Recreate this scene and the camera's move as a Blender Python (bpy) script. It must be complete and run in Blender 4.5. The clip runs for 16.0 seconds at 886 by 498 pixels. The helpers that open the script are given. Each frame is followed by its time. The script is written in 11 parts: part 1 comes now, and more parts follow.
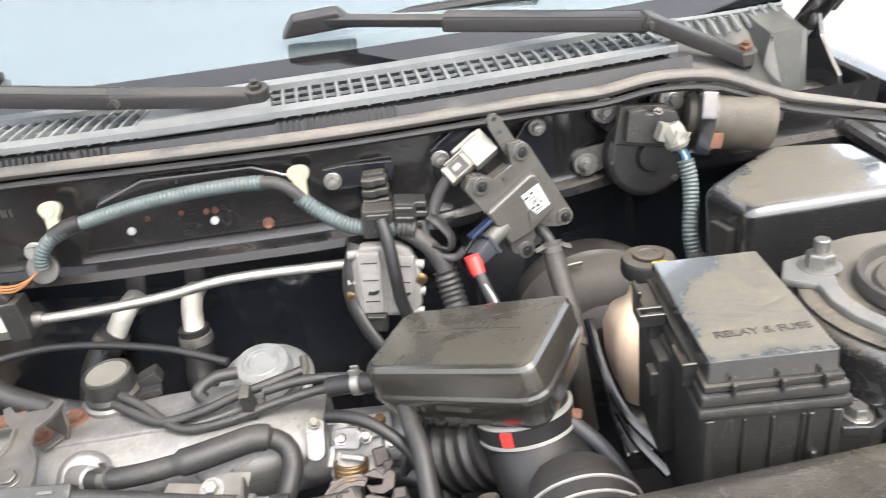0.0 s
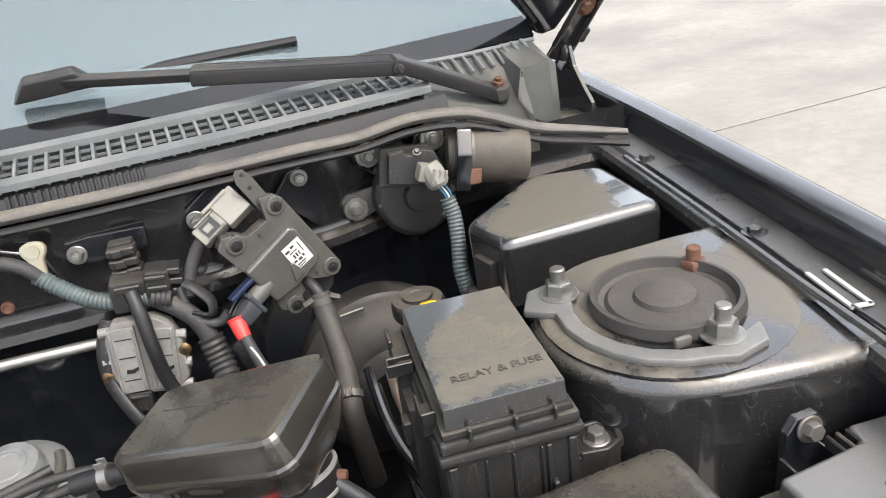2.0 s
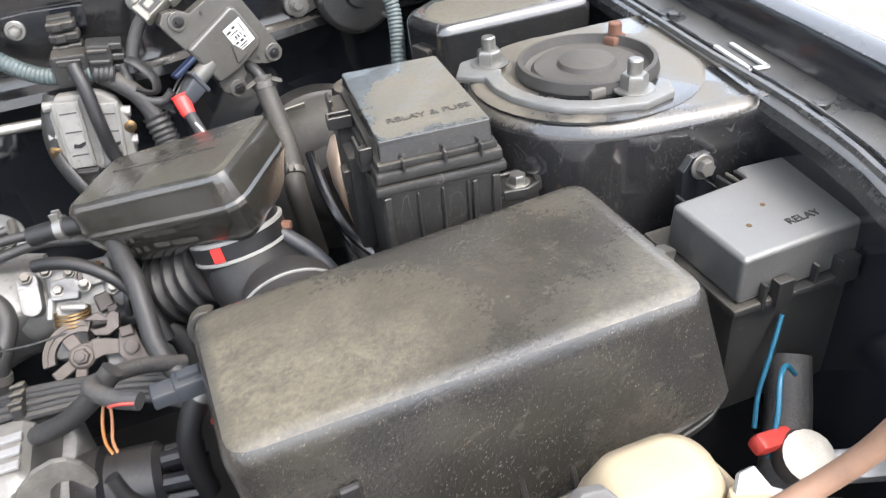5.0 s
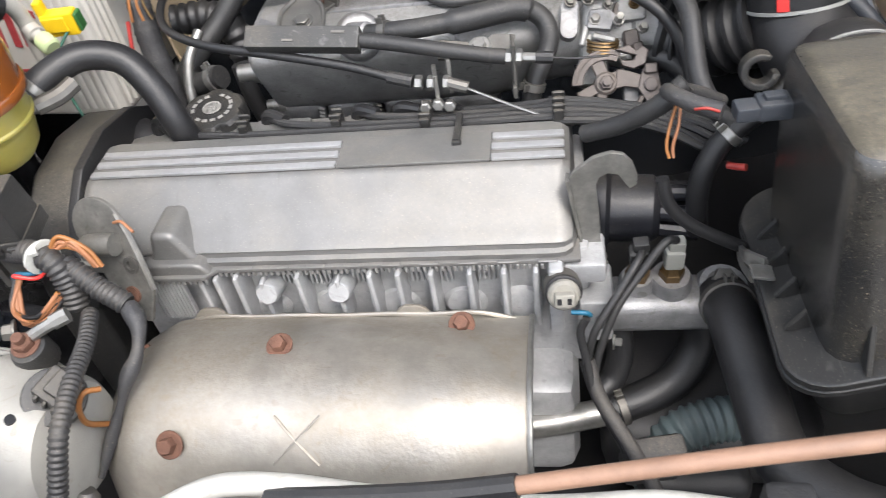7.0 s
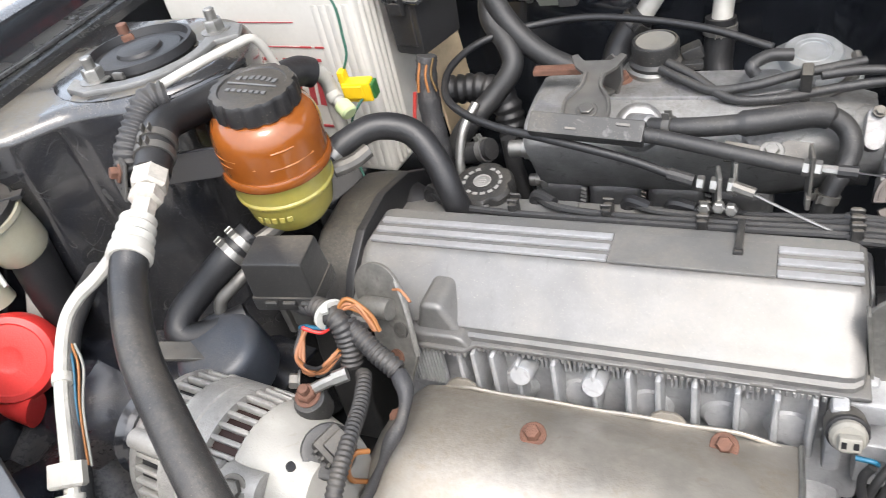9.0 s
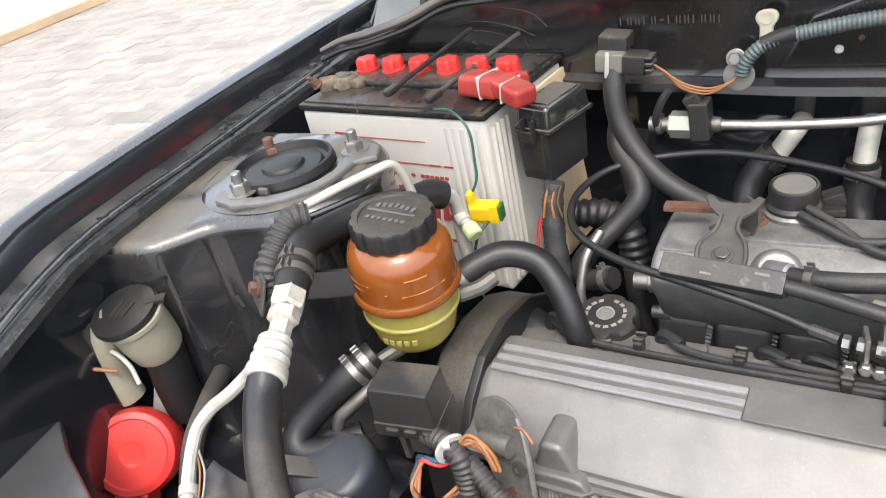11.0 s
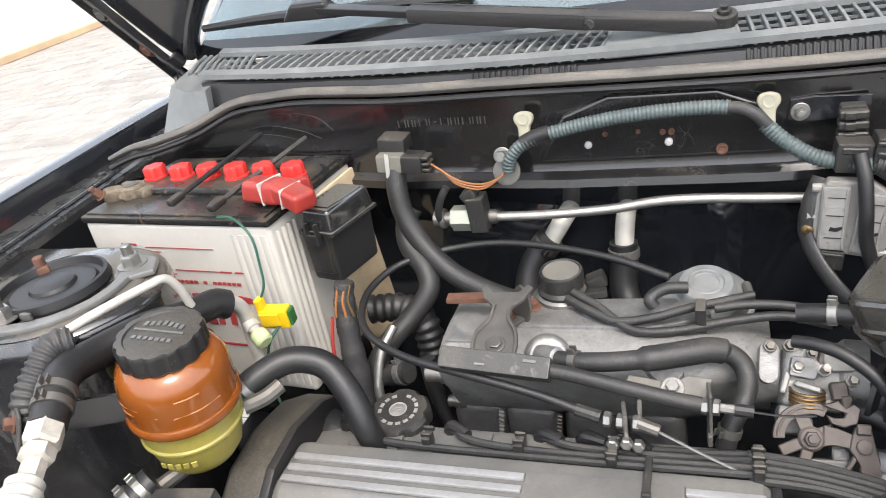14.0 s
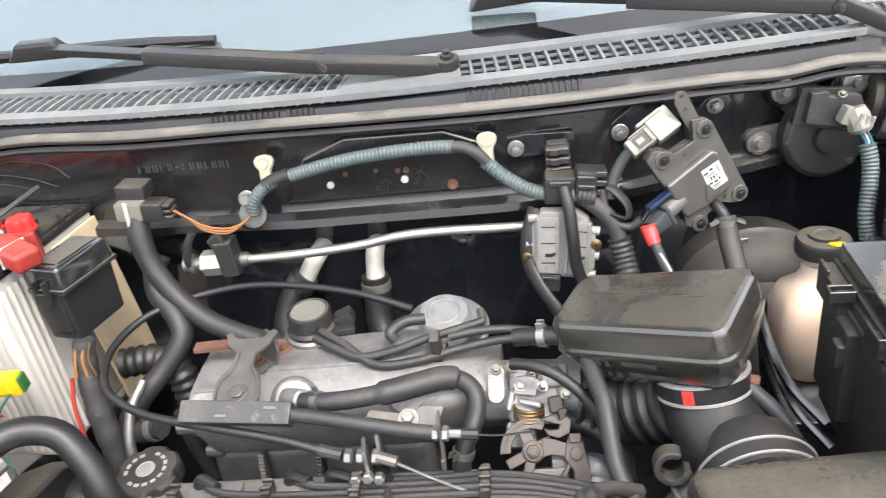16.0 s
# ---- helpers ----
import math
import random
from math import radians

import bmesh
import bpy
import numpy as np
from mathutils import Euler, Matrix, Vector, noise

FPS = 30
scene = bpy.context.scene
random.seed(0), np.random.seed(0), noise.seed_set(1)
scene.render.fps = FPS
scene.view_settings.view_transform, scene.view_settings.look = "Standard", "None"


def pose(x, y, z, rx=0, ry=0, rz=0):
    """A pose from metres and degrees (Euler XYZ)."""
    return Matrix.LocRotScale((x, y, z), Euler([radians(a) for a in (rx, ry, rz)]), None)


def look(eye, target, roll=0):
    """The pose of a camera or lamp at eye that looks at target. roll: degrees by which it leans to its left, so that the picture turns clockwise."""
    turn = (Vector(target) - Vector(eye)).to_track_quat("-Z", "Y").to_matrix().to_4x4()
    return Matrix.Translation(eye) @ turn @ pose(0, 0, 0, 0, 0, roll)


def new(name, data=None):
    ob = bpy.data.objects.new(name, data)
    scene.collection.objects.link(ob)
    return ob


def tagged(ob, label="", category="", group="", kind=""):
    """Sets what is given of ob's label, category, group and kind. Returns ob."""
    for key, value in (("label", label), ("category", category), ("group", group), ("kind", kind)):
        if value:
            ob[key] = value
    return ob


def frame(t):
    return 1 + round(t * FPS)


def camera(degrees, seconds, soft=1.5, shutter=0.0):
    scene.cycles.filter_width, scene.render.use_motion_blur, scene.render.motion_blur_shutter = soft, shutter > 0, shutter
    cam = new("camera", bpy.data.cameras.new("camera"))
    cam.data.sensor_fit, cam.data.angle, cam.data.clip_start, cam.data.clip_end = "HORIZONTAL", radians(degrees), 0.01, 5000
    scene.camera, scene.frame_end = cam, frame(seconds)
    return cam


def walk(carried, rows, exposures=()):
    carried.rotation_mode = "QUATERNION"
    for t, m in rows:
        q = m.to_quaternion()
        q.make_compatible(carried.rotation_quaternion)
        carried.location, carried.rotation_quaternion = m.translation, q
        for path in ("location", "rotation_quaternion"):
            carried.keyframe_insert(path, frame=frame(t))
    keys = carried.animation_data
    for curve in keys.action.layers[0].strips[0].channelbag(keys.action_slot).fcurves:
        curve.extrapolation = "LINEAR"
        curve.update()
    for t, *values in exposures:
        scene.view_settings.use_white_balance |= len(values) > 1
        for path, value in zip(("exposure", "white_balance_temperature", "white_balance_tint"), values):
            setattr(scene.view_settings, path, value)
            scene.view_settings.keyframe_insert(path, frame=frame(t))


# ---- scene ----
cam = camera(61.0, 16.0, soft=0.5, shutter=0.28)
PATH = [
    (0, (0.222, -0.478, 1.249), (0.263, 1.317, 0.368), -7.7),
    (0.5, (0.283, -0.48, 1.256), (0.483, 1.317, 0.401), -7.9),
    (1, (0.306, -0.479, 1.254), (0.574, 1.322, 0.425), -8.5),
    (1.5, (0.311, -0.479, 1.253), (0.659, 1.303, 0.413), -9.0),
    (2, (0.309, -0.472, 1.247), (0.742, 1.284, 0.394), -8.5),
    (2.5, (0.3, -0.474, 1.248), (0.823, 1.233, 0.348), -7.6),
    (3, (0.291, -0.502, 1.226), (0.909, 1.131, 0.25), -6.8),
    (3.2, (0.291, -0.511, 1.221), (0.947, 1.087, 0.214), -6.3),
    (5.3, (0.275, -0.572, 1.188), (0.673, 0.971, -0.02), -6.2),
    (5.5, (0.244, -0.588, 1.189), (0.553, 0.932, -0.073), -6.5),
    (6, (0.184, -0.605, 1.172), (0.271, 0.859, -0.188), -7.6),
    (6.5, (0.126, -0.611, 1.157), (-0.014, 0.828, -0.225), -9.2),
    (7, (0.086, -0.604, 1.161), (-0.222, 0.821, -0.208), -10.1),
    (7.5, (0.067, -0.593, 1.175), (-0.39, 0.811, -0.174), -11.5),
    (8, (0.046, -0.59, 1.193), (-0.512, 0.816, -0.116), -12.1),
    (8.5, (0.035, -0.588, 1.199), (-0.628, 0.809, -0.069), -13.1),
    (9, (0.022, -0.589, 1.207), (-0.763, 0.788, -0.012), -13.9),
    (9.5, (-0.008, -0.595, 1.211), (-0.906, 0.75, 0.035), -13.2),
    (9.7, (-0.021, -0.602, 1.214), (-0.96, 0.732, 0.057), -12.8),
    (11.8, (-0.001, -0.554, 1.278), (-0.989, 0.911, 0.342), -12.8),
    (12, (0.005, -0.55, 1.282), (-0.948, 0.944, 0.354), -12.6),
    (12.5, (0.017, -0.543, 1.285), (-0.848, 1.015, 0.377), -11.9),
    (13, (0.034, -0.535, 1.289), (-0.759, 1.074, 0.405), -11.3),
    (13.5, (0.046, -0.533, 1.289), (-0.702, 1.097, 0.404), -11.2),
    (14, (0.056, -0.542, 1.262), (-0.624, 1.113, 0.368), -11.0),
    (14.5, (0.067, -0.541, 1.265), (-0.538, 1.127, 0.342), -11.1),
    (15, (0.091, -0.541, 1.266), (-0.408, 1.155, 0.33), -10.5),
    (15.5, (0.111, -0.539, 1.273), (-0.247, 1.19, 0.333), -9.5),
    (16, (0.143, -0.528, 1.281), (-0.085, 1.228, 0.352), -8.1),
]
EXPOSURES = [(0, 2.12, 6400, 10), (0.5, 1.8, 6400, 10), (1, 1.55, 6400, 10), (2.5, 1.5, 6400, 10), (3, 1.8, 6400, 10), (3.6, 1.85, 6140, 10), (5, 2.05, 6140, 10), (5.5, 2.05, 6100, 10), (6, 1.8, 6100, 10), (6.5, 1.62, 6100, 10), (8.5, 1.55, 6100, 10), (9.5, 1.74, 6100, 10), (10, 1.72, 6140, 10), (11.5, 1.3, 6260, 10), (12, 1.18, 6260, 10), (13, 1.1, 6260, 10), (13.5, 1.15, 6260, 10), (14, 1.55, 6260, 10), (15, 1.97, 6260, 10), (16, 1.95, 6260, 10)]
walk(cam, [(t, look(eye, target, roll)) for t, eye, target, roll in PATH], EXPOSURES)

# ---- daylight: bright hazy sky, the sun veiled, high in front of the car ----
SUN_UP, SUN_TURN = radians(58), radians(150)
world = bpy.data.worlds.new("daylight")
scene.world = world
world.use_nodes = True
wn = world.node_tree.nodes
sky = wn.new("ShaderNodeTexSky")
sky.sky_type, sky.sun_disc, sky.sun_elevation, sky.sun_rotation = "NISHITA", False, SUN_UP, SUN_TURN
sky.dust_density, sky.air_density = 8.0, 1.0
wn["Background"].inputs["Strength"].default_value = 0.15
sky_tint = wn.new("ShaderNodeMix")
sky_tint.data_type = "RGBA"
sky_tint.inputs[0].default_value = 0.55
sky_tint.inputs[7].default_value = (7.2, 7.4, 7.6, 1)
world.node_tree.links.new(sky.outputs["Color"], sky_tint.inputs[6])
world.node_tree.links.new(sky_tint.outputs[2], wn["Background"].inputs["Color"])
sun_data = bpy.data.lights.new("sun", "SUN")
sun_data.energy, sun_data.angle, sun_data.color = 0.75, radians(14), (1.0, 0.95, 0.88)
sun = new("sun", sun_data)
sun_from = Vector((math.sin(SUN_TURN) * math.cos(SUN_UP), math.cos(SUN_TURN) * math.cos(SUN_UP), math.sin(SUN_UP)))
sun.matrix_world = look(sun_from * 30, (0, 0, 0))

# ---- mesh helpers ----
def basis(o, x=None, y=None, z=None):
    """A pose at o from one or two of its axes."""
    if z is not None:
        z = Vector(z).normalized()
        x = Vector(x) if x is not None else (Vector((1, 0, 0)) if abs(z.x) < 0.9 else Vector((0, 1, 0)))
        x = (x - z * x.dot(z)).normalized()
        y = z.cross(x)
    else:
        x = Vector(x).normalized()
        y = Vector(y)
        y = (y - x * y.dot(x)).normalized()
        z = x.cross(y)
    m = Matrix((x, y, z)).transposed().to_4x4()
    m.translation = Vector(o)
    return m


def merge(bm, b):
    me = bpy.data.meshes.new("t")
    b.to_mesh(me)
    b.free()
    bm.from_mesh(me)
    bpy.data.meshes.remove(me)
    return bm


def soften(b, width, seg=2):
    if width > 0:
        bmesh.ops.bevel(b, geom=[e for e in b.edges if e.is_manifold and e.calc_face_angle(0) > 0.35], offset=width, segments=seg, profile=0.5,
                        affect="EDGES", clamp_overlap=True)


def add_box(bm, m, size, bevel=0.002, seg=2, taper=(1.0, 1.0), shift=(0, 0)):
    """A box about m; its top is scaled by taper and moved by shift."""
    b = bmesh.new()
    bmesh.ops.create_cube(b, size=1.0)
    for v in b.verts:
        if v.co.z > 0:
            v.co.x, v.co.y = v.co.x * taper[0], v.co.y * taper[1]
        v.co = Vector((v.co.x * size[0] + (shift[0] if v.co.z > 0 else 0), v.co.y * size[1] + (shift[1] if v.co.z > 0 else 0), v.co.z * size[2]))
    soften(b, bevel, seg)
    b.transform(m)
    return merge(bm, b)


def add_prism(bm, m, outline, low, high, bevel=0.001, seg=2, taper=1.0, centre=None):
    """An outline in m's xy plane, raised from low to high; the top is scaled about centre by taper."""
    b = bmesh.new()
    n = len(outline)
    cx, cy = centre or (sum(p[0] for p in outline) / n, sum(p[1] for p in outline) / n)
    lo = [b.verts.new((p[0], p[1], low)) for p in outline]
    hi = [b.verts.new((cx + (p[0] - cx) * taper, cy + (p[1] - cy) * taper, high)) for p in outline]
    b.faces.new(lo[::-1])
    b.faces.new(hi)
    for i in range(n):
        b.faces.new((lo[i], lo[(i + 1) % n], hi[(i + 1) % n], hi[i]))
    bmesh.ops.recalc_face_normals(b, faces=b.faces)
    soften(b, bevel, seg)
    b.transform(m)
    return merge(bm, b)


def add_lathe(bm, m, profile, segs=24, wave=None):
    """Turns (radius, height) about m's z axis, closed at both ends. wave(angle, k): a factor on the radius."""
    b = bmesh.new()
    rings = []
    for k, (r, h) in enumerate(profile):
        ring = []
        for i in range(segs):
            a = 2 * math.pi * i / segs
            f = wave(a, k) if wave else 1.0
            ring.append(b.verts.new((r * f * math.cos(a), r * f * math.sin(a), h)))
        rings.append(ring)
    for p, q in zip(rings, rings[1:]):
        for i in range(segs):
            b.faces.new((p[i], p[(i + 1) % segs], q[(i + 1) % segs], q[i]))
    b.faces.new(rings[0][::-1])
    b.faces.new(rings[-1])
    bmesh.ops.recalc_face_normals(b, faces=b.faces)
    b.transform(m)
    return merge(bm, b)


def spline(points, per=6):
    """A smooth line through the points."""
    p = [Vector(q) for q in points]
    if len(p) == 2:
        return [p[0].lerp(p[1], i / per) for i in range(per + 1)]
    p = [p[0] * 2 - p[1]] + p + [p[-1] * 2 - p[-2]]
    out = []
    for i in range(1, len(p) - 2):
        for s in range(per):
            t = s / per
            out.append(0.5 * (2 * p[i] + (p[i + 1] - p[i - 1]) * t + (2 * p[i - 1] - 5 * p[i] + 4 * p[i + 1] - p[i + 2]) * t * t
                              + (3 * p[i] - p[i - 1] - 3 * p[i + 1] + p[i + 2]) * t ** 3))
    out.append(p[-2])
    return out


def even(line, step):
    """The line again in equal steps."""
    out, left = [line[0].copy()], step
    for a, b in zip(line, line[1:]):
        d = (b - a).length
        pos = 0.0
        while d - pos >= left:
            pos += left
            out.append(a.lerp(b, pos / d))
            left = step
        left -= d - pos
    return out


def add_tube(bm, points, radius, segs=10, per=6, flat=1.0, ribs=0.0, depth=0.12, up=None):
    """A round or flattened hose along the points; ribs: the distance of its corrugations, of the given depth."""
    line = spline(points, per)
    if ribs:
        line = even(line, ribs / 4)
    b = bmesh.new()
    rings, side = [], None
    n = len(line)
    for i, c in enumerate(line):
        d = (line[min(i + 1, n - 1)] - line[max(i - 1, 0)]).normalized()
        if side is None:
            ref = Vector(up) if up else (Vector((0, 0, 1)) if abs(d.z) < 0.9 else Vector((0, 1, 0)))
            side = d.cross(ref).normalized()
        side = (side - d * side.dot(d)).normalized()
        other = side.cross(d)
        r = radius(i / (n - 1)) if callable(radius) else radius
        if ribs:
            r *= (1.0, 1.0, 1.0 - depth, 1.0 - depth)[i % 4]
        rings.append([b.verts.new(c + side * (r * math.cos(2 * math.pi * k / segs)) + other * (r * flat * math.sin(2 * math.pi * k / segs))) for k in range(segs)])
    for p, q in zip(rings, rings[1:]):
        for i in range(segs):
            b.faces.new((p[i], p[(i + 1) % segs], q[(i + 1) % segs], q[i]))
    b.faces.new(rings[0][::-1])
    b.faces.new(rings[-1])
    bmesh.ops.recalc_face_normals(b, faces=b.faces)
    return merge(bm, b)


def add_loft(bm, sections, closed=True, caps=True):
    """A skin over equal-sized rings of points."""
    b = bmesh.new()
    rings = [[b.verts.new(p) for p in s] for s in sections]
    n = len(rings[0])
    for p, q in zip(rings, rings[1:]):
        for i in range(n if closed else n - 1):
            b.faces.new((p[i], p[(i + 1) % n], q[(i + 1) % n], q[i]))
    if caps and closed:
        b.faces.new(rings[0][::-1])
        b.faces.new(rings[-1])
    bmesh.ops.recalc_face_normals(b, faces=b.faces)
    return merge(bm, b)


def rounded(w, d, r, steps=4):
    """A rounded rectangle's outline about the origin."""
    out = []
    for cx, cy, a0 in ((w / 2 - r, d / 2 - r, 0), (-w / 2 + r, d / 2 - r, 90), (-w / 2 + r, -d / 2 + r, 180), (w / 2 - r, -d / 2 + r, 270)):
        for k in range(steps + 1):
            a = radians(a0 + 90 * k / steps)
            out.append((cx + r * math.cos(a), cy + r * math.sin(a)))
    return out


def round_poly(pts, r, grow=0.0, steps=4):
    """A convex outline (counter-clockwise), moved outwards by grow, its corners rounded."""
    n = len(pts)
    p = [Vector(q) for q in pts]
    lines = []
    for i in range(n):
        d = (p[(i + 1) % n] - p[i]).normalized()
        lines.append((p[i] + Vector((d.y, -d.x)) * grow, d))
    out = []
    for i in range(n):
        (a, d), (b, e) = lines[i - 1], lines[i]
        c = a + d * ((b - a).x * e.y - (b - a).y * e.x) / (d.x * e.y - d.y * e.x)
        p0, p2 = c - d * r, c + e * r
        for k in range(steps + 1):
            t = k / steps
            out.append(p0 * (1 - t) ** 2 + c * 2 * t * (1 - t) + p2 * t * t)
    return out


def add_lid(bm, m, pts, levels):
    """A moulded shell: the outline at several (grow, height, corner radius) levels."""
    return add_loft(bm, [[m @ Vector((q.x, q.y, h)) for q in round_poly(pts, r, g)] for g, h, r in levels])


def finish(bm, name, material, sharp=0.6):
    bm.normal_update()
    for f in bm.faces:
        f.smooth = True
    for e in bm.edges:
        e.smooth = e.is_manifold and e.calc_face_angle(0) < sharp
    me = bpy.data.meshes.new(name)
    bm.to_mesh(me)
    bm.free()
    me.materials.append(material)
    return me


def thing(name, at, label, category, group="", kind=""):
    ob = new(name)
    ob.matrix_world = at if isinstance(at, Matrix) else Matrix.Translation(at)
    ob.empty_display_size = 0.02
    return tagged(ob, label, category, group, kind)


def root_pose(ob):
    m = ob.matrix_basis.copy()
    return root_pose(ob.parent) @ m if ob.parent else m


def crisp(ob):
    """Keeps flat faces flat beside their rounded edges."""
    w = ob.modifiers.new("flat_faces", "WEIGHTED_NORMAL")
    w.keep_sharp, w.weight = True, 90


def part(name, bm, material, parent, label="", local=False, sharp=0.6):
    """Links bm, given in the world's metres (or the parent's, if local), as one mesh under its thing or part."""
    if not local:
        bm.transform(root_pose(parent).inverted())
    ob = new(name, finish(bm, name, material, sharp))
    crisp(ob)
    ob.parent = parent
    return tagged(ob, label)


def B():
    return bmesh.new()


def hexa(r, h):
    return [(r, 0), (r, h * 0.85), (r * 0.88, h)]


# ---- materials ----
def mat(name, color, rough=0.5, metal=0.0, var=0.18, scale=25.0, bump=0.15, fine=600.0, dust=0.0, dust_color=(0.22, 0.19, 0.145), patches=9.0,
        coat=0.0, clear=0.0, milky=0.0, worn=0.0, worn_color=(0.5, 0.48, 0.45), wipe=0.6, edge=0.16, veil=0.0, specks=0.7, up=0.25, scratch=0.0, scratch_color=(0.2, 0.19, 0.17), spec=0.5, coat_rough=0.12, keep=(), sky_tint=0.0, sky_tint_color=(0.12, 0.135, 0.145)):
    """One surface: a base colour that drifts at two scales, fine grain, dust that lies on what faces up, scuffs, and a
    pale sky reflection painted on top faces.
    """
    m = bpy.data.materials.new(name)
    m.use_nodes = True
    t = m.node_tree
    N, L = t.nodes, t.links
    p = N["Principled BSDF"]
    at = N.new("ShaderNodeTexCoord").outputs["Object"]
    rnd = N.new("ShaderNodeObjectInfo").outputs["Random"]
    shift = N.new("ShaderNodeVectorMath")
    shift.operation = "ADD"
    L.new(at, shift.inputs[0])
    L.new(rnd, shift.inputs[1])
    own = at
    at = shift.outputs[0]

    def noisy(s, detail=4.0, rough_=0.6):
        n = N.new("ShaderNodeTexNoise")
        n.inputs["Scale"].default_value, n.inputs["Detail"].default_value, n.inputs["Roughness"].default_value = s, detail, rough_
        L.new(at, n.inputs["Vector"])
        return n.outputs["Fac"]

    def ramp(src, a, b):
        r = N.new("ShaderNodeMapRange")
        r.inputs["From Min"].default_value, r.inputs["From Max"].default_value = a, b
        L.new(src, r.inputs["Value"])
        return r.outputs["Result"]

    def mul(a, b):
        x = N.new("ShaderNodeMath")
        x.operation = "MULTIPLY"
        for i, v in enumerate((a, b)):
            if isinstance(v, float):
                x.inputs[i].default_value = v
            else:
                L.new(v, x.inputs[i])
        return x.outputs[0]

    def mix(fac, a, b):
        x = N.new("ShaderNodeMix")
        x.data_type = "RGBA"
        for key, v in (("Factor", fac), ("A", a), ("B", b)):
            sock = x.inputs[0] if key == "Factor" else (x.inputs[6] if key == "A" else x.inputs[7])
            if isinstance(v, tuple):
                sock.default_value = (*v, 1)
            elif isinstance(v, float):
                sock.default_value = v
            else:
                L.new(v, sock)
        return x.outputs[2]

    dark = tuple(c * (1 - var) for c in color)
    light = tuple(min(1.0, c * (1 + var)) for c in color)
    big = noisy(scale)
    small = noisy(fine * 0.4, 2.0)
    col = mix(ramp(big, 0.3, 0.7), dark, light)
    col = mix(mul(ramp(small, 0.35, 0.7), 0.35), col, dark)
    r_out = None
    if worn > 0:
        w = N.new("ShaderNodeTexNoise")
        w.inputs["Scale"].default_value, w.inputs["Detail"].default_value, w.inputs["Distortion"].default_value = 60.0, 8.0, 1.5
        L.new(at, w.inputs["Vector"])
        col = mix(mul(ramp(w.outputs["Fac"], 0.62, 0.7), worn), col, worn_color)
    if dust > 0:
        g = N.new("ShaderNodeNewGeometry")
        s = N.new("ShaderNodeSeparateXYZ")
        L.new(g.outputs["Normal"], s.inputs[0])
        upward = ramp(s.outputs["Z"], up, 0.97)
        w = N.new("ShaderNodeTexNoise")
        w.inputs["Scale"].default_value, w.inputs["Detail"].default_value, w.inputs["Distortion"].default_value = patches, 6.0, wipe
        L.new(at, w.inputs["Vector"])
        blot = ramp(w.outputs["Fac"], -2.0, -1.0) if keep else ramp(w.outputs["Fac"], 0.42, 0.42 + edge)
        grain = N.new("ShaderNodeMapRange")
        grain.inputs["From Min"].default_value, grain.inputs["From Max"].default_value, grain.inputs["To Min"].default_value = 0.36, 0.60, 0.30
        L.new(noisy(240.0, 7.0, 0.8), grain.inputs["Value"])
        grit = grain.outputs["Result"]
        for nx, ny, c in keep:
            dot = N.new("ShaderNodeVectorMath")
            dot.operation = "DOT_PRODUCT"
            L.new(own, dot.inputs[0])
            dot.inputs[1].default_value = (nx, ny, 0)
            edge_ = N.new("ShaderNodeMath")
            edge_.operation = "MULTIPLY_ADD"
            L.new(noisy(38.0, 6.0, 0.65), edge_.inputs[0])
            edge_.inputs[1].default_value = 0.055
            L.new(dot.outputs["Value"], edge_.inputs[2])
            blot = mul(blot, ramp(edge_.outputs[0], 0.0245 - c, 0.0345 - c))
        drift = N.new("ShaderNodeMapRange")
        drift.inputs["From Min"].default_value, drift.inputs["From Max"].default_value, drift.inputs["To Min"].default_value = 0.35, 0.62, 0.62
        L.new(noisy(70.0, 5.0, 0.7), drift.inputs["Value"])
        fac = mul(mul(upward, mul(blot, mul(grit, drift.outputs["Result"]))), dust)
        # the sky's reflection on upward faces, painted as a paler base colour
        if sky_tint:
            col = mix(mul(upward, sky_tint), col, sky_tint_color)
        col = mix(fac, col, dust_color)
        film = mul(ramp(noisy(patches * 3, 5.0), 0.3, 0.75), veil if veil else dust * 0.05)
        col = mix(film, col, dust_color)
        col = mix(mul(ramp(noisy(800.0, 2.0, 0.5), 0.66, 0.71), min(0.8, dust * specks)), col, tuple(min(1.0, c * 1.5) for c in dust_color))
        x = N.new("ShaderNodeMapRange")
        x.inputs["To Min"].default_value, x.inputs["To Max"].default_value = rough, 0.92
        L.new(fac, x.inputs["Value"])
        r_out = x.outputs["Result"]
    if scratch > 0:
        for turn_, size_ in ((28.0, 15.0), (-47.0, 22.0), (81.0, 11.0)):
            mp = N.new("ShaderNodeMapping")
            mp.inputs["Rotation"].default_value = (radians(20), radians(12), radians(turn_))
            mp.inputs["Scale"].default_value = (1.0, 0.05, 0.6)
            L.new(at, mp.inputs["Vector"])
            w = N.new("ShaderNodeTexNoise")
            w.inputs["Scale"].default_value, w.inputs["Detail"].default_value = size_ * 6, 0.0
            L.new(mp.outputs["Vector"], w.inputs["Vector"])
            off = N.new("ShaderNodeMath")
            off.operation = "SUBTRACT"
            L.new(w.outputs["Fac"], off.inputs[0])
            off.inputs[1].default_value = 0.5
            flat_ = N.new("ShaderNodeMath")
            flat_.operation = "ABSOLUTE"
            L.new(off.outputs[0], flat_.inputs[0])
            line_ = ramp(flat_.outputs[0], 0.008, 0.002)
            col = mix(mul(mul(line_, ramp(noisy(size_ * 1.7 + 7, 3.0), 0.54, 0.64)), scratch), col, scratch_color)
    L.new(col, p.inputs["Base Color"])
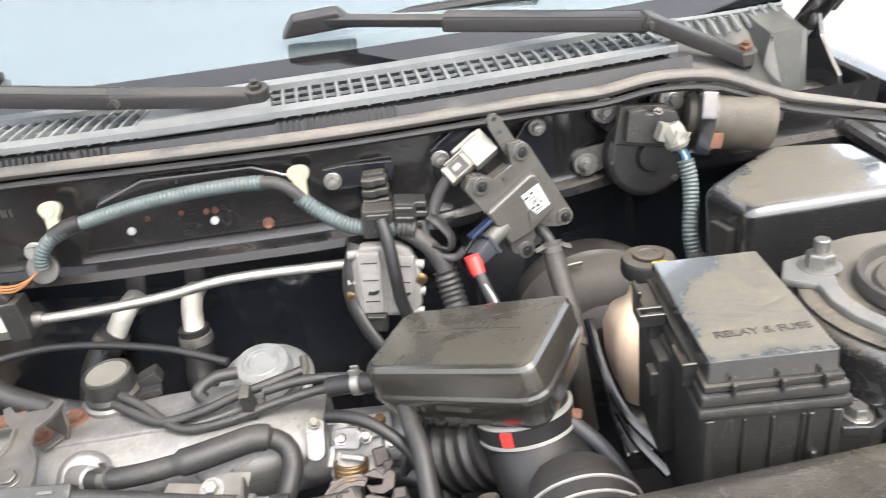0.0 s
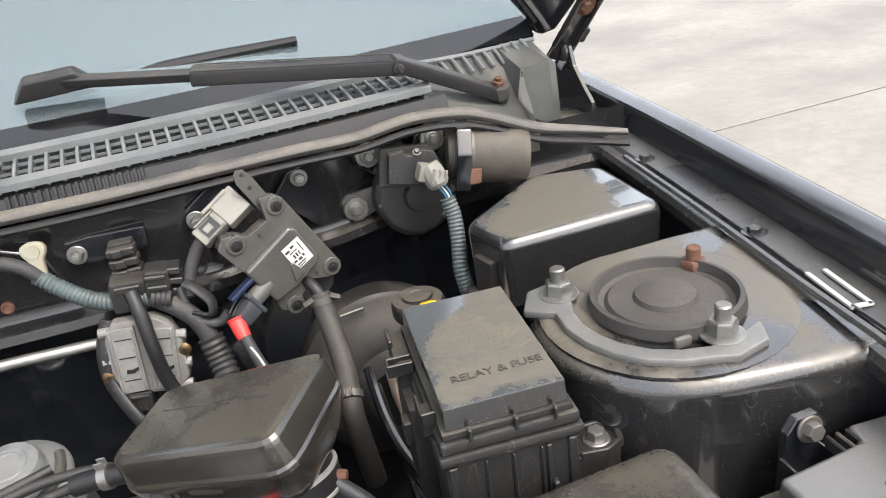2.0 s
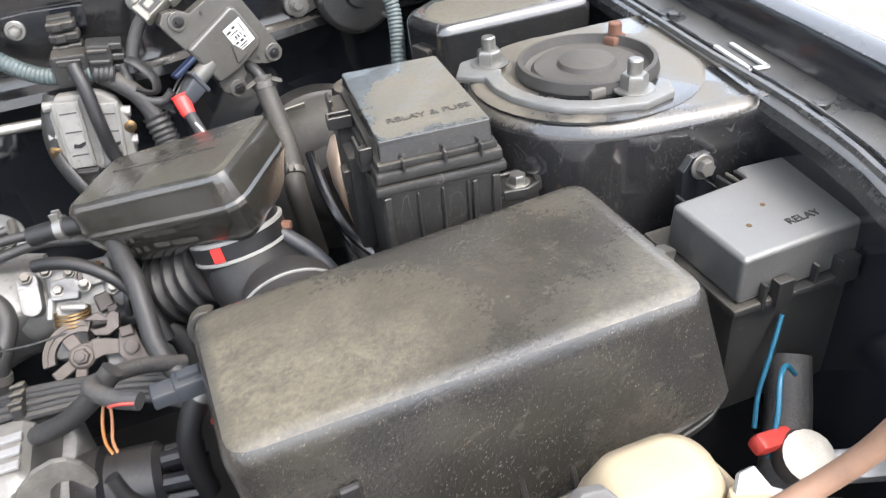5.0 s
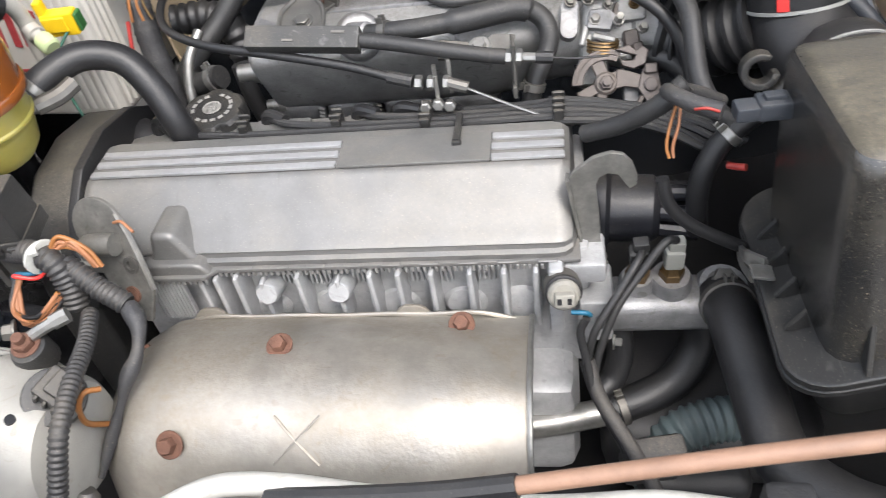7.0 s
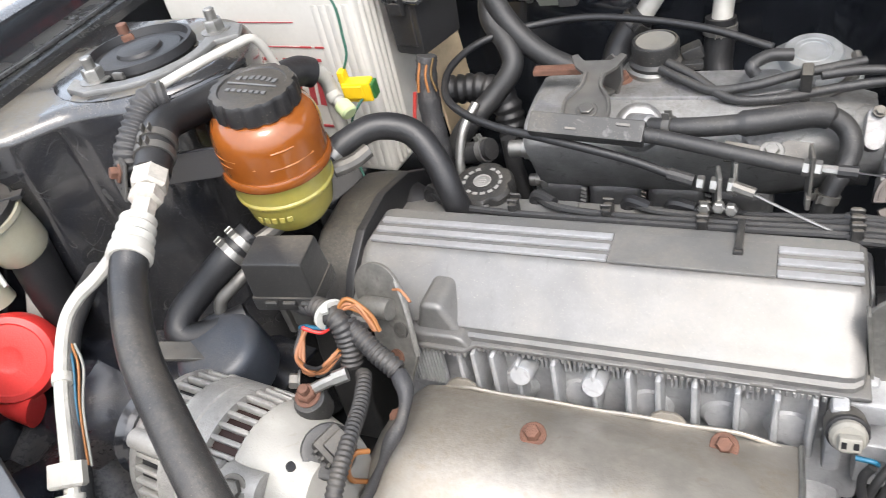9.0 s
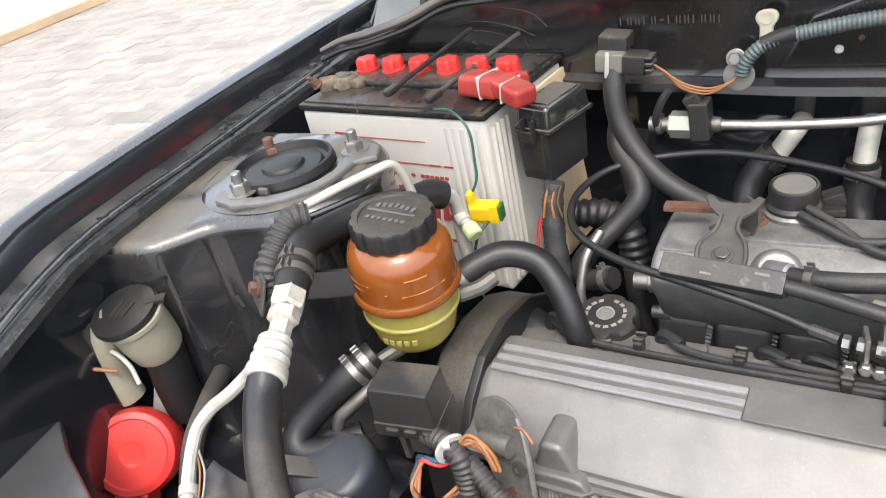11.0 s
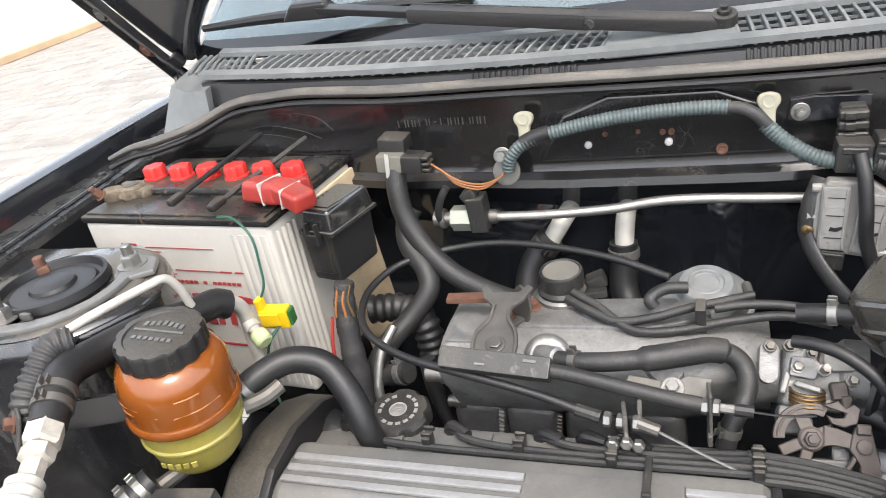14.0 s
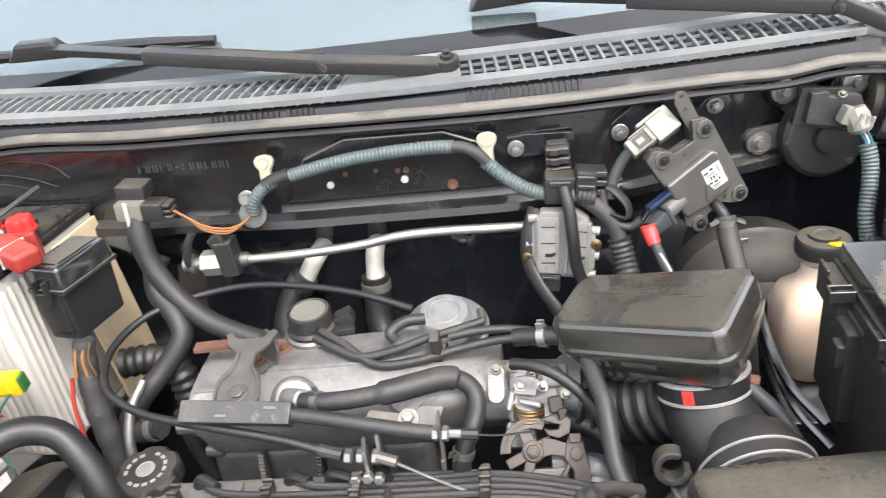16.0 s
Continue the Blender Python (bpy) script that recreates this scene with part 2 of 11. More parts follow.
    if r_out is None:
        x = N.new("ShaderNodeMapRange")
        x.inputs["To Min"].default_value, x.inputs["To Max"].default_value = rough * 0.82, min(1.0, rough * 1.2)
        L.new(big, x.inputs["Value"])
        r_out = x.outputs["Result"]
    L.new(r_out, p.inputs["Roughness"])
    p.inputs["Metallic"].default_value = metal
    p.inputs["Specular IOR Level"].default_value = spec
    p.inputs["Coat Weight"].default_value = coat
    p.inputs["Coat Roughness"].default_value = coat_rough
    if coat > 0 and dust > 0:
        x = N.new("ShaderNodeMapRange")
        x.inputs["From Max"].default_value = 0.6
        x.inputs["To Min"].default_value, x.inputs["To Max"].default_value = coat, 0.0
        L.new(fac, x.inputs["Value"])
        L.new(x.outputs["Result"], p.inputs["Coat Weight"])
    p.inputs["Transmission Weight"].default_value = clear
    if milky:
        p.inputs["Subsurface Weight"].default_value = milky
        p.inputs["Subsurface Radius"].default_value = (0.02, 0.012, 0.006)
        p.inputs["Subsurface Scale"].default_value = 0.6
    if bump > 0:
        bn = N.new("ShaderNodeBump")
        bn.inputs["Strength"].default_value, bn.inputs["Distance"].default_value = bump, 0.0015
        L.new(noisy(fine, 3.0), bn.inputs["Height"])
        L.new(bn.outputs["Normal"], p.inputs["Normal"])
    return m


BLACK_PLASTIC = mat("black_plastic", (0.019, 0.019, 0.019), 0.4, dust=0.6, dust_color=(0.155, 0.136, 0.104), bump=0.25, fine=900, worn=0.12, worn_color=(0.075, 0.07, 0.062), scratch=0.25)
DUSTY_LID = mat("dust_covered_plastic", (0.018, 0.018, 0.0185), 0.24, dust=1.0, up=0.8, dust_color=(0.275, 0.238, 0.165), veil=0.13, bump=0.3, specks=0.25, patches=3.5, fine=350, worn=0.15, worn_color=(0.1, 0.09, 0.075), wipe=0.6, edge=0.5, scratch=0.0, scratch_color=(0.30, 0.28, 0.24), spec=0.8, coat=0.2, coat_rough=0.2)
RES_PLASTIC = mat("scuffed_box_plastic", (0.022, 0.021, 0.0185), 0.2, dust=0.5, up=0.88, specks=0.35, dust_color=(0.15, 0.135, 0.10), veil=0.1, bump=0.09, patches=10.0, fine=500, worn=0.2, worn_color=(0.085, 0.078, 0.066), wipe=1.2, edge=0.2, scratch=0.0, scratch_color=(0.26, 0.24, 0.2), spec=0.9, coat=0.5, sky_tint=0.08, sky_tint_color=(0.16, 0.15, 0.125), coat_rough=0.1)
BLACK_SMOOTH = mat("smooth_black_plastic", (0.016, 0.016, 0.017), 0.3, dust=0.3, bump=0.1)
# the lids and the grey box carry painted sky reflection below their dust
LID_PLASTIC = mat("dusty_box_plastic", (0.016, 0.017, 0.019), 0.07, dust=0.85, up=0.85, dust_color=(0.125, 0.11, 0.078), veil=0.06, bump=0.03, patches=8.0, fine=800, worn=0.12, worn_color=(0.08, 0.075, 0.065), wipe=1.0, edge=0.07, spec=1.0, coat=1.0, coat_rough=0.05, sky_tint=0.3)
RELAY_LID = mat("dusty_relay_lid_plastic", (0.016, 0.017, 0.019), 0.12, dust=0.92, up=0.85, dust_color=(0.13, 0.108, 0.068), veil=0.06, bump=0.12, patches=3.0, fine=500, worn=0.12, worn_color=(0.08, 0.075, 0.065), wipe=1.0, edge=0.07, spec=1.0, coat=1.0, coat_rough=0.05, keep=((0.8, -0.6, 0.034), (1.0, 0.0, 0.037), (0.0, 1.0, 0.066)), sky_tint=0.5)
COVER_LID = mat("dusty_cover_plastic", (0.016, 0.017, 0.019), 0.12, dust=0.92, up=0.85, dust_color=(0.13, 0.108, 0.068), veil=0.06, bump=0.12, patches=3.0, fine=500, worn=0.12, worn_color=(0.08, 0.075, 0.065), wipe=1.0, edge=0.07, spec=1.0, coat=1.0, coat_rough=0.05, keep=((0.75, -0.66, 0.052), (-0.95, 0.2, 0.062)), sky_tint=0.5)
GREY_BOX = mat("satin_grey_black_plastic", (0.062, 0.062, 0.061), 0.28, dust=0.35, bump=0.2, spec=0.9, dust_color=(0.17, 0.165, 0.155), sky_tint=0.35, sky_tint_color=(0.19, 0.19, 0.185))
FRONT_PANEL = mat("dark_grey_panel_paint", (0.05, 0.051, 0.053), 0.28, dust=0.35, bump=0.2, spec=0.9, dust_color=(0.17, 0.165, 0.155))
BLACK_PAINT = mat("black_body_paint", (0.0108, 0.012, 0.0155), 0.14, dust=0.3, dust_color=(0.12, 0.105, 0.09), bump=0.01, coat=0.6, patches=9.0, specks=0.2, scratch=0.12, scratch_color=(0.12, 0.115, 0.11), spec=0.8)
FIREWALL_PAINT = mat("dusty_black_bulkhead_paint", (0.012, 0.012, 0.013), 0.16, coat=0.4, up=0.5, specks=0.5, dust=0.5, dust_color=(0.10, 0.085, 0.07), bump=0.03, patches=6.0, worn=0.12, worn_color=(0.06, 0.053, 0.046), scratch=0.4, scratch_color=(0.11, 0.1, 0.09), spec=0.7)
TOWER_PAINT = mat("dusty_tower_paint", (0.0125, 0.0135, 0.017), 0.14, specks=0.3, veil=0.13, dust=0.95, dust_color=(0.155, 0.137, 0.103), bump=0.02, coat=0.7, patches=6.0, wipe=1.2, edge=0.1, scratch=0.3, scratch_color=(0.16, 0.155, 0.15), spec=0.8, coat_rough=0.06)
FLANGE_PAINT = mat("dust_caked_flange_paint", (0.02, 0.0205, 0.022), 0.25, dust=0.7, dust_color=(0.2, 0.19, 0.165), veil=0.05, bump=0.05, patches=12.0, wipe=1.0, edge=0.45, spec=0.8)
RUBBER = mat("black_rubber", (0.0115, 0.0115, 0.0125), 0.46, dust=0.28, bump=0.2, fine=350, worn=0.12, worn_color=(0.075, 0.07, 0.06), dust_color=(0.075, 0.068, 0.058))
HOSE = mat("grey_rubber_hose", (0.02, 0.02, 0.0205), 0.52, dust=0.5, bump=0.25, fine=350, worn=0.15, worn_color=(0.11, 0.102, 0.09), dust_color=(0.085, 0.078, 0.066), scratch=0.35, scratch_color=(0.12, 0.112, 0.1))
SEAL = mat("weathered_rubber_seal", (0.085, 0.08, 0.073), 0.5, dust=0.7, dust_color=(0.25, 0.22, 0.18), bump=0.2, patches=16)
COWL = mat("faded_grey_cowl_plastic", (0.14, 0.15, 0.153), 0.5, dust=0.4, dust_color=(0.32, 0.31, 0.29), bump=0.2)
DARK_MESH = mat("dark_mesh", (0.012, 0.012, 0.013), 0.7)
SILVER = mat("silver_painted_casting", (0.17, 0.168, 0.163), 0.42, metal=0.45, var=0.14, bump=0.1, fine=900, dust=0.35, dust_color=(0.33, 0.3, 0.25), patches=11, worn=0.18, worn_color=(0.09, 0.085, 0.075))
STRIPE = mat("polished_stripe", (0.42, 0.42, 0.425), 0.3, metal=0.5, var=0.15, bump=0.05, dust=0.2)
CAST = mat("grey_cast_aluminium", (0.31, 0.307, 0.30), 0.48, metal=0.55, var=0.25, bump=0.5, fine=700, dust=0.6, dust_color=(0.2, 0.185, 0.16), patches=18, worn=0.4, worn_color=(0.06, 0.055, 0.05))
# darker copy of the cast aluminium; shade on low parts is in its colour
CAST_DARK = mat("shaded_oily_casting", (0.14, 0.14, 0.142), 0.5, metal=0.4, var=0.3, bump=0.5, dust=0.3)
CAST_LIGHT = mat("light_cast_aluminium", (0.26, 0.26, 0.265), 0.45, metal=0.6, var=0.3, scale=45, bump=0.4, fine=600, dust=0.4, worn=0.5, worn_color=(0.08, 0.075, 0.065))
SHIELD = mat("heat_shield_steel", (0.345, 0.322, 0.285), 0.36, metal=0.65, var=0.26, scale=13, bump=0.2, fine=250, dust=0.45, dust_color=(0.30, 0.25, 0.18), patches=14, worn=0.25, worn_color=(0.24, 0.17, 0.11))
STEEL = mat("zinc_plated_steel", (0.27, 0.265, 0.25), 0.34, metal=0.75, var=0.2, scale=80, dust=0.25)
DULL_STEEL = mat("dull_grey_steel", (0.15, 0.145, 0.135), 0.5, metal=0.75, var=0.25, scale=60, dust=0.4)
BRIGHT_BAND = mat("bright_steel_band", (0.33, 0.33, 0.32), 0.35, metal=0.25, var=0.15)
PIPE = mat("dull_aluminium_pipe", (0.42, 0.41, 0.385), 0.38, metal=0.85, var=0.2, scale=50, dust=0.35)
WHITE_PIPE = mat("oxidised_white_aluminium", (0.44, 0.425, 0.385), 0.45, metal=0.15, var=0.2, scale=60, bump=0.2, worn=0.3, worn_color=(0.25, 0.22, 0.17))
RUST = mat("rusty_steel", (0.15, 0.075, 0.05), 0.75, metal=0.3, var=0.4, scale=120, bump=0.5)
PROP = mat("primer_brown_rod", (0.25, 0.148, 0.098), 0.5, var=0.2, scale=40)
BRASS = mat("brass", (0.15, 0.098, 0.045), 0.45, metal=0.8, var=0.25)
CONDUIT = mat("blue_grey_conduit", (0.075, 0.098, 0.10), 0.5, dust=0.3, bump=0.1)
CONDUIT_DARK = mat("dark_conduit", (0.025, 0.025, 0.026), 0.5, dust=0.35)
TAPE = mat("cloth_tape", (0.03, 0.03, 0.032), 0.6, bump=0.5, fine=300, dust=0.4)
CREAM = mat("yellowed_nylon", (0.30, 0.285, 0.215), 0.45, var=0.12, milky=0.15)
TANK = mat("milky_tank_plastic", (0.33, 0.275, 0.19), 0.4, var=0.2, scale=12, milky=0.1, bump=0.05)
AMBER_TANK = mat("stained_tank_plastic", (0.70, 0.55, 0.42), 0.42, var=0.14, milky=0.25)
AMBER = mat("amber_fluid_bottle", (0.21, 0.062, 0.010), 0.13, var=0.14, scale=14, milky=0.08, coat=0.4, bump=0.03)
OLIVE = mat("olive_bottle_base", (0.30, 0.26, 0.06), 0.25, var=0.12, milky=0.25, coat=0.3, bump=0.03)
BATTERY = mat("white_battery_case", (0.50, 0.485, 0.445), 0.42, var=0.07, bump=0.1, worn=0.15, worn_color=(0.42, 0.38, 0.3))
BATTERY_TOP = mat("dirty_battery_lid", (0.016, 0.016, 0.016), 0.25, dust=0.6, dust_color=(0.15, 0.125, 0.09), worn=0.35, worn_color=(0.28, 0.16, 0.08), patches=20)
BATTERY_SIDE = mat("bare_board", (0.58, 0.47, 0.31), 0.6, var=0.2, scale=14)
RED = mat("red_plastic", (0.62, 0.035, 0.03), 0.38, var=0.14, dust=0.15)
RED_DULL = mat("faded_red_cover", (0.30, 0.028, 0.022), 0.42, var=0.2, dust=0.25)
RED_INK = mat("red_ink", (0.34, 0.045, 0.05), 0.5)
YELLOW = mat("yellow_plastic", (0.75, 0.50, 0.01), 0.38, var=0.08)
GREEN_CAP = mat("pale_green_cap", (0.48, 0.56, 0.30), 0.45, var=0.1)
WIRE_GREEN = mat("green_wire", (0.02, 0.09, 0.06), 0.45)
WIRE_ORANGE = mat("orange_wire", (0.27, 0.11, 0.03), 0.45)
WIRE_BROWN = mat("brown_wire", (0.30, 0.13, 0.06), 0.5)
WIRE_BLUE = mat("blue_wire", (0.015, 0.10, 0.17), 0.45)
WIRE_WHITE = mat("white_wire", (0.42, 0.42, 0.39), 0.45)
GREY_PLUG = mat("grey_connector", (0.27, 0.27, 0.245), 0.5, var=0.12, dust=0.2)
BLUE_PLUG = mat("slate_connector", (0.04, 0.045, 0.054), 0.45, dust=0.25)
IGNITER = mat("grey_module_plastic", (0.185, 0.18, 0.17), 0.5, var=0.12, dust=0.35, bump=0.35, worn=0.5, worn_color=(0.07, 0.066, 0.06))
PAPER = mat("white_label", (0.5, 0.5, 0.485), 0.55, var=0.05)
INK = mat("black_ink", (0.02, 0.02, 0.02), 0.6)
STAMP = mat("raised_lettering", (0.055, 0.052, 0.046), 0.6)
WHITE_PRINT = mat("chalky_white_print", (0.27, 0.265, 0.25), 0.7)
PULLEY_GAP = mat("oily_black", (0.012, 0.012, 0.013), 0.4)
COPPER = mat("copper_winding", (0.035, 0.018, 0.014), 0.5, metal=0.5)
DASH = mat("dark_dashboard", (0.02, 0.02, 0.022), 0.6)


# ---- repeated small hardware ----
def bolt_bm(m, r=0.006, h=0.006, washer=0.0, stud=0.0, turn=0):
    b = B()
    m = m @ pose(0, 0, 0, 0, 0, turn)
    z = 0.0
    if washer:
        add_lathe(b, m, [(washer, 0), (washer, 0.0012), (washer * 0.92, 0.0018)], 18)
        z = 0.0016
    add_lathe(b, m @ pose(0, 0, z), [(r, 0), (r, h * 0.8), (r * 0.86, h)], 6)
    if stud:
        add_lathe(b, m @ pose(0, 0, z + h), [(r * 0.55, -0.001), (r * 0.55, stud * 0.9), (r * 0.45, stud)], 12)
    return b


def clamp_bm(c, d, r, w=0.008, up=(0, 0, 1)):
    """A hose clamp round a hose at c along d, with its tensioning ears."""
    b = B()
    m = basis(c, z=d)
    add_lathe(b, m @ pose(0, 0, -w / 2), [(r, 0), (r + 0.0012, 0.0005), (r + 0.0012, w - 0.0005), (r, w)], 20)
    u = Vector(up) - Vector(d).normalized() * Vector(up).dot(Vector(d).normalized())
    n = basis(Vector(c) + u.normalized() * (r + 0.003), x=Vector(d), y=u.cross(Vector(d)))
    add_box(b, n @ pose(0, 0.003, 0), (w * 0.9, 0.0015, 0.007), 0.0004, 1)
    add_box(b, n @ pose(0, -0.003, 0), (w * 0.9, 0.0015, 0.007), 0.0004, 1)
    return b


def hose(name, pts, r, material, label, category="hose", ends=(), clamp=PIPE, per=8, flat=1.0, ribs=0.0, segs=12, group=""):
    t = thing(name, pts[0], label, category, group)
    b = B()
    add_tube(b, pts, r, max(segs, 8 if not callable(r) and r < 0.003 else 14), per, flat, ribs)
    part("hose_body" if "hose" in name else "run", b, material, t, sharp=0.95)
    line = spline(pts, 8)
    for e in ends:
        i = max(1, min(len(line) - 2, round(e * (len(line) - 1))))
        rr = r(e) if callable(r) else r
        part("clamp", clamp_bm(line[i], line[i + 1] - line[i - 1], rr + 0.0006), clamp, t, "spring hose clamp")
    return t

# ---- ground and surroundings ----
def lerp_table(x, table):
    for (a, p), (b, q) in zip(table, table[1:]):
        if x <= b:
            k = min(1.0, max(0.0, (x - a) / (b - a)))
            k = k * k * (3 - 2 * k)
            return p + (q - p) * k
    return table[-1][1]


PAVING = mat("grey_paving_blocks", (0.285, 0.266, 0.24), 1.0, var=0.25, scale=3.5, bump=0.3, fine=60)
pn = PAVING.node_tree
geo = pn.nodes.new("ShaderNodeNewGeometry")
oi = pn.nodes.new("ShaderNodeObjectInfo")
both_r = pn.nodes.new("ShaderNodeMath")
both_r.operation = "ADD"
pn.links.new(geo.outputs["Random Per Island"], both_r.inputs[0])
pn.links.new(oi.outputs["Random"], both_r.inputs[1])
wrap = pn.nodes.new("ShaderNodeMath")
wrap.operation = "FRACT"
pn.links.new(both_r.outputs[0], wrap.inputs[0])
tone = pn.nodes.new("ShaderNodeMapRange")
tone.inputs["To Min"].default_value, tone.inputs["To Max"].default_value = 0.90, 1.06
pn.links.new(wrap.outputs[0], tone.inputs["Value"])
hsv = pn.nodes.new("ShaderNodeHueSaturation")
pn.links.new(tone.outputs["Result"], hsv.inputs["Value"])
base_in = pn.nodes["Principled BSDF"].inputs["Base Color"]
pn.links.new(base_in.links[0].from_socket, hsv.inputs["Color"])
pn.links.new(hsv.outputs["Color"], base_in)
JOINT = mat("sandy_joints", (0.21, 0.193, 0.172), 0.9, var=0.2, scale=2.0)
CONCRETE = mat("worn_concrete", (0.215, 0.202, 0.18), 0.85, var=0.3, scale=1.1, bump=0.5, fine=40, worn=0.6, worn_color=(0.18, 0.168, 0.148))
WHITEWASH = mat("whitewashed_wall", (0.80, 0.79, 0.77), 0.8, var=0.05, scale=0.6, bump=0.1, fine=40)

ground_bm = B()
add_box(ground_bm, pose(0, 0, -0.06), (1200, 1200, 0.1), 0)
ground = tagged(new("ground", finish(ground_bm, "ground", JOINT)), "sandy ground below the paving, stretching to the horizon", "ground", kind="structure")
slab_bm = B()
add_box(slab_bm, pose(11.0, 12.0, -0.035), (20.4, 30, 0.07), 0.01, 1)
slab = tagged(new("pavement", finish(slab_bm, "pavement", CONCRETE)), "sunlit worn concrete yard beside the car", "pavement", kind="structure")
for k, (x0, y0, x1, y1) in enumerate(((0.8, 2.55, 21, 3.3), (9.0, -3, 9.0, 26))):
    bm = B()
    a, b = Vector((x0, y0, 0.0035)), Vector((x1, y1, 0.0035))
    d = (b - a)
    add_box(bm, basis((a + b) / 2, x=d, y=(-d.y, d.x, 0)), (d.length, 0.012, 0.003), 0)
    part("joint", bm, mat("shallow_joint", (0.22, 0.205, 0.18), 0.9), slab)

# paving blocks beside the car, in running bond, slightly uneven
paver_bm = B()
add_box(paver_bm, pose(0, 0, -0.029), (0.397, 0.197, 0.06), 0.005, 1)
paver_mesh = finish(paver_bm, "paver", PAVING)
paving = thing("pavement", (-5.0, 4.0, -0.01), "grey concrete paving blocks laid in running bond", "paving", kind="structure")
rng = random.Random(11)
turn_p = radians(8)
far_bm = B()
count = 0
for r in range(-8, 62):
    for c in range(-24, 8):
        u, v = c * 0.40 + (0.2 if r % 2 else 0.0), r * 0.20
        x, y = -3.4 + u * math.cos(turn_p) - v * math.sin(turn_p), 0.6 + u * math.sin(turn_p) + v * math.cos(turn_p)
        if not (-9.3 < x < 0.3 and -1.5 < y < 12.5):
            continue
        lift_ = rng.uniform(-0.002, 0.002)
        m = pose(x, y, lift_, rng.uniform(-0.04, 0.04), rng.uniform(-0.04, 0.04), 8 + rng.uniform(-0.4, 0.4))
        near = -5.6 < x < -2.3 and 1.2 < y < 5.6
        if near and count < 300:
            ob = new("paver", paver_mesh)
            ob.parent = paving
            ob.matrix_basis = root_pose(paving).inverted() @ m
            count += 1
        else:
            lo = [m @ Vector((sx * 0.198, sy * 0.098, 0.001)) for sx, sy in ((-1, -1), (1, -1), (1, 1), (-1, 1))]
            vs_ = [far_bm.verts.new(q) for q in lo] + [far_bm.verts.new(q - Vector((0, 0, 0.04))) for q in lo]
            far_bm.faces.new(vs_[:4])
            for k in range(4):
                far_bm.faces.new((vs_[k + 4], vs_[(k + 1) % 4 + 4], vs_[(k + 1) % 4], vs_[k]))
far_pavers = part("paver_field", far_bm, PAVING, paving)
tagged(far_pavers, "", kind="stuff")

wall_bm = B()
add_box(wall_bm, pose(-9.3, 12, 1.6, 0, 0, 8), (0.25, 60, 3.2), 0.01, 1)
tagged(new("wall_west", finish(wall_bm, "wall_west", WHITEWASH)), "plain white plastered yard wall", "wall", kind="structure")
foot_bm = B()
add_box(foot_bm, pose(-9.14, 12, 0.05, 0, 0, 8), (0.09, 60, 0.1), 0.01, 1)
tagged(new("trim", finish(foot_bm, "trim", mat("ochre_foot", (0.5, 0.36, 0.22), 0.85, scale=1.0))), "ochre stained foot of the yard wall", "wall foot", kind="structure")

# ---- the car's shell: bulkhead, towers, wings ----
body = thing("car_body", (0, 0, 0.5), "black painted steel car body round the engine bay, dusty and scuffed", "car body", kind="structure")
FW = [(-0.75, 0.33), (-0.60, 0.315), (-0.42, 0.285), (-0.28, 0.266), (-0.08, 0.252), (0.10, 0.25), (0.24, 0.258), (0.36, 0.292), (0.46, 0.318), (0.75, 0.335)]


def fw(x):
    return lerp_table(x, FW)


TOP = [(-0.78, 0.972), (-0.66, 1.0), (-0.52, 1.035), (-0.42, 1.042), (0.40, 1.036), (0.50, 1.036), (0.60, 1.012), (0.68, 0.985), (0.78, 0.975)]
xs = [-0.76 + 1.52 * i / 152 for i in range(153)]
bm = B()
rings, lower = [], []
for x in xs:
    y, top = fw(x), lerp_table(x, TOP) - 0.006
    rings.append([(x, y + 0.0, top), (x, y - 0.001, 0.985), (x, y, 0.945), (x, y - 0.004, 0.934), (x, y - 0.02, 0.930), (x, y - 0.022, 0.921), (x, y - 0.004, 0.917), (x, y + 0.012, 0.915), (x, y + 0.02, 0.93), (x, y + 0.012, top)])
    lower.append([(x, y + 0.004, 0.916), (x, y + 0.018, 0.90), (x, y + 0.032 + 0.006 * math.sin(23 * x), 0.875), (x, y + 0.034 + 0.010 * math.sin(17 * x + 1) - 0.015 * math.exp(-((x - 0.06) / 0.022) ** 2) - 0.010 * math.exp(-((x - 0.005) / 0.02) ** 2), 0.845), (x, y + 0.028 + 0.009 * math.sin(13 * x + 1), 0.80), (x, y + 0.036, 0.74), (x, y + 0.03, 0.40), (x, y + 0.05, 0.40), (x, y + 0.05, 0.86), (x, y + 0.03, 0.916)])
add_loft(bm, rings)
low_bm = B()
add_loft(low_bm, lower)
part("lower_firewall", low_bm, mat("glossy_bulkhead_paint", (0.0135, 0.0155, 0.0195), 0.12, coat=1.0, coat_rough=0.06, dust=0.25, dust_color=(0.10, 0.09, 0.075), bump=0.01, specks=0.6, spec=0.8), body, "glossy black lower bulkhead")
firewall = part("firewall", bm, FIREWALL_PAINT, body, "dusty black bulkhead panel with a folded ledge")
# shallow pressed bulge in the bulkhead
bm = B()
add_prism(bm, basis((0.0, 0.252, 0.945), x=(1, 0, 0), y=(0, 0, 1)), [(-0.13, 0.0), (0.125, 0.0), (0.11, 0.05), (0.06, 0.072), (-0.05, 0.074), (-0.1, 0.055)], -0.003, 0.006, 0.005, 3)
part("pressing", bm, FIREWALL_PAINT, body)
bm = B()
add_box(bm, pose(0, -0.1, 0.42), (1.5, 0.95, 0.04), 0.004)
part("undertray", bm, PULLEY_GAP, body)

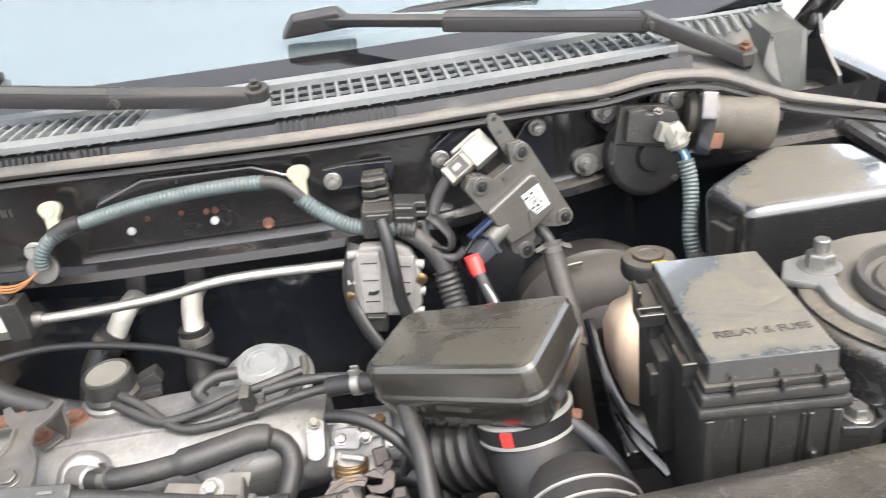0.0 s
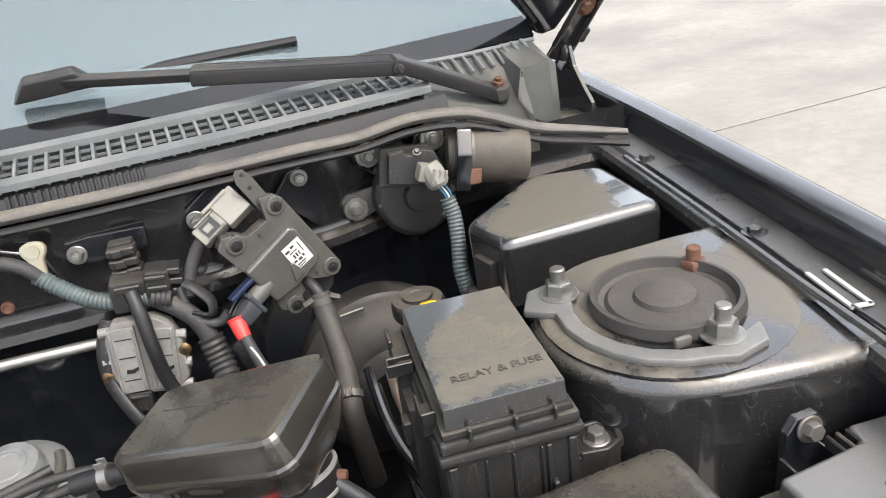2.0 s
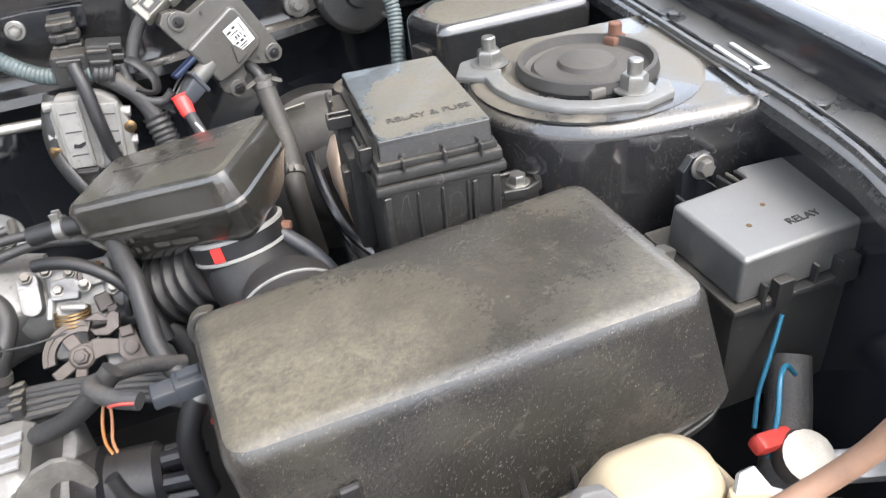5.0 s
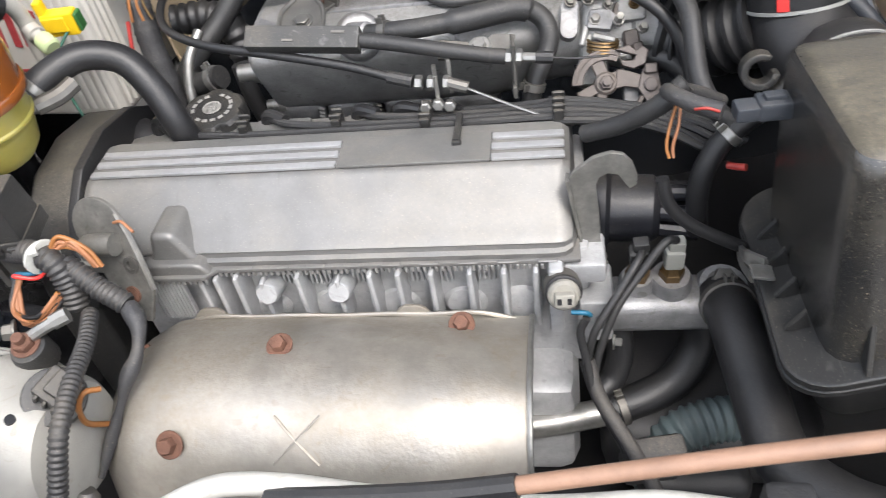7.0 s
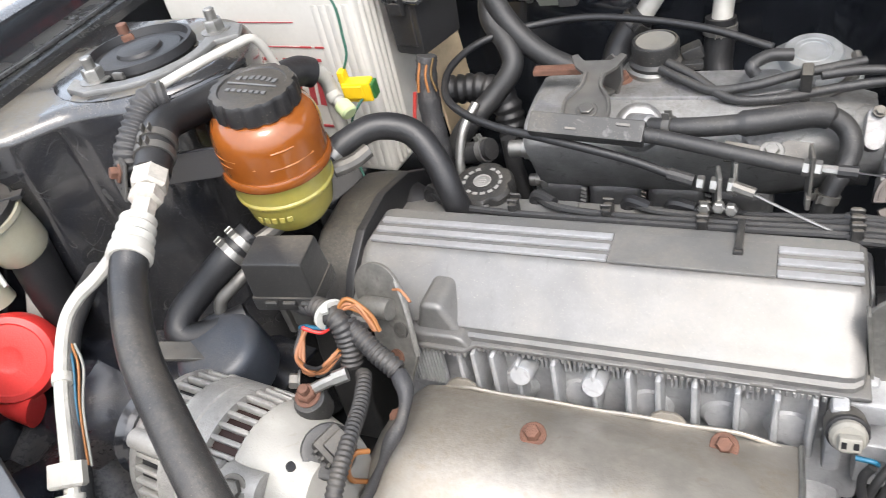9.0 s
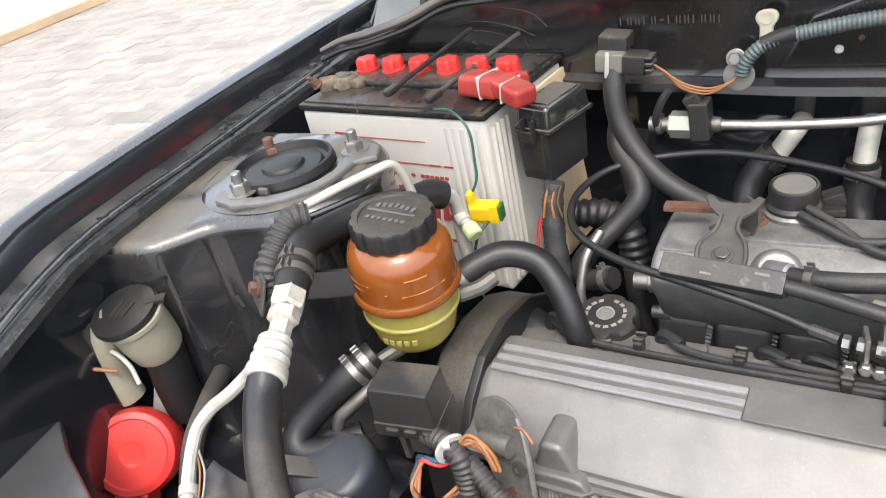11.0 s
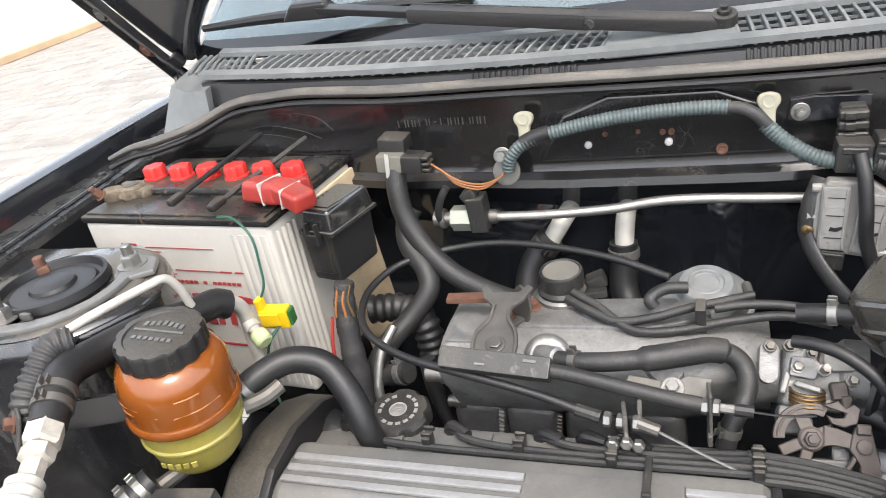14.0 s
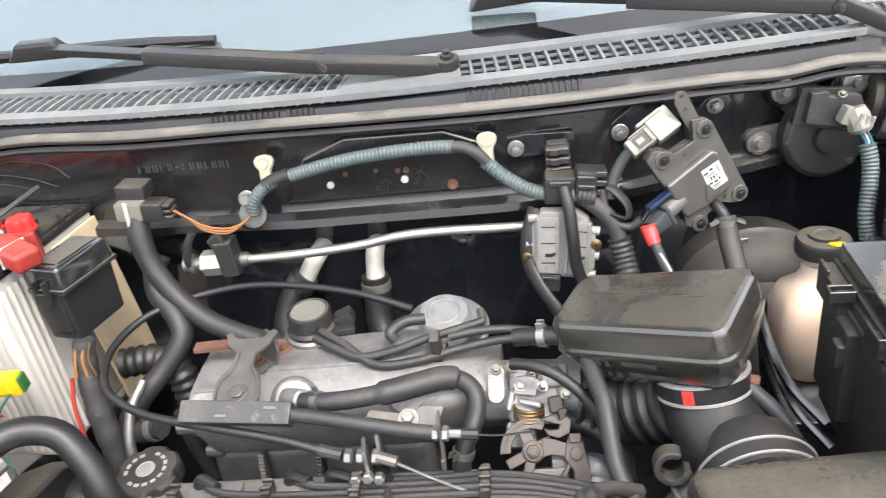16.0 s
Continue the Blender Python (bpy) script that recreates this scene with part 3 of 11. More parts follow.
# rivets and plugged holes on the bulkhead
for n, (x, z, r) in enumerate(((-0.074, 0.965, 0.0042), (0.011, 0.964, 0.0042))):
    bm = B()
    add_lathe(bm, basis((x, fw(x) - 0.0065, z), z=(0, -1, 0)), [(r, -0.002), (r, 0.0015), (r * 0.6, 0.003)], 12)
    part("rivet", bm, PAPER, body, "white plastic rivet")
for n, (x, z, r) in enumerate(((0.064, 0.953, 0.006), (-0.055, 0.976, 0.003), (0.005, 0.975, 0.003), (0.014, 0.975, 0.0035), (-0.02, 0.977, 0.0025))):
    bm = B()
    add_lathe(bm, basis((x, fw(x) - 0.0065, z), z=(0, -1, 0)), [(r, -0.002), (r, 0.0012), (r * 0.75, 0.002), (r * 0.5, 0.0005)], 12)
    part("rivet_hole", bm, RUST, body, "rusty empty hole with a raised rim")

# stamped serial on the bulkhead: illegible bars
for i in range(13):
    x = -0.300 + i * 0.0092
    m = basis((x, fw(x) - 0.0012, 0.9975), x=(1, 0, 0), y=(0, 0, 1))
    bm = B()
    if i == 5:
        add_box(bm, m, (0.0045, 0.0014, 0.0014), 0.0003, 1)
    else:
        add_box(bm, m @ pose(-0.0019, 0, 0), (0.0013, 0.0088, 0.0014), 0.0003, 1)
        if i % 3:
            add_box(bm, m @ pose(0.0017, 0, 0), (0.0013, 0.0088, 0.0014), 0.0003, 1)
    part("stamped_bar", bm, STAMP, body)

# white scuffs on the bulkhead behind the battery
for pts in (((-0.55, 0.99), (-0.5, 0.998), (-0.45, 0.992), (-0.42, 0.98)), ((-0.50, 1.012), (-0.46, 1.016), (-0.42, 1.008), (-0.40, 0.99)), ((-0.53, 0.985), (-0.49, 0.985), (-0.45, 0.978)),
            ((0.205, 1.013), (0.225, 1.006)), ((0.09, 1.012), (0.105, 1.008))):
    bm = B()
    add_tube(bm, [(x, fw(x) - 0.0006, z) for x, z in pts], 0.0011, 5, 4, flat=0.4)
    part("scratch", bm, STAMP, body)

# suspension towers
def tower(side):
    c = Vector((0.578 * side, -0.04, 0))
    outline = []
    for k in range(13):
        a = radians(100 + 160 * k / 12)
        outline.append((0.585 + 0.108 * math.cos(a), -0.038 + 0.104 * math.sin(a)))
    if side > 0:
        outline += [(0.62, -0.150), (0.715, -0.160), (0.735, -0.06), (0.725, 0.064), (0.64, 0.066)]
    else:
        outline += [(0.60, -0.152), (0.640, -0.205), (0.728, -0.225), (0.742, -0.06), (0.735, 0.064), (0.64, 0.066)]
        outline = [(-(x - 0.012), y) for x, y in outline][::-1]
    bm = B()
    add_prism(bm, pose(0, 0, 0), outline, 0.45, 0.946, 0.014, 4)
    t = part("strut_tower", bm, TOWER_PAINT, body, "black suspension tower with a dusty flat top")
    bm = B()
    add_lathe(bm, pose(c.x, c.y, 0.9445), [(0.094, 0), (0.094, 0.002), (0.088, 0.0042), (0.05, 0.0045)], 40)
    part("tower_ring", bm, TOWER_PAINT, t)
    return t


for side in (1, -1):
    tower(side)


def wing_x(y):
    return 0.760 + 0.125 * y - 0.06 * y * y


for side, lift in ((1, 0.0), (-1, 0.014)):
    rings, flange, apron = [], [], []
    for i in range(40):
        y = -0.62 + 1.4 * i / 39
        e = wing_x(y) + (0.018 if side < 0 else 0)
        zt = 0.985 + lift - max(0, -0.25 - y) * 0.22
        rings.append([(side * (e + dx), y, zt + dz) for dx, dz in ((-0.034, -0.034), (-0.032, -0.026), (-0.029, -0.010), (-0.026, -0.005), (-0.018, -0.002), (-0.010, 0.0), (-0.003, -0.002), (0.006, -0.010), (0.014, -0.03), (0.024, -0.08),
                                                                   (0.035, -0.2), (0.04, -0.5), (0.03, -0.5), (0.02, -0.2), (0.005, -0.08), (-0.012, -0.03))])
        fl = e - 0.034
        flange.append([(side * (fl + dx), y, zt + dz) for dx, dz in ((0.004, -0.034), (-0.030, -0.036), (-0.034, -0.040), (-0.044, -0.041), (-0.048, -0.046), (-0.048, -0.055), (0.004, -0.055))])
        apron.append([(side * (fl + dx), y, zt + dz) for dx, dz in ((-0.030, -0.045), (-0.034, -0.06), (-0.036, -0.5), (-0.024, -0.5), (-0.014, -0.05))])
    bm = B()
    add_loft(bm, rings)
    part("wing", bm, BLACK_PAINT, body, "black painted front wing with a rolled top edge")
    bm = B()
    add_loft(bm, flange)
    part("wing_flange", bm, FLANGE_PAINT, body, "dusty bolted wing flange")
    bm = B()
    add_loft(bm, apron)
    part("inner_wing", bm, BLACK_PAINT, body)
    for y in (0.235, 0.02, -0.19):
        bm = B()
        x = side * (wing_x(y) - 0.058 + (0.018 if side < 0 else 0))
        add_lathe(bm, pose(x, y, 0.9485 + lift), [(0.011, 0), (0.011, 0.0015), (0.0065, 0.002)], 16)
        add_lathe(bm, pose(x, y, 0.9500 + lift, 0, 0, 20), hexa(0.0062, 0.0045), 6)
        part("wing_bolt", bm, FLANGE_PAINT, body, "black flanged wing bolt")
    # long raised rail along the flange
    bm = B()
    add_tube(bm, [(side * (wing_x(y) - 0.064 + (0.018 if side < 0 else 0)), y, 0.9495 + lift - max(0, -0.25 - y) * 0.22) for y in (0.22, 0.1, -0.05, -0.25, -0.45)], 0.0016, 6, 6)
    part("sealant_bead", bm, FLANGE_PAINT, body)
    bm = B()
    add_tube(bm, [(side * (wing_x(y) - 0.076 + (0.018 if side < 0 else 0)), y, 0.951 + lift - max(0, -0.25 - y) * 0.22) for y in (0.25, 0.1, -0.05, -0.25, -0.45)], 0.004, 6, 6, flat=0.7)
    part("rail", bm, FLANGE_PAINT, body)

# chalk-white rectangle on the wing flange
bm = B()
for dx, dy, w, d in ((0, -0.026, 0.016, 0.0034), (0.007, 0, 0.0034, 0.055), (-0.007, 0, 0.0034, 0.055)):
    add_box(bm, pose(0.690, -0.09, 0.9515, 0, 0, -9) @ pose(dx, dy, 0), (w, d, 0.002), 0)
part("sticker_frame", bm, PAPER, body, "worn white printed frame")

# front panel under the bonnet's leading edge, with holes
bm = B()
add_prism(bm, pose(0, 0, 0), [(-0.76, -0.62), (-0.76, -0.30), (-0.665, -0.335), (-0.617, -0.362), (-0.50, -0.41), (-0.397, -0.456), (-0.35, -0.62)], 0.822, 0.834, 0.003)
add_box(bm, pose(0.12, -0.66, 0.76), (1.3, 0.06, 0.10), 0.01)
part("front_panel", bm, FRONT_PANEL, body, "dark grey front crossmember panel with holes")
for x, y, r in ((-0.575, -0.425, 0.006), (-0.486, -0.448, 0.005)):
    bm = B()
    add_lathe(bm, pose(x, y, 0.834), [(r, 0), (r, 0.0012), (r * 0.6, 0.0016)], 14)
    part("panel_plug", bm, DULL_STEEL if r < 0.0055 else PULLEY_GAP, body)

# ---- bonnet and its hinges ----
bonnet = thing("bonnet", (0, 0.47, 1.03), "black bonnet propped open, scuffed underside with rusty bolts", "bonnet")
hb = basis((0, 0.47, 1.03), x=(1, 0, 0), y=(0, -0.469, 0.883))
half = [(0.38, 0.235), (0.50, 0.200), (0.585, 0.157), (0.635, 0.118), (0.668, 0.084), (0.692, 0.056), (0.706, 0.030), (0.718, 0.024), (0.738, 0.028), (0.760, 0.065), (0.788, 0.13), (0.826, 0.23), (0.85, 0.36), (0.85, 0.70), (0.78, 1.0)]
outline = [(-x, y) for x, y in half[::-1]] + half
outline = outline[::-1]
bm = B()
add_prism(bm, hb, outline, -0.034, -0.012, 0.006, 3)
part("panel", bm, BLACK_PAINT, bonnet)
bm = B()
add_box(bm, hb @ pose(0, 0.33, -0.008), (1.25, 0.07, 0.016), 0.006, 3)
part("underside_frame", bm, BLACK_PAINT, bonnet)
for s in (-1, 1):
    bm = B()
    add_tube(bm, [hb @ Vector((s * x, y, -0.012)) for x, y in ((0.718, 0.036), (0.690, 0.075), (0.660, 0.112), (0.60, 0.172), (0.52, 0.215), (0.42, 0.245))], 0.011, 8, 6, flat=0.6)
    part("folded_edge", bm, BLACK_PAINT, bonnet, "rolled rear edge of the bonnet")
    side = (Vector((0.836, 0.19)) - Vector((0.758, 0.0))).normalized()
    ha = hb @ basis((s * 0.738, 0.0, -0.002), x=(s * side.y, -side.x, 0), y=(s * side.x, side.y, 0)) if s > 0 else hb @ basis((s * 0.738, 0.0, -0.002), x=(-side.y * s, side.x * 1.0, 0), y=(s * side.x, side.y, 0))
    bm = B()
    add_prism(bm, ha, [(-0.012, -0.01), (0.012, -0.01), (0.013, 0.10), (0.016, 0.16), (0.015, 0.45), (-0.015, 0.45), (-0.016, 0.17), (-0.012, 0.11)], -0.003, 0.003, 0.0015)
    add_box(bm, ha @ pose(0.013, 0.21, 0.006), (0.003, 0.46, 0.014), 0.001)
    add_box(bm, ha @ pose(-0.013, 0.21, 0.004), (0.003, 0.40, 0.010), 0.001)
    hinge = part("hinge_arm", bm, TOWER_PAINT, bonnet, "black painted steel hinge arm")
    for d, m_ in ((0.075, RUST), (0.155, DULL_STEEL), (0.30, DULL_STEEL)):
        nz = hb.to_3x3() @ Vector((0, 0, 1))
        bm = bolt_bm(basis(ha @ Vector((0, d, 0.0)) + nz * 0.004, z=nz), 0.0085, 0.006, 0.0135)
        part("bolt", bm, m_, hinge, "rusty flanged bolt" if m_ is RUST else "")
    bm = B()
    add_box(bm, ha @ pose(0.020, 0.035, 0.0), (0.016, 0.022, 0.014), 0.003)
    part("stop", bm, RUBBER, hinge)
    bm = B()
    add_prism(bm, basis((s * 0.752, 0.47, 1.0), x=(0, 1, 0), y=(0, 0, 1)), [(-0.075, -0.05), (0.05, -0.05), (0.05, 0.0), (0.025, 0.02), (0.012, 0.04), (-0.012, 0.04), (-0.022, 0.015), (-0.05, -0.01), (-0.07, -0.025)], -0.003, 0.003, 0.0015)
    add_box(bm, pose(s * 0.735, 0.45, 0.953), (0.05, 0.12, 0.006), 0.002)
    part("hinge_bracket", bm, TOWER_PAINT, bonnet)
    bm = B()
    add_lathe(bm, basis((s * 0.756, 0.47, 1.03), z=(-s, 0, 0)), [(0.012, 0), (0.012, 0.010), (0.008, 0.013)], 14)
    part("pivot_pin", bm, DULL_STEEL, bonnet)

# ---- cowl, seal, windscreen ----
seal = thing("bonnet_seal", (0, 0.25, 1.03), "weathered grey rubber bonnet seal along the bulkhead", "rubber seal")
SEAL_Y = [(0.25, 0.255), (0.34, 0.264), (0.44, 0.268), (0.53, 0.264), (0.62, 0.257), (0.72, 0.24)]
SEAL_Z = [(0.25, 1.036), (0.34, 1.033), (0.41, 1.034), (0.475, 1.043), (0.525, 1.039), (0.56, 1.027), (0.61, 1.004), (0.66, 0.993), (0.72, 0.984)]
pts = []
for x in [-0.735, -0.70, -0.66, -0.60, -0.54, -0.48, -0.42, -0.30, -0.15, 0, 0.15, 0.30, 0.36, 0.42, 0.475, 0.525, 0.56, 0.61, 0.66, 0.71]:
    z = lerp_table(x, TOP)
    y = fw(x) - 0.006 - max(0, abs(x) - 0.5) * 0.32
    if x > 0.25:
        y, z = lerp_table(x, SEAL_Y), lerp_table(x, SEAL_Z)
    pts.append((x, y, z + 0.002 * math.sin(23 * x)))
bm = B()
add_tube(bm, pts, lambda t: 0.0045 + 0.0035 * min(1.0, 9 * min(t, 1 - t)), 12, 8, flat=0.8, up=(0, 0, 1))
part("bulb", bm, SEAL, seal)
bm = B()
add_tube(bm, [(x, y - 0.004, z - 0.012) for x, y, z in pts], 0.0045, 8, 8, flat=0.9, up=(0, 0, 1))
part("lip", bm, RUBBER, seal)

cowl = thing("cowl_panel", (0, 0.3, 1.04), "faded grey plastic cowl grille below the windscreen", "cowl panel")


def cowl_y(x):
    return 0.283 + 0.09 * (abs(x) / 0.6) ** 2.2 * 0.45


def cowl_z(x):
    return 1.057 + 0.012 * (abs(x) / 0.6) ** 2 * (1 if x < 0 else 0.4)


rings = []
for i in range(61):
    x = -0.60 + 1.13 * i / 60
    y = cowl_y(x)
    rings.append([(x, fw(x) + 0.004, 1.022), (x, y - 0.013, 1.028), (x, y - 0.006, cowl_z(x) - 0.012), (x, y + 0.004, cowl_z(x) - 0.012), (x, y + 0.006, 1.03)])
bm = B()
add_loft(bm, rings)
part("front_face", bm, BLACK_SMOOTH, cowl, "black vertical front face of the cowl")
for z0, y0, w, name in ((0.0, 0.0, 0.011, "front_rail"), (0.014, 0.062, 0.010, "rear_rail")):
    rings = []
    for i in range(61):
        x = -0.605 + 1.12 * i / 60
        y, z = cowl_y(x) + y0, cowl_z(x) + z0
        rings.append([(x, y - 0.004, z), (x, y + w, z + 0.003), (x, y + w, z - 0.006), (x, y - 0.004, z - 0.0065)])
    bm = B()
    add_loft(bm, rings)
    part(name, bm, COWL, cowl)
rings = []
for i in range(31):
    x = -0.60 + 1.11 * i / 30
    y, z = cowl_y(x), cowl_z(x)
    rings.append([(x, y, z - 0.014), (x, y + 0.07, z - 0.004), (x, y + 0.07, z - 0.012), (x, y, z - 0.022)])
bm = B()
add_loft(bm, rings)
part("mesh_bed", bm, DARK_MESH, cowl, "dark mesh under the slats")
# solid middle
rings = []
for i in range(9):
    x = -0.055 + 0.135 * i / 8
    y, z = cowl_y(x), cowl_z(x)
    rings.append([(x, y + 0.004, z + 0.001), (x, y + 0.066, z + 0.010), (x, y + 0.066, z), (x, y + 0.004, z - 0.01)])
bm = B()
add_loft(bm, rings)
part("middle_plate", bm, COWL, cowl, "solid middle section of the grille")
slat_bm = B()
add_prism(slat_bm, basis((0, 0, 0), x=(0, 1, 0), y=(0, 0, 1)), [(0.002, -0.010), (0.064, 0.0), (0.064, 0.010), (0.03, 0.006), (0.004, 0.0005)], -0.0017, 0.0017, 0.0006, 1)
slat_mesh = finish(slat_bm, "slat", COWL)
k = 0
x = -0.526
while x < 0.505:
    if not -0.058 < x < 0.083:
        ob = new("slat", slat_mesh)
        ob.parent = cowl
        ob.matrix_basis = root_pose(cowl).inverted() @ pose(x, cowl_y(x), cowl_z(x), 0, 0, -14 if x < 0 else 6)
    x += 0.0145
for j in range(3):
    rings = []
    for i in range(41):
        x = -0.59 + 1.1 * i / 40
        y, z = cowl_y(x) + 0.016 + 0.016 * j, cowl_z(x) - 0.001 + 0.0033 * j
        rings.append([(x, y, z), (x, y + 0.002, z), (x, y + 0.002, z - 0.003), (x, y, z - 0.003)])
    bm = B()
    add_loft(bm, rings)
    part("cross_bar", bm, COWL, cowl)
# slotted drains on the cowl's front face
slot_bm = B()
add_box(slot_bm, pose(0, 0, 0, -20, 0, 0), (0.0036, 0.004, 0.019), 0.0005, 1)
slot_mesh = finish(slot_bm, "slot", PULLEY_GAP)
for x0, x1 in ((-0.205, -0.12), (-0.112, -0.085), (0.09, 0.112), (0.118, 0.215)):
    x = x0
    while x < x1:
        ob = new("drain_slot", slot_mesh)
        ob.parent = cowl
        ob.matrix_basis = root_pose(cowl).inverted() @ pose(x, cowl_y(x) - 0.0105, 1.0385)
        x += 0.0066
# stained corner pieces at both ends
CORNER = mat("stained_grey_cowl_plastic", (0.062, 0.066, 0.064), 0.38, dust=0.5, dust_color=(0.17, 0.16, 0.135), veil=0.22, bump=0.1, patches=12, worn=0.25, worn_color=(0.13, 0.12, 0.09), up=0.0)
bm = B()
deck = []
for x, yb, zb, ym, zm, yf, zf_ in ((0.505, 0.376, 1.069, 0.345, 1.062, 0.308, 1.052), (0.53, 0.386, 1.066, 0.350, 1.047, 0.302, 1.033), (0.57, 0.396, 1.064, 0.352, 1.030, 0.297, 1.014), (0.605, 0.403, 1.063, 0.352, 1.017, 0.294, 0.999), (0.629, 0.407, 1.063, 0.350, 1.014, 0.292, 0.985), (0.634, 0.410, 1.063, 0.345, 1.050, 0.340, 0.985), (0.652, 0.418, 1.064, 0.346, 1.0515, 0.339, 0.985), (0.672, 0.427, 1.064, 0.350, 1.052, 0.345, 0.985), (0.690, 0.435, 1.058, 0.372, 1.042, 0.366, 0.98)):
    deck.append([(x, yb, zb), (x, (yb + ym) / 2, (zb * 0.45 + zm * 0.55)), (x, ym, zm), (x, yf, zf_), (x, yf + 0.004, 0.965), (x, yb + 0.004, 0.965)])
add_loft(bm, deck)
part("corner_piece", bm, CORNER, cowl, "sloping stained grey end cap of the cowl", sharp=0.4)
bm = B()
add_box(bm, pose(0.6345, 0.3435, 1.022, 3, 0, 0), (0.003, 0.004, 0.054), 0.001, 1)
part("panel_edge", bm, CORNER, cowl)
bm = B()
add_tube(bm, [(0.512, 0.378, 1.073), (0.56, 0.394, 1.068), (0.62, 0.407, 1.066), (0.690, 0.436, 1.062)], 0.0032, 6, 6)
part("rear_lip", bm, COWL, cowl)
for k in range(9):
    bm = B()
    x = 0.552 + 0.0145 * k
    yb = 0.391 + 0.26 * (x - 0.552)
    add_tube(bm, [(x + 0.006, yb - 0.022, 1.050), (x + 0.002, yb - 0.012, 1.061), (x, yb + 0.002, 1.067)], 0.0022, 6, 4)
    part("rib", bm, COWL, cowl)
bm = B()
add_loft(bm, [[(-0.585, 0.36, 1.062), (-0.585, 0.30, 1.052), (-0.585, 0.295, 1.02), (-0.585, 0.40, 1.02)],
              [(-0.625, 0.40, 1.066), (-0.625, 0.31, 1.05), (-0.63, 0.285, 0.995), (-0.625, 0.42, 0.995)],
              [(-0.665, 0.42, 1.070), (-0.665, 0.335, 1.055), (-0.675, 0.29, 0.985), (-0.67, 0.44, 0.985)],
              [(-0.676, 0.435, 1.066), (-0.672, 0.36, 1.046), (-0.684, 0.31, 0.985), (-0.684, 0.45, 0.985)]])
bmesh.ops.subdivide_edges(bm, edges=bm.edges[:], cuts=2, use_grid_fill=True)
part("corner_piece", bm, COWL, cowl, "sloping grey end cap of the cowl")
for k in range(9):
    bm = B()
    x = -0.535 - 0.0145 * k
    add_tube(bm, [(x, 0.333 + 0.004 * k, 1.066 - 0.0006 * k), (x - 0.004, 0.36 + 0.004 * k, 1.073 - 0.0006 * k), (x - 0.006, 0.382 + 0.005 * k, 1.077 - 0.0006 * k)], 0.0028, 6, 4)
    part("rib", bm, COWL, cowl)

screen = thing("windscreen", (0, 0.42, 1.06), "tinted windscreen with a pale film for the sky's reflection and a black printed lower border", "windscreen", kind="structure")
SLOPE = (0, 0.80, 0.60)


def glass_sheet(x0, x1, s0, s1, lift, thick):
    rows_ = []
    for i in range(25):
        x = x0 + (x1 - x0) * i / 24
        bow = 0.075 * (x / 0.66) ** 2
        p = []
        for s, h in ((s0, lift), (s1, lift), (s1, lift - thick), (s0, lift - thick)):
            p.append((x * (1 - 0.12 * s), 0.372 + bow + s * SLOPE[1] - h * SLOPE[2], 1.062 + s * SLOPE[2] + h * SLOPE[1]))
        rows_.append(p)
    b = B()
    return add_loft(b, rows_)


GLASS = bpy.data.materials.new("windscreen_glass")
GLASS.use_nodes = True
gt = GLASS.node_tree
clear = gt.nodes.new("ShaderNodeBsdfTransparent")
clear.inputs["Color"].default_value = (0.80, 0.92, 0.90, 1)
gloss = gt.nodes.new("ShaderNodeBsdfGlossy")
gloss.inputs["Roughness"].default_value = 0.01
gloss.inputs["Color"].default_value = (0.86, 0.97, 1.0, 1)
# pale cyan diffuse film, mixed in to brighten the glass like reflected sky
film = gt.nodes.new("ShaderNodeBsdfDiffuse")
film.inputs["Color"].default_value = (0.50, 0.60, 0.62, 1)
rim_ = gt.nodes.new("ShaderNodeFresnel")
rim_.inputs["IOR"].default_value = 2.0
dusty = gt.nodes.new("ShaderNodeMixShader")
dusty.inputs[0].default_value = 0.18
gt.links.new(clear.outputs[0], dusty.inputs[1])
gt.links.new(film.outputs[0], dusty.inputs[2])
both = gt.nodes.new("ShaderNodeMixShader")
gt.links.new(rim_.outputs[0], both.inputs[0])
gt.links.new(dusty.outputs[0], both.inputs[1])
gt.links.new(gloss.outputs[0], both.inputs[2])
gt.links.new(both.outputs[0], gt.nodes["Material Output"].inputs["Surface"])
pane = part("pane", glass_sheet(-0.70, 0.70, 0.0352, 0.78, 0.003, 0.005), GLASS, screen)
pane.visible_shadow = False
part("printed_border", glass_sheet(-0.70, 0.70, 0.0, 0.035, 0.003, 0.005), mat("black_enamel", (0.006, 0.0065, 0.008), 0.06, bump=0.0, dust=0.15, dust_color=(0.1, 0.095, 0.085), patches=12), screen, "black printed border")

# cabin behind the glass
cabin = thing("cabin", (0, 1.2, 0.6), "dark car cabin with dashboard and steering wheel behind the windscreen", "car cabin", kind="structure")
bm = B()
add_prism(bm, basis((0, 0, 0), x=(0, 1, 0), y=(0, 0, 1)), [(0.46, 1.0), (0.60, 1.045), (0.85, 1.04), (0.95, 0.98), (0.95, 0.7), (0.46, 0.7)], -0.66, 0.66, 0.015, 3)
part("dashboard", bm, DASH, cabin)
bm = B()
add_lathe(bm, basis((0.33, 1.05, 1.06), z=(0, -0.9, 0.45)), [(0.185, -0.012), (0.197, 0), (0.185, 0.012), (0.173, 0)], 40)
part("steering_wheel", bm, DASH, cabin)
bm = B()
add_box(bm, pose(0, 1.85, 1.66), (1.3, 1.9, 0.04), 0.015)
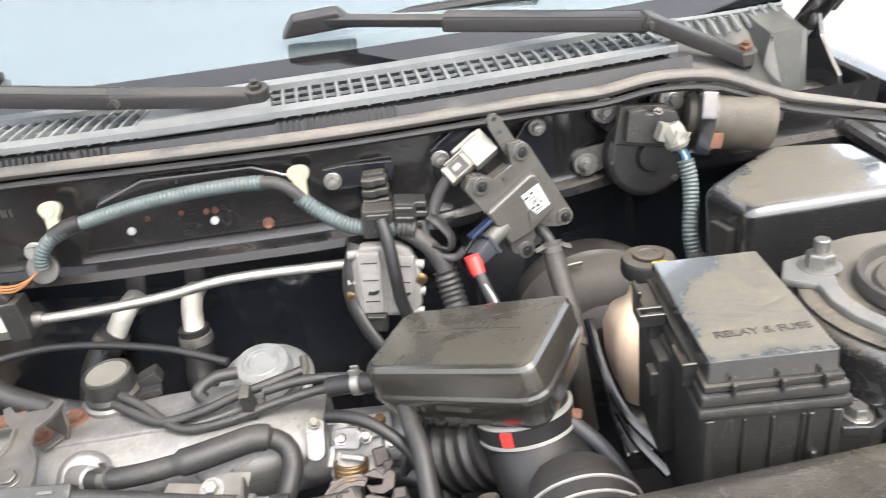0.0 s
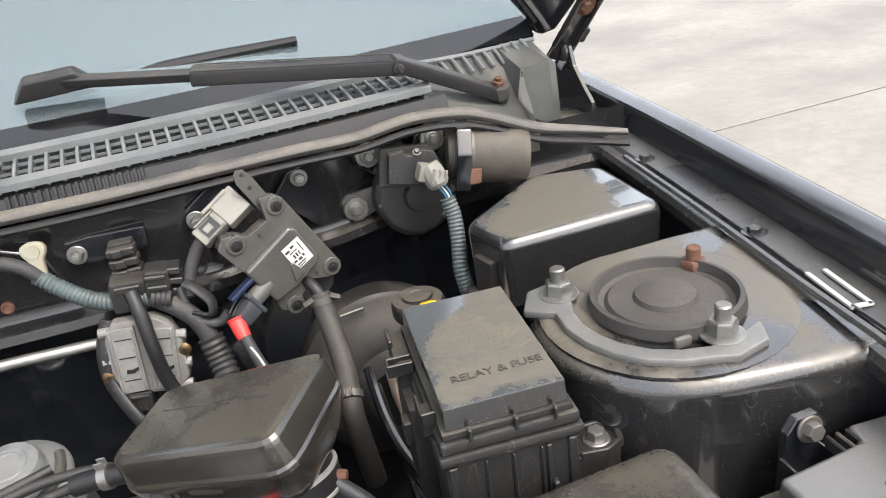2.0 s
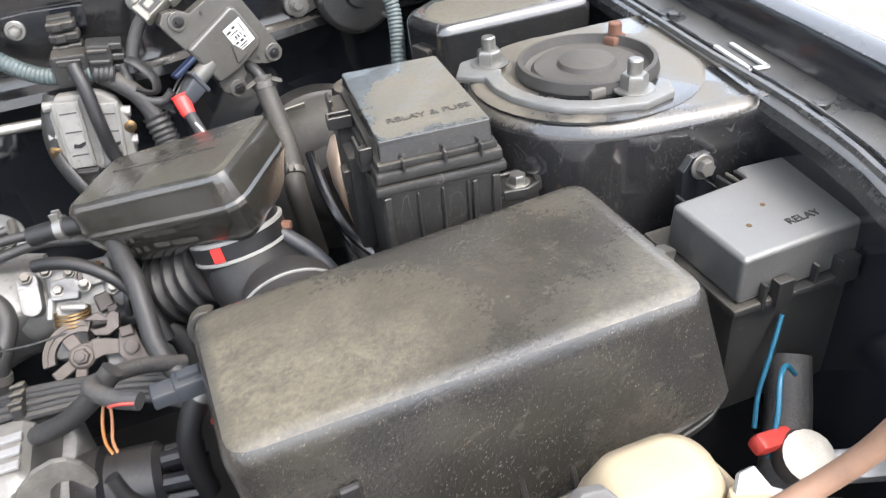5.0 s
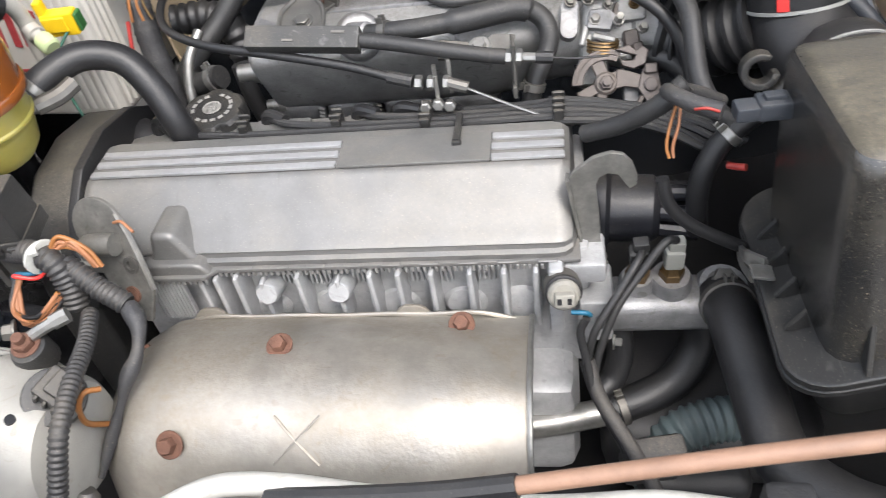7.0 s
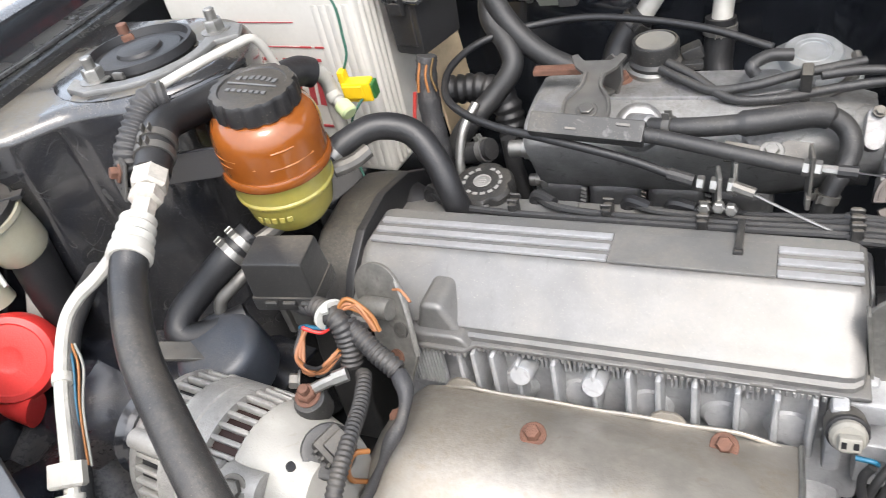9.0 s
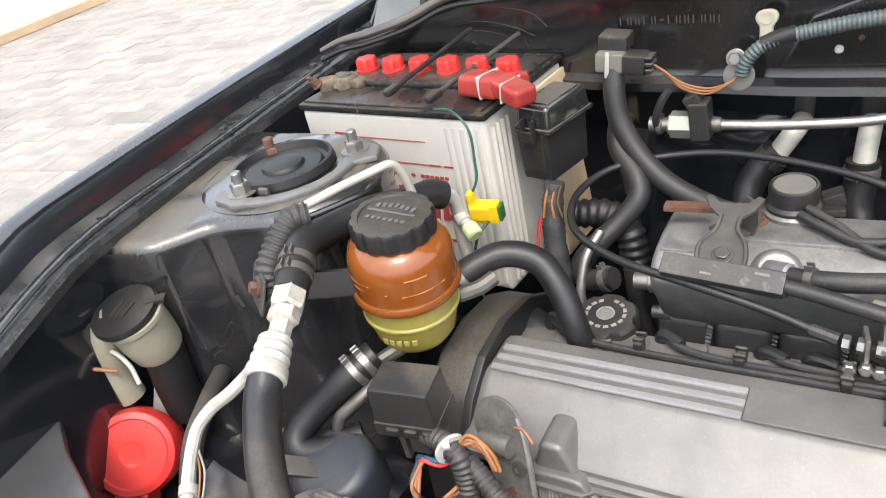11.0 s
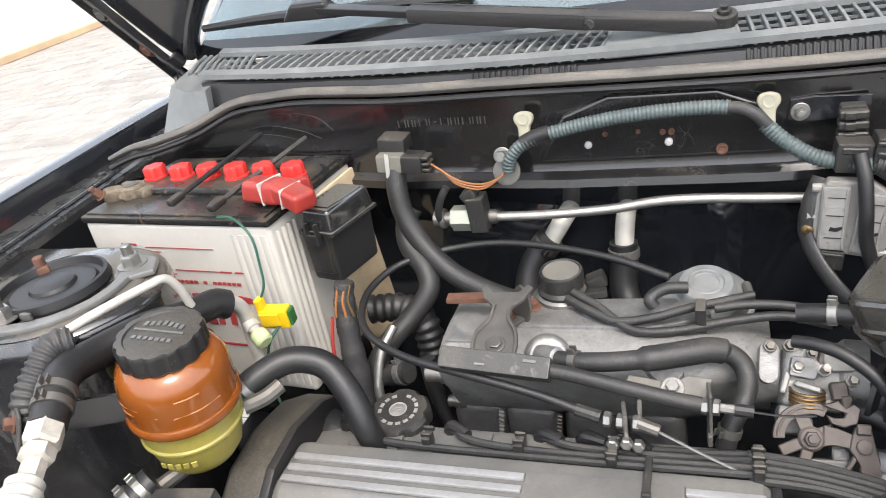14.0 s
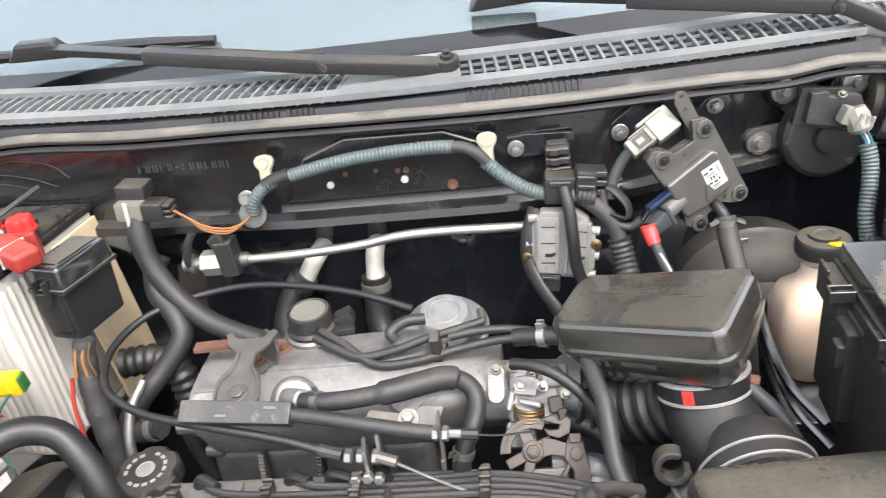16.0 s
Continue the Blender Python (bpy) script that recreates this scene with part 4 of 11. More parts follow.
for s in (-1, 1):
    add_tube(bm, [(s * 0.69, 0.50, 1.06), (s * 0.65, 0.80, 1.31), (s * 0.61, 1.05, 1.62), (s * 0.61, 1.3, 1.65)], 0.03, 8)
    add_box(bm, pose(s * 0.72, 1.94, 0.70), (0.08, 2.3, 0.7), 0.02)
    add_box(bm, pose(s * 0.62, 1.95, 1.35), (0.05, 0.08, 0.6), 0.01)
    add_box(bm, pose(s * 0.62, 2.75, 1.3), (0.05, 0.12, 0.7), 0.01)
add_box(bm, pose(0, 2.78, 0.8), (1.3, 0.06, 0.7), 0.01)
part("cabin_frame", bm, BLACK_PAINT, cabin)
for s in (-1, 1):
    bm = B()
    add_box(bm, pose(s * 0.33, 1.75, 1.02, -12, 0, 0), (0.46, 0.13, 0.62), 0.04, 3)
    add_box(bm, pose(s * 0.33, 1.5, 0.72), (0.46, 0.5, 0.14), 0.04, 3)
    add_box(bm, pose(s * 0.33, 1.83, 1.42, -8, 0, 0), (0.24, 0.09, 0.18), 0.03, 3)
    part("seat", bm, mat("grey_seat_cloth", (0.16, 0.16, 0.17), 0.9), cabin)


# wipers
def wiper(nut, joint, tip, blade_a, blade_b, nut_mat):
    w = thing("wiper", nut, "black wiper arm and blade resting on the windscreen", "wiper", group="windscreen wipers")
    nut, joint, tip = Vector(nut), Vector(joint), Vector(tip)
    up = Vector((0, -0.3, 0.95))
    bm = B()
    d = joint - nut
    add_box(bm, basis(nut + d * 0.5, x=d, y=up.cross(d)), (d.length + 0.02, 0.026, 0.015), 0.003, 2, taper=(1.0, 0.7))
    head = part("arm_head", bm, BLACK_SMOOTH, w)
    bm = B()
    d = tip - joint
    add_box(bm, basis(joint + d * 0.3, x=d, y=up.cross(d)), (d.length * 0.6, 0.026, 0.016), 0.003, 2, taper=(1.0, 0.62))
    add_box(bm, basis(joint + d * 0.78, x=d, y=up.cross(d)), (d.length * 0.46, 0.015, 0.010), 0.002, 2)
    part("arm", bm, BLACK_SMOOTH, w)
    for off in (-0.0075, 0.0075):
        bm = B()
        m_ = basis(joint + d * 0.3, x=d, y=up.cross(d)) @ pose(0, off, 0.0081)
        add_box(bm, m_, (d.length * 0.58, 0.0012, 0.0008), 0)
        part("worn_edge", bm, STAMP, w, "pale worn edge")
    bm = B()
    add_lathe(bm, basis(joint, z=up.cross(d)) @ pose(0, 0, -0.0125), [(0.0055, 0), (0.0055, 0.025)], 12)
    part("pivot_pin", bm, DULL_STEEL, w)
    bm = B()
    a, b = Vector(blade_a), Vector(blade_b)
    mid = (a + b) / 2 + Vector((0, -0.002, 0.004))
    add_tube(bm, [a, a.lerp(mid, 0.5) + Vector((0, 0, 0.002)), mid, mid.lerp(b, 0.5) + Vector((0, 0, 0.002)), b], lambda t: 0.0055 + 0.004 * math.sin(math.pi * t), 8, 8, flat=0.9)
    blade = part("blade", bm, RUBBER, w)
    bm = B()
    d = (b - a).normalized()
    add_box(bm, basis(tip, x=d, y=up.cross(d)), (0.085, 0.026, 0.022), 0.004, 2, taper=(0.6, 0.7))
    part("blade_clip", bm, BLACK_SMOOTH, blade)
    bm = B()
    add_lathe(bm, basis(nut, z=up), [(0.0135, -0.004), (0.0135, 0.009), (0.0125, 0.0105)], 20)
    part("washer", bm, DULL_STEEL if nut_mat is RUST else BLACK_PLASTIC, w)
    part("nut", bolt_bm(basis(nut + up * 0.010, z=up), 0.0075, 0.006, 0.0, 0.004), nut_mat, w)


wiper((0.068, 0.322, 1.066), (-0.067, 0.304, 1.088), (-0.45, 0.392, 1.125), (-0.648, 0.425, 1.112), (-0.233, 0.425, 1.106), BLACK_PLASTIC)
wiper((0.604, 0.346, 1.028), (0.484, 0.309, 1.090), (0.135, 0.405, 1.122), (-0.105, 0.452, 1.088), (0.398, 0.452, 1.112), RUST)


# ---- battery corner ----
bat = pose(-0.5335, 0.1965, 0.722, 0, 0, -5.0)
battery = thing("battery", bat, "large white car battery with dirty black lid and red caps", "battery")
W, D, H = 0.280, 0.186, 0.228
b = B()
add_box(b, pose(0, 0, H / 2), (W, D, H), 0.006, 3)
case = part("case", b, BATTERY, battery, local=True)
for k in range(5):
    b = B()
    add_tube(b, [(W / 2 - 0.010 - 0.0105 * k, -D / 2 + 0.0005, 0.01), (W / 2 - 0.010 - 0.0105 * k, -D / 2 + 0.0005, H / 2), (W / 2 - 0.010 - 0.0105 * k, -D / 2 + 0.0005, H - 0.012)], 0.0046, 12, 2, flat=0.38)
    part("case_rib", b, BATTERY, case, local=True)
for k in range(4):
    b = B()
    add_tube(b, [(W / 2 - 0.0005, -D / 2 + 0.012 + 0.0105 * k, 0.01), (W / 2 - 0.0005, -D / 2 + 0.012 + 0.0105 * k, H - 0.012)], 0.0046, 12, 2, flat=0.38)
    part("case_rib", b, BATTERY, case, local=True)
b = B()
add_box(b, pose(0, 0, H + 0.003), (W + 0.004, D + 0.004, 0.009), 0.0025, 2)
add_box(b, pose(0, 0, H + 0.0075), (W - 0.008, D - 0.008, 0.006), 0.002, 2)
add_box(b, pose(0.0, 0.0, H + 0.014), (W - 0.05, 0.075, 0.012), 0.005, 2)
lid = part("lid", b, BATTERY_TOP, battery, "black lid crusted with dirt", local=True)


def cap_wave(a, k):
    return 1.0 if k < 2 else (1.0 if math.cos(6 * a) > -0.2 else 0.86)


for i in range(6):
    b = B()
    add_lathe(b, pose(-0.094 + 0.0445 * i * (1 - 0.006 * i), 0.0, H + 0.019), [(0.0155, 0), (0.0155, 0.003), (0.0145, 0.0035), (0.0145, 0.014), (0.013, 0.0165), (0.007, 0.0165)], 36, cap_wave)
    part("filler_cap", b, RED, battery, "bright red screw cap", local=True)
# printed face: bars for small print, shapes for the maker's mark
for x, z, w, h in ((-0.066, 0.199, 0.024, 0.0022), (0.012, 0.196, 0.105, 0.0007), (-0.058, 0.190, 0.08, 0.0007), (0.030, 0.166, 0.07, 0.0007), (-0.055, 0.160, 0.1, 0.0007), (0.072, 0.166, 0.016, 0.0020), (0.092, 0.166, 0.014, 0.0020), (0.0, 0.062, 0.19, 0.003)):
    b = B()
    add_box(b, pose(x - 0.012, -D / 2 - 0.0005, z), (w, 0.0012, h), 0)
    part("print_bar", b, RED_INK, case, local=True)
for i in range(22):
    if i in (6, 13, 15):
        continue
    b = B()
    add_box(b, pose(-0.078 + 0.0072 * i, -D / 2 - 0.0005, 0.150), (0.0052, 0.0012, 0.0036), 0)
    part("print_bar", b, RED_INK, case, local=True)
for i, x in enumerate((-0.090, -0.058, -0.026, 0.006, 0.040, 0.072)):
    yy = -D / 2 - 0.0006
    b = B()
    strokes = (((-0.010, 0, 0.0085, 0.042), (0.009, 0, 0.0085, 0.042), (0, 0.017, 0.026, 0.008)), ((-0.009, 0, 0.0085, 0.042), (0.004, 0.017, 0.02, 0.008), (0.004, -0.017, 0.02, 0.008)))[i % 2]
    for dx, dz, w, h in strokes:
        add_box(b, pose(x + dx, yy, 0.112 + dz, 0, 8, 0), (w, 0.0014, h), 0)
    part("mark", b, RED_INK, case, local=True)
b = B()
add_box(b, pose(W / 2 + 0.016, 0.046, 0.110, 0, -6, 0), (0.005, 0.085, 0.225), 0.002)
part("side_board", b, BATTERY_SIDE, battery, "stained wooden spacer board", local=True)

terminal = thing("battery_clamp", (-0.640, 0.17, 0.958), "corroded grey-brown negative battery clamp", "terminal clamp")
b = B()
add_lathe(b, pose(-0.640, 0.17, 0.956), [(0.011, 0), (0.0095, 0.02), (0.007, 0.021)], 14)
part("post", b, DULL_STEEL, terminal)
b = B()
add_lathe(b, pose(-0.640, 0.17, 0.960), [(0.017, 0), (0.019, 0.004), (0.018, 0.013), (0.012, 0.015)], 16, lambda a, k: 1 + 0.09 * math.sin(3 * a + k))
add_box(b, pose(-0.661, 0.158, 0.968, 8, 0, 32), (0.024, 0.020, 0.016), 0.004)
add_box(b, pose(-0.654, 0.180, 0.967, 0, 10, -20), (0.018, 0.014, 0.014), 0.004)
add_box(b, pose(-0.620, 0.168, 0.966, 0, 6, -15), (0.024, 0.022, 0.012), 0.004)
part("clamp_ring", b, mat("corroded_lead", (0.17, 0.14, 0.10), 0.75, metal=0.3, var=0.5, scale=120, bump=0.8, fine=250, worn=0.6, worn_color=(0.32, 0.2, 0.12)), terminal)
part("bolt", bolt_bm(basis((-0.668, 0.146, 0.971), z=(-0.3, -0.5, 0.8)), 0.006, 0.010, 0.008, 0.006), RUST, terminal)
part("bolt", bolt_bm(basis((-0.640, 0.17, 0.974), z=(0, 0, 1)), 0.007, 0.004), DULL_STEEL, terminal)

cover = thing("terminal_cover", (-0.40, 0.13, 0.96), "faded red plastic cover over the positive terminal", "terminal cover")
cm = pose(-0.416, 0.132, 0.977, 0, -4, -22)
b = B()
add_box(b, cm, (0.070, 0.037, 0.025), 0.007, 3, taper=(0.9, 0.74))
add_box(b, cm @ pose(0.05, -0.004, -0.003, 0, 12, -8), (0.05, 0.03, 0.022), 0.006, 3)
part("hood", b, RED_DULL, cover)
b = B()
add_box(b, cm @ pose(0.032, 0.018, -0.008, 0, 0, 45), (0.03, 0.012, 0.03), 0.003)
part("hinge_flap", b, RED_DULL, cover)
for x, w_, h_, tilt_, dz_ in ((0.008, 0.0345, 0.0266, 0, 0.0), (0.046, 0.0312, 0.0232, 12, -0.0025)):
    b = B()
    add_box(b, cm @ pose(x, -0.0005 if x < 0.03 else -0.004, dz_, 0, tilt_, 0), (0.0024, w_, h_), 0.001, 1)
    part("cable_tie", b, WIRE_WHITE, cover, "white cable tie")

for k, (a, c) in enumerate((((-0.533, 0.118, 0.975), (-0.512, 0.290, 0.990)), ((-0.468, 0.104, 0.973), (-0.430, 0.262, 0.990)))):
    rod = thing("hold_down_rod", a, "dull black hold-down rod lying across the battery top", "rod", group="battery hold-down rods")
    b = B()
    add_tube(b, [a, c], 0.0032, 8, 4)
    part("shank", b, DULL_STEEL if k else BLACK_PLASTIC, rod)
    b = B()
    add_box(b, basis(a, x=Vector(c) - Vector(a), y=(1, 0, 0)), (0.024, 0.011, 0.009), 0.003, 2)
    part("hook_end", b, BLACK_PLASTIC, rod)

fuse = thing("fuse_box", pose(-0.345, 0.146, 0.876, 0, 0, -14), "small black fuse box with clipped lid beside the battery", "fuse box")
b = B()
add_box(b, pose(-0.004, 0, 0.026), (0.040, 0.072, 0.066), 0.004, 2, taper=(1.1, 1.06))
add_box(b, pose(-0.004, -0.037, 0.030), (0.030, 0.004, 0.05), 0.001, 1)
part("case", b, BLACK_SMOOTH, fuse, local=True)
b = B()
add_box(b, pose(0, 0, 0.069), (0.046, 0.080, 0.028), 0.005, 3, taper=(0.9, 0.92))
add_box(b, pose(0, 0, 0.0835), (0.034, 0.060, 0.002), 0.0008, 1)
add_box(b, pose(0, 0, 0.056), (0.049, 0.083, 0.005), 0.0015)
part("lid", b, LID_PLASTIC, fuse, "glossy dusty black lid", local=True)
b = B()
add_box(b, pose(-0.010, -0.043, 0.056), (0.004, 0.006, 0.026), 0.001)
add_box(b, pose(0.004, -0.043, 0.056), (0.004, 0.006, 0.026), 0.001)
add_box(b, pose(-0.003, -0.045, 0.050), (0.016, 0.004, 0.012), 0.001)
part("latch", b, BLACK_SMOOTH, fuse, local=True)
loom_pts = [(-0.335, 0.105, 0.872), (-0.338, 0.098, 0.845), (-0.335, 0.085, 0.80), (-0.330, 0.078, 0.76), (-0.325, 0.07, 0.70)]
hose("wiring_loom", loom_pts, lambda t: 0.0110 + 0.004 * t + 0.0005 * math.sin(37 * t) + 0.0004 * math.sin(140 * t), TAPE, "thick black taped wiring loom below the fuse box", "wiring loom", per=14)
for k, (off, m_) in enumerate((((0.004, -0.008), WIRE_ORANGE), ((0.010, -0.006), BRASS), ((-0.004, -0.009), WIRE_ORANGE))):
    hose("wire", [(-0.335 + off[0], 0.105 + off[1], 0.872), (-0.338 + off[0], 0.097 + off[1], 0.855), (-0.338 + off[0] * 1.5, 0.093 + off[1], 0.838)], 0.0015, m_, "short orange wire below the fuse box", "wire", group="fuse box wires", segs=6)
hose("wire", [(-0.345, 0.078, 0.842), (-0.348, 0.068, 0.81), (-0.345, 0.06, 0.775)], 0.0022, RED_DULL, "red wire along the taped loom", "wire", segs=6)

hose("wire", [(-0.462, 0.09, 0.963), (-0.43, 0.075, 0.968), (-0.408, 0.066, 0.95), (-0.404, 0.06, 0.918), (-0.404, 0.055, 0.895), (-0.418, 0.05, 0.87)], 0.0015, WIRE_GREEN, "thin dark green wire hanging from the battery", "wire", segs=6)
hose("wire", [(-0.392, 0.046, 0.852), (-0.402, 0.03, 0.835), (-0.405, 0.02, 0.80), (-0.385, 0.0, 0.76)], 0.0016, WIRE_GREEN, "thin dark wire below the yellow connector", "wire", segs=6)
plug = thing("yellow_connector", (-0.398, 0.05, 0.85), "bright yellow plastic wire connector hanging by the battery", "connector")
ym = pose(-0.398, 0.053, 0.859, 6, 0, 4)
b = B()
add_box(b, ym, (0.034, 0.016, 0.024), 0.0025, 2)
add_box(b, ym @ pose(-0.003, -0.009, 0.002), (0.024, 0.003, 0.016), 0.001, 1)
add_box(b, ym @ pose(-0.014, 0, 0.017), (0.008, 0.012, 0.016), 0.002, 2)
part("body", b, YELLOW, plug)
b = B()
add_box(b, ym @ pose(0.0185, 0.001, 0.0), (0.004, 0.013, 0.019), 0.001, 1)
part("seal_face", b, mat("dark_green_seal", (0.03, 0.12, 0.03), 0.5), plug)

# ---- power steering bottle ----
ps = thing("power_steering_reservoir", (-0.402, -0.108, 0.80), "amber power steering bottle with ribbed black screw cap", "fluid reservoir")
pm = basis((-0.4035, -0.107, 0.0), x=(1, 0, 0), y=(0, 1, 0.0)) @ pose(0, 0, 0.8, 3, 4, 0)
b = B()
add_lathe(b, pm, [(0.049, 0.083), (0.0495, 0.096), (0.0498, 0.110), (0.0488, 0.118), (0.0455, 0.127), (0.038, 0.1335), (0.030, 0.136), (0.030, 0.140)], 48)
part("upper_bottle", b, AMBER, ps, "amber upper half with level lines")
b = B()
add_lathe(b, pm, [(0.0505, 0.0745), (0.052, 0.077), (0.052, 0.0815), (0.0505, 0.084), (0.048, 0.084)], 48)
part("seam", b, AMBER, ps)
b = B()
add_lathe(b, pm, [(0.012, 0.012), (0.033, 0.016), (0.040, 0.026), (0.0435, 0.045), (0.044, 0.048), (0.0455, 0.050), (0.0465, 0.0745)], 48)
part("lower_bottle", b, OLIVE, ps, "olive yellow lower half")
b = B()
add_lathe(b, pm, [(0.0455, 0.0505), (0.0472, 0.0525), (0.0472, 0.0545), (0.0455, 0.0565)], 48)
part("moulded_ring", b, OLIVE, ps)
b = B()
for k in range(5):
    a = radians(-95 + 9 * k)
    add_box(b, pm @ pose(0.0462 * math.cos(a), 0.0462 * math.sin(a), 0.040, 0, 0, -95 + 9 * k), (0.0015, 0.005, 0.006), 0.0004, 1)
part("moulded_bar", b, OLIVE, ps)
b = B()
add_tube(b, [pm @ Vector((0.0, -0.03, 0.02)), pm @ Vector((-0.02, -0.055, 0.012)), pm @ Vector((-0.034, -0.075, 0.008))], 0.0075, 10)
part("outlet", b, DULL_STEEL, ps)
b = B()
add_tube(b, [pm @ Vector((0.035, 0.03, 0.045)), pm @ Vector((0.05, 0.045, 0.046)), pm @ Vector((0.06, 0.06, 0.05))], 0.008, 10)
part("inlet", b, DULL_STEEL, ps)
b = B()
add_lathe(b, pm, [(0.029, 0.1325), (0.037, 0.134), (0.0392, 0.1365), (0.0392, 0.1505), (0.0372, 0.1545), (0.0305, 0.155), (0.0295, 0.1535), (0.01, 0.154)], 96,
          lambda a, k: 1.0 - (0.055 * max(0.0, math.cos(14 * a)) if 1 <= k <= 4 else 0))
cap = part("screw_cap", b, BLACK_SMOOTH, ps, "fluted black cap with moulded lettering")
for k in range(7):
    b = B()
    x = -0.018 + 0.006 * k
    add_box(b, pm @ pose(x, 0.012 - 0.001 * abs(k - 3), 0.1545), (0.004, 0.006, 0.0016), 0.0003, 1)
    add_box(b, pm @ pose(x, -0.010, 0.1545), (0.0042, 0.004, 0.0016), 0.0003, 1)
    part("moulded_bar", b, GREY_BOX, cap)
b = B()
add_box(b, pm @ pose(0, 0.001, 0.1545), (0.05, 0.0022, 0.0016), 0.0004, 1)
part("moulded_bar", b, GREY_BOX, cap)
for h, a0, a1 in ((0.100, -150, -75), (0.107, -140, -95), (0.097, -60, -10), (0.113, -55, -30)):
    b = B()
    add_tube(b, [pm @ Vector((0.0496 * math.cos(radians(a)), 0.0496 * math.sin(radians(a)), h)) for a in (a0, (a0 + a1) / 2, a1)], 0.0007, 5, 8)
    part("level_line", b, mat("pale_orange", (0.36, 0.125, 0.025), 0.4), ps)
b = B()
add_tube(b, [pm @ Vector((0.032 * math.cos(radians(a)), 0.032 * math.sin(radians(a)), 0.1365)) for a in (-150, -110, -60, -20)], 0.0007, 5, 8)
part("level_line", b, AMBER, ps)
ps_mount = thing("reservoir_bracket", (-0.44, -0.05, 0.78), "dark steel bracket holding the steering fluid bottle", "bracket")
b = B()
add_box(b, pose(-0.452, -0.085, 0.85, 0, 0, 35), (0.05, 0.006, 0.09), 0.002)
add_box(b, pose(-0.47, -0.16, 0.895, 0, 0, 20), (0.09, 0.004, 0.03), 0.001)
part("plate", b, BLACK_PAINT, ps_mount)

hose("rubber_hose", [(-0.378, -0.068, 0.848), (-0.362, -0.05, 0.857), (-0.338, -0.028, 0.862), (-0.305, -0.02, 0.852), (-0.28, -0.03, 0.825), (-0.265, -0.04, 0.79), (-0.26, -0.03, 0.74)], 0.0135, RUBBER,
     "thick black rubber hose curving from the steering fluid bottle", ends=(0.06,), clamp=STEEL)
hose("rubber_hose", [(-0.418, -0.160, 0.824), (-0.435, -0.185, 0.812), (-0.460, -0.208, 0.790), (-0.474, -0.230, 0.774), (-0.470, -0.242, 0.762), (-0.448, -0.232, 0.758), (-0.420, -0.205, 0.76)], 0.0145, RUBBER,
     "black rubber return hose bending below the fluid bottle", ends=(0.07, 0.13), clamp=STEEL)
hose("steel_pipe", [(-0.408, -0.172, 0.806), (-0.424, -0.196, 0.794), (-0.440, -0.212, 0.778), (-0.440, -0.215, 0.74)], 0.006, DULL_STEEL, "dull steel pipe beside the return hose", "pipe")

# ---- strut mounts ----
def strut_mount(side):
    cx = 0.578 * side
    t = thing("strut_mount", (cx, -0.04, 0.946), "grey rubber strut mount with silver brace plate and nuts", "strut mount", group="strut mounts")
    m = pose(cx, -0.043, 0.948)
    b = B()
    add_lathe(b, m, [(0.056, 0), (0.0575, 0.004), (0.0555, 0.012), (0.0520, 0.0125), (0.0495, 0.005), (0.045, 0.0035), (0.042, 0.0065), (0.036, 0.007), (0.024, 0.007), (0.022, 0.0105), (0.014, 0.0125), (0.004, 0.013)], 48)
    part("rubber_disc", b, RUBBER if side < 0 else mat("dusty_rubber", (0.035, 0.033, 0.031), 0.6, dust=0.45, dust_color=(0.13, 0.115, 0.095)), t, "ribbed round rubber cap")
    inner, front, rear = (0.512, 0.001), (0.583, -0.104), (0.624, -0.010)
    # curved brace plate through the two bright nuts
    path = []
    for k in range(9):
        a = radians(150 + 128 * k / 8)
        path.append((0.578 + 0.069 * math.cos(a), -0.043 + 0.069 * math.sin(a)))
    out = [(0.578 + (x - 0.578) * 1.20, -0.043 + (y + 0.043) * 1.20) for x, y in path]
    ends_a = [(0.492, 0.018), (0.478, -0.008)]
    ends_b = [(0.606, -0.123), (0.616, -0.100)]
    outline = [path[0], (0.528, 0.026), *ends_a, *out[1:-1], (0.578, -0.130), *ends_b, path[-1]] + path[-2:0:-1]
    outline = [(x * side, y) for x, y in outline]
    b = B()
    add_prism(b, pose(0, 0, 0), outline if side > 0 else outline[::-1], 0.9475, 0.9545, 0.0022, 2)
    part("brace_plate", b, mat("worn_silver_plate", (0.21, 0.21, 0.205), 0.45, metal=0.5, dust=0.4), t, "curved silver brace plate")
    for n, ((x, y), material) in enumerate(((inner, STEEL), (front, STEEL), (rear, RUST))):
        z = 0.954 if n < 2 else 0.9465
        part("nut", bolt_bm(pose(x * side, y, z), 0.0105, 0.011, 0.0155, 0.011, 15 + 20 * n), material, t, "rusty nut on its stud" if n == 2 else "bright zinc nut on its stud")
    b = B()
    add_box(b, pose(side * 0.553, -0.103, 0.957), (0.013, 0.005, 0.008), 0.002)
    part("tab", b, DULL_STEEL, t)
    return t


for side in (1, -1):
    strut_mount(side)
bar = thing("strut_brace", (-0.5, -0.05, 0.96), "white painted tubular strut brace end beside the tower", "strut brace")
b = B()
add_tube(b, [(-0.490, -0.138, 0.957), (-0.466, -0.102, 0.963), (-0.441, -0.060, 0.966), (-0.434, -0.044, 0.964), (-0.430, -0.036, 0.950), (-0.428, -0.030, 0.925)], 0.0044, 12)
part("tube", b, WHITE_PIPE, bar)

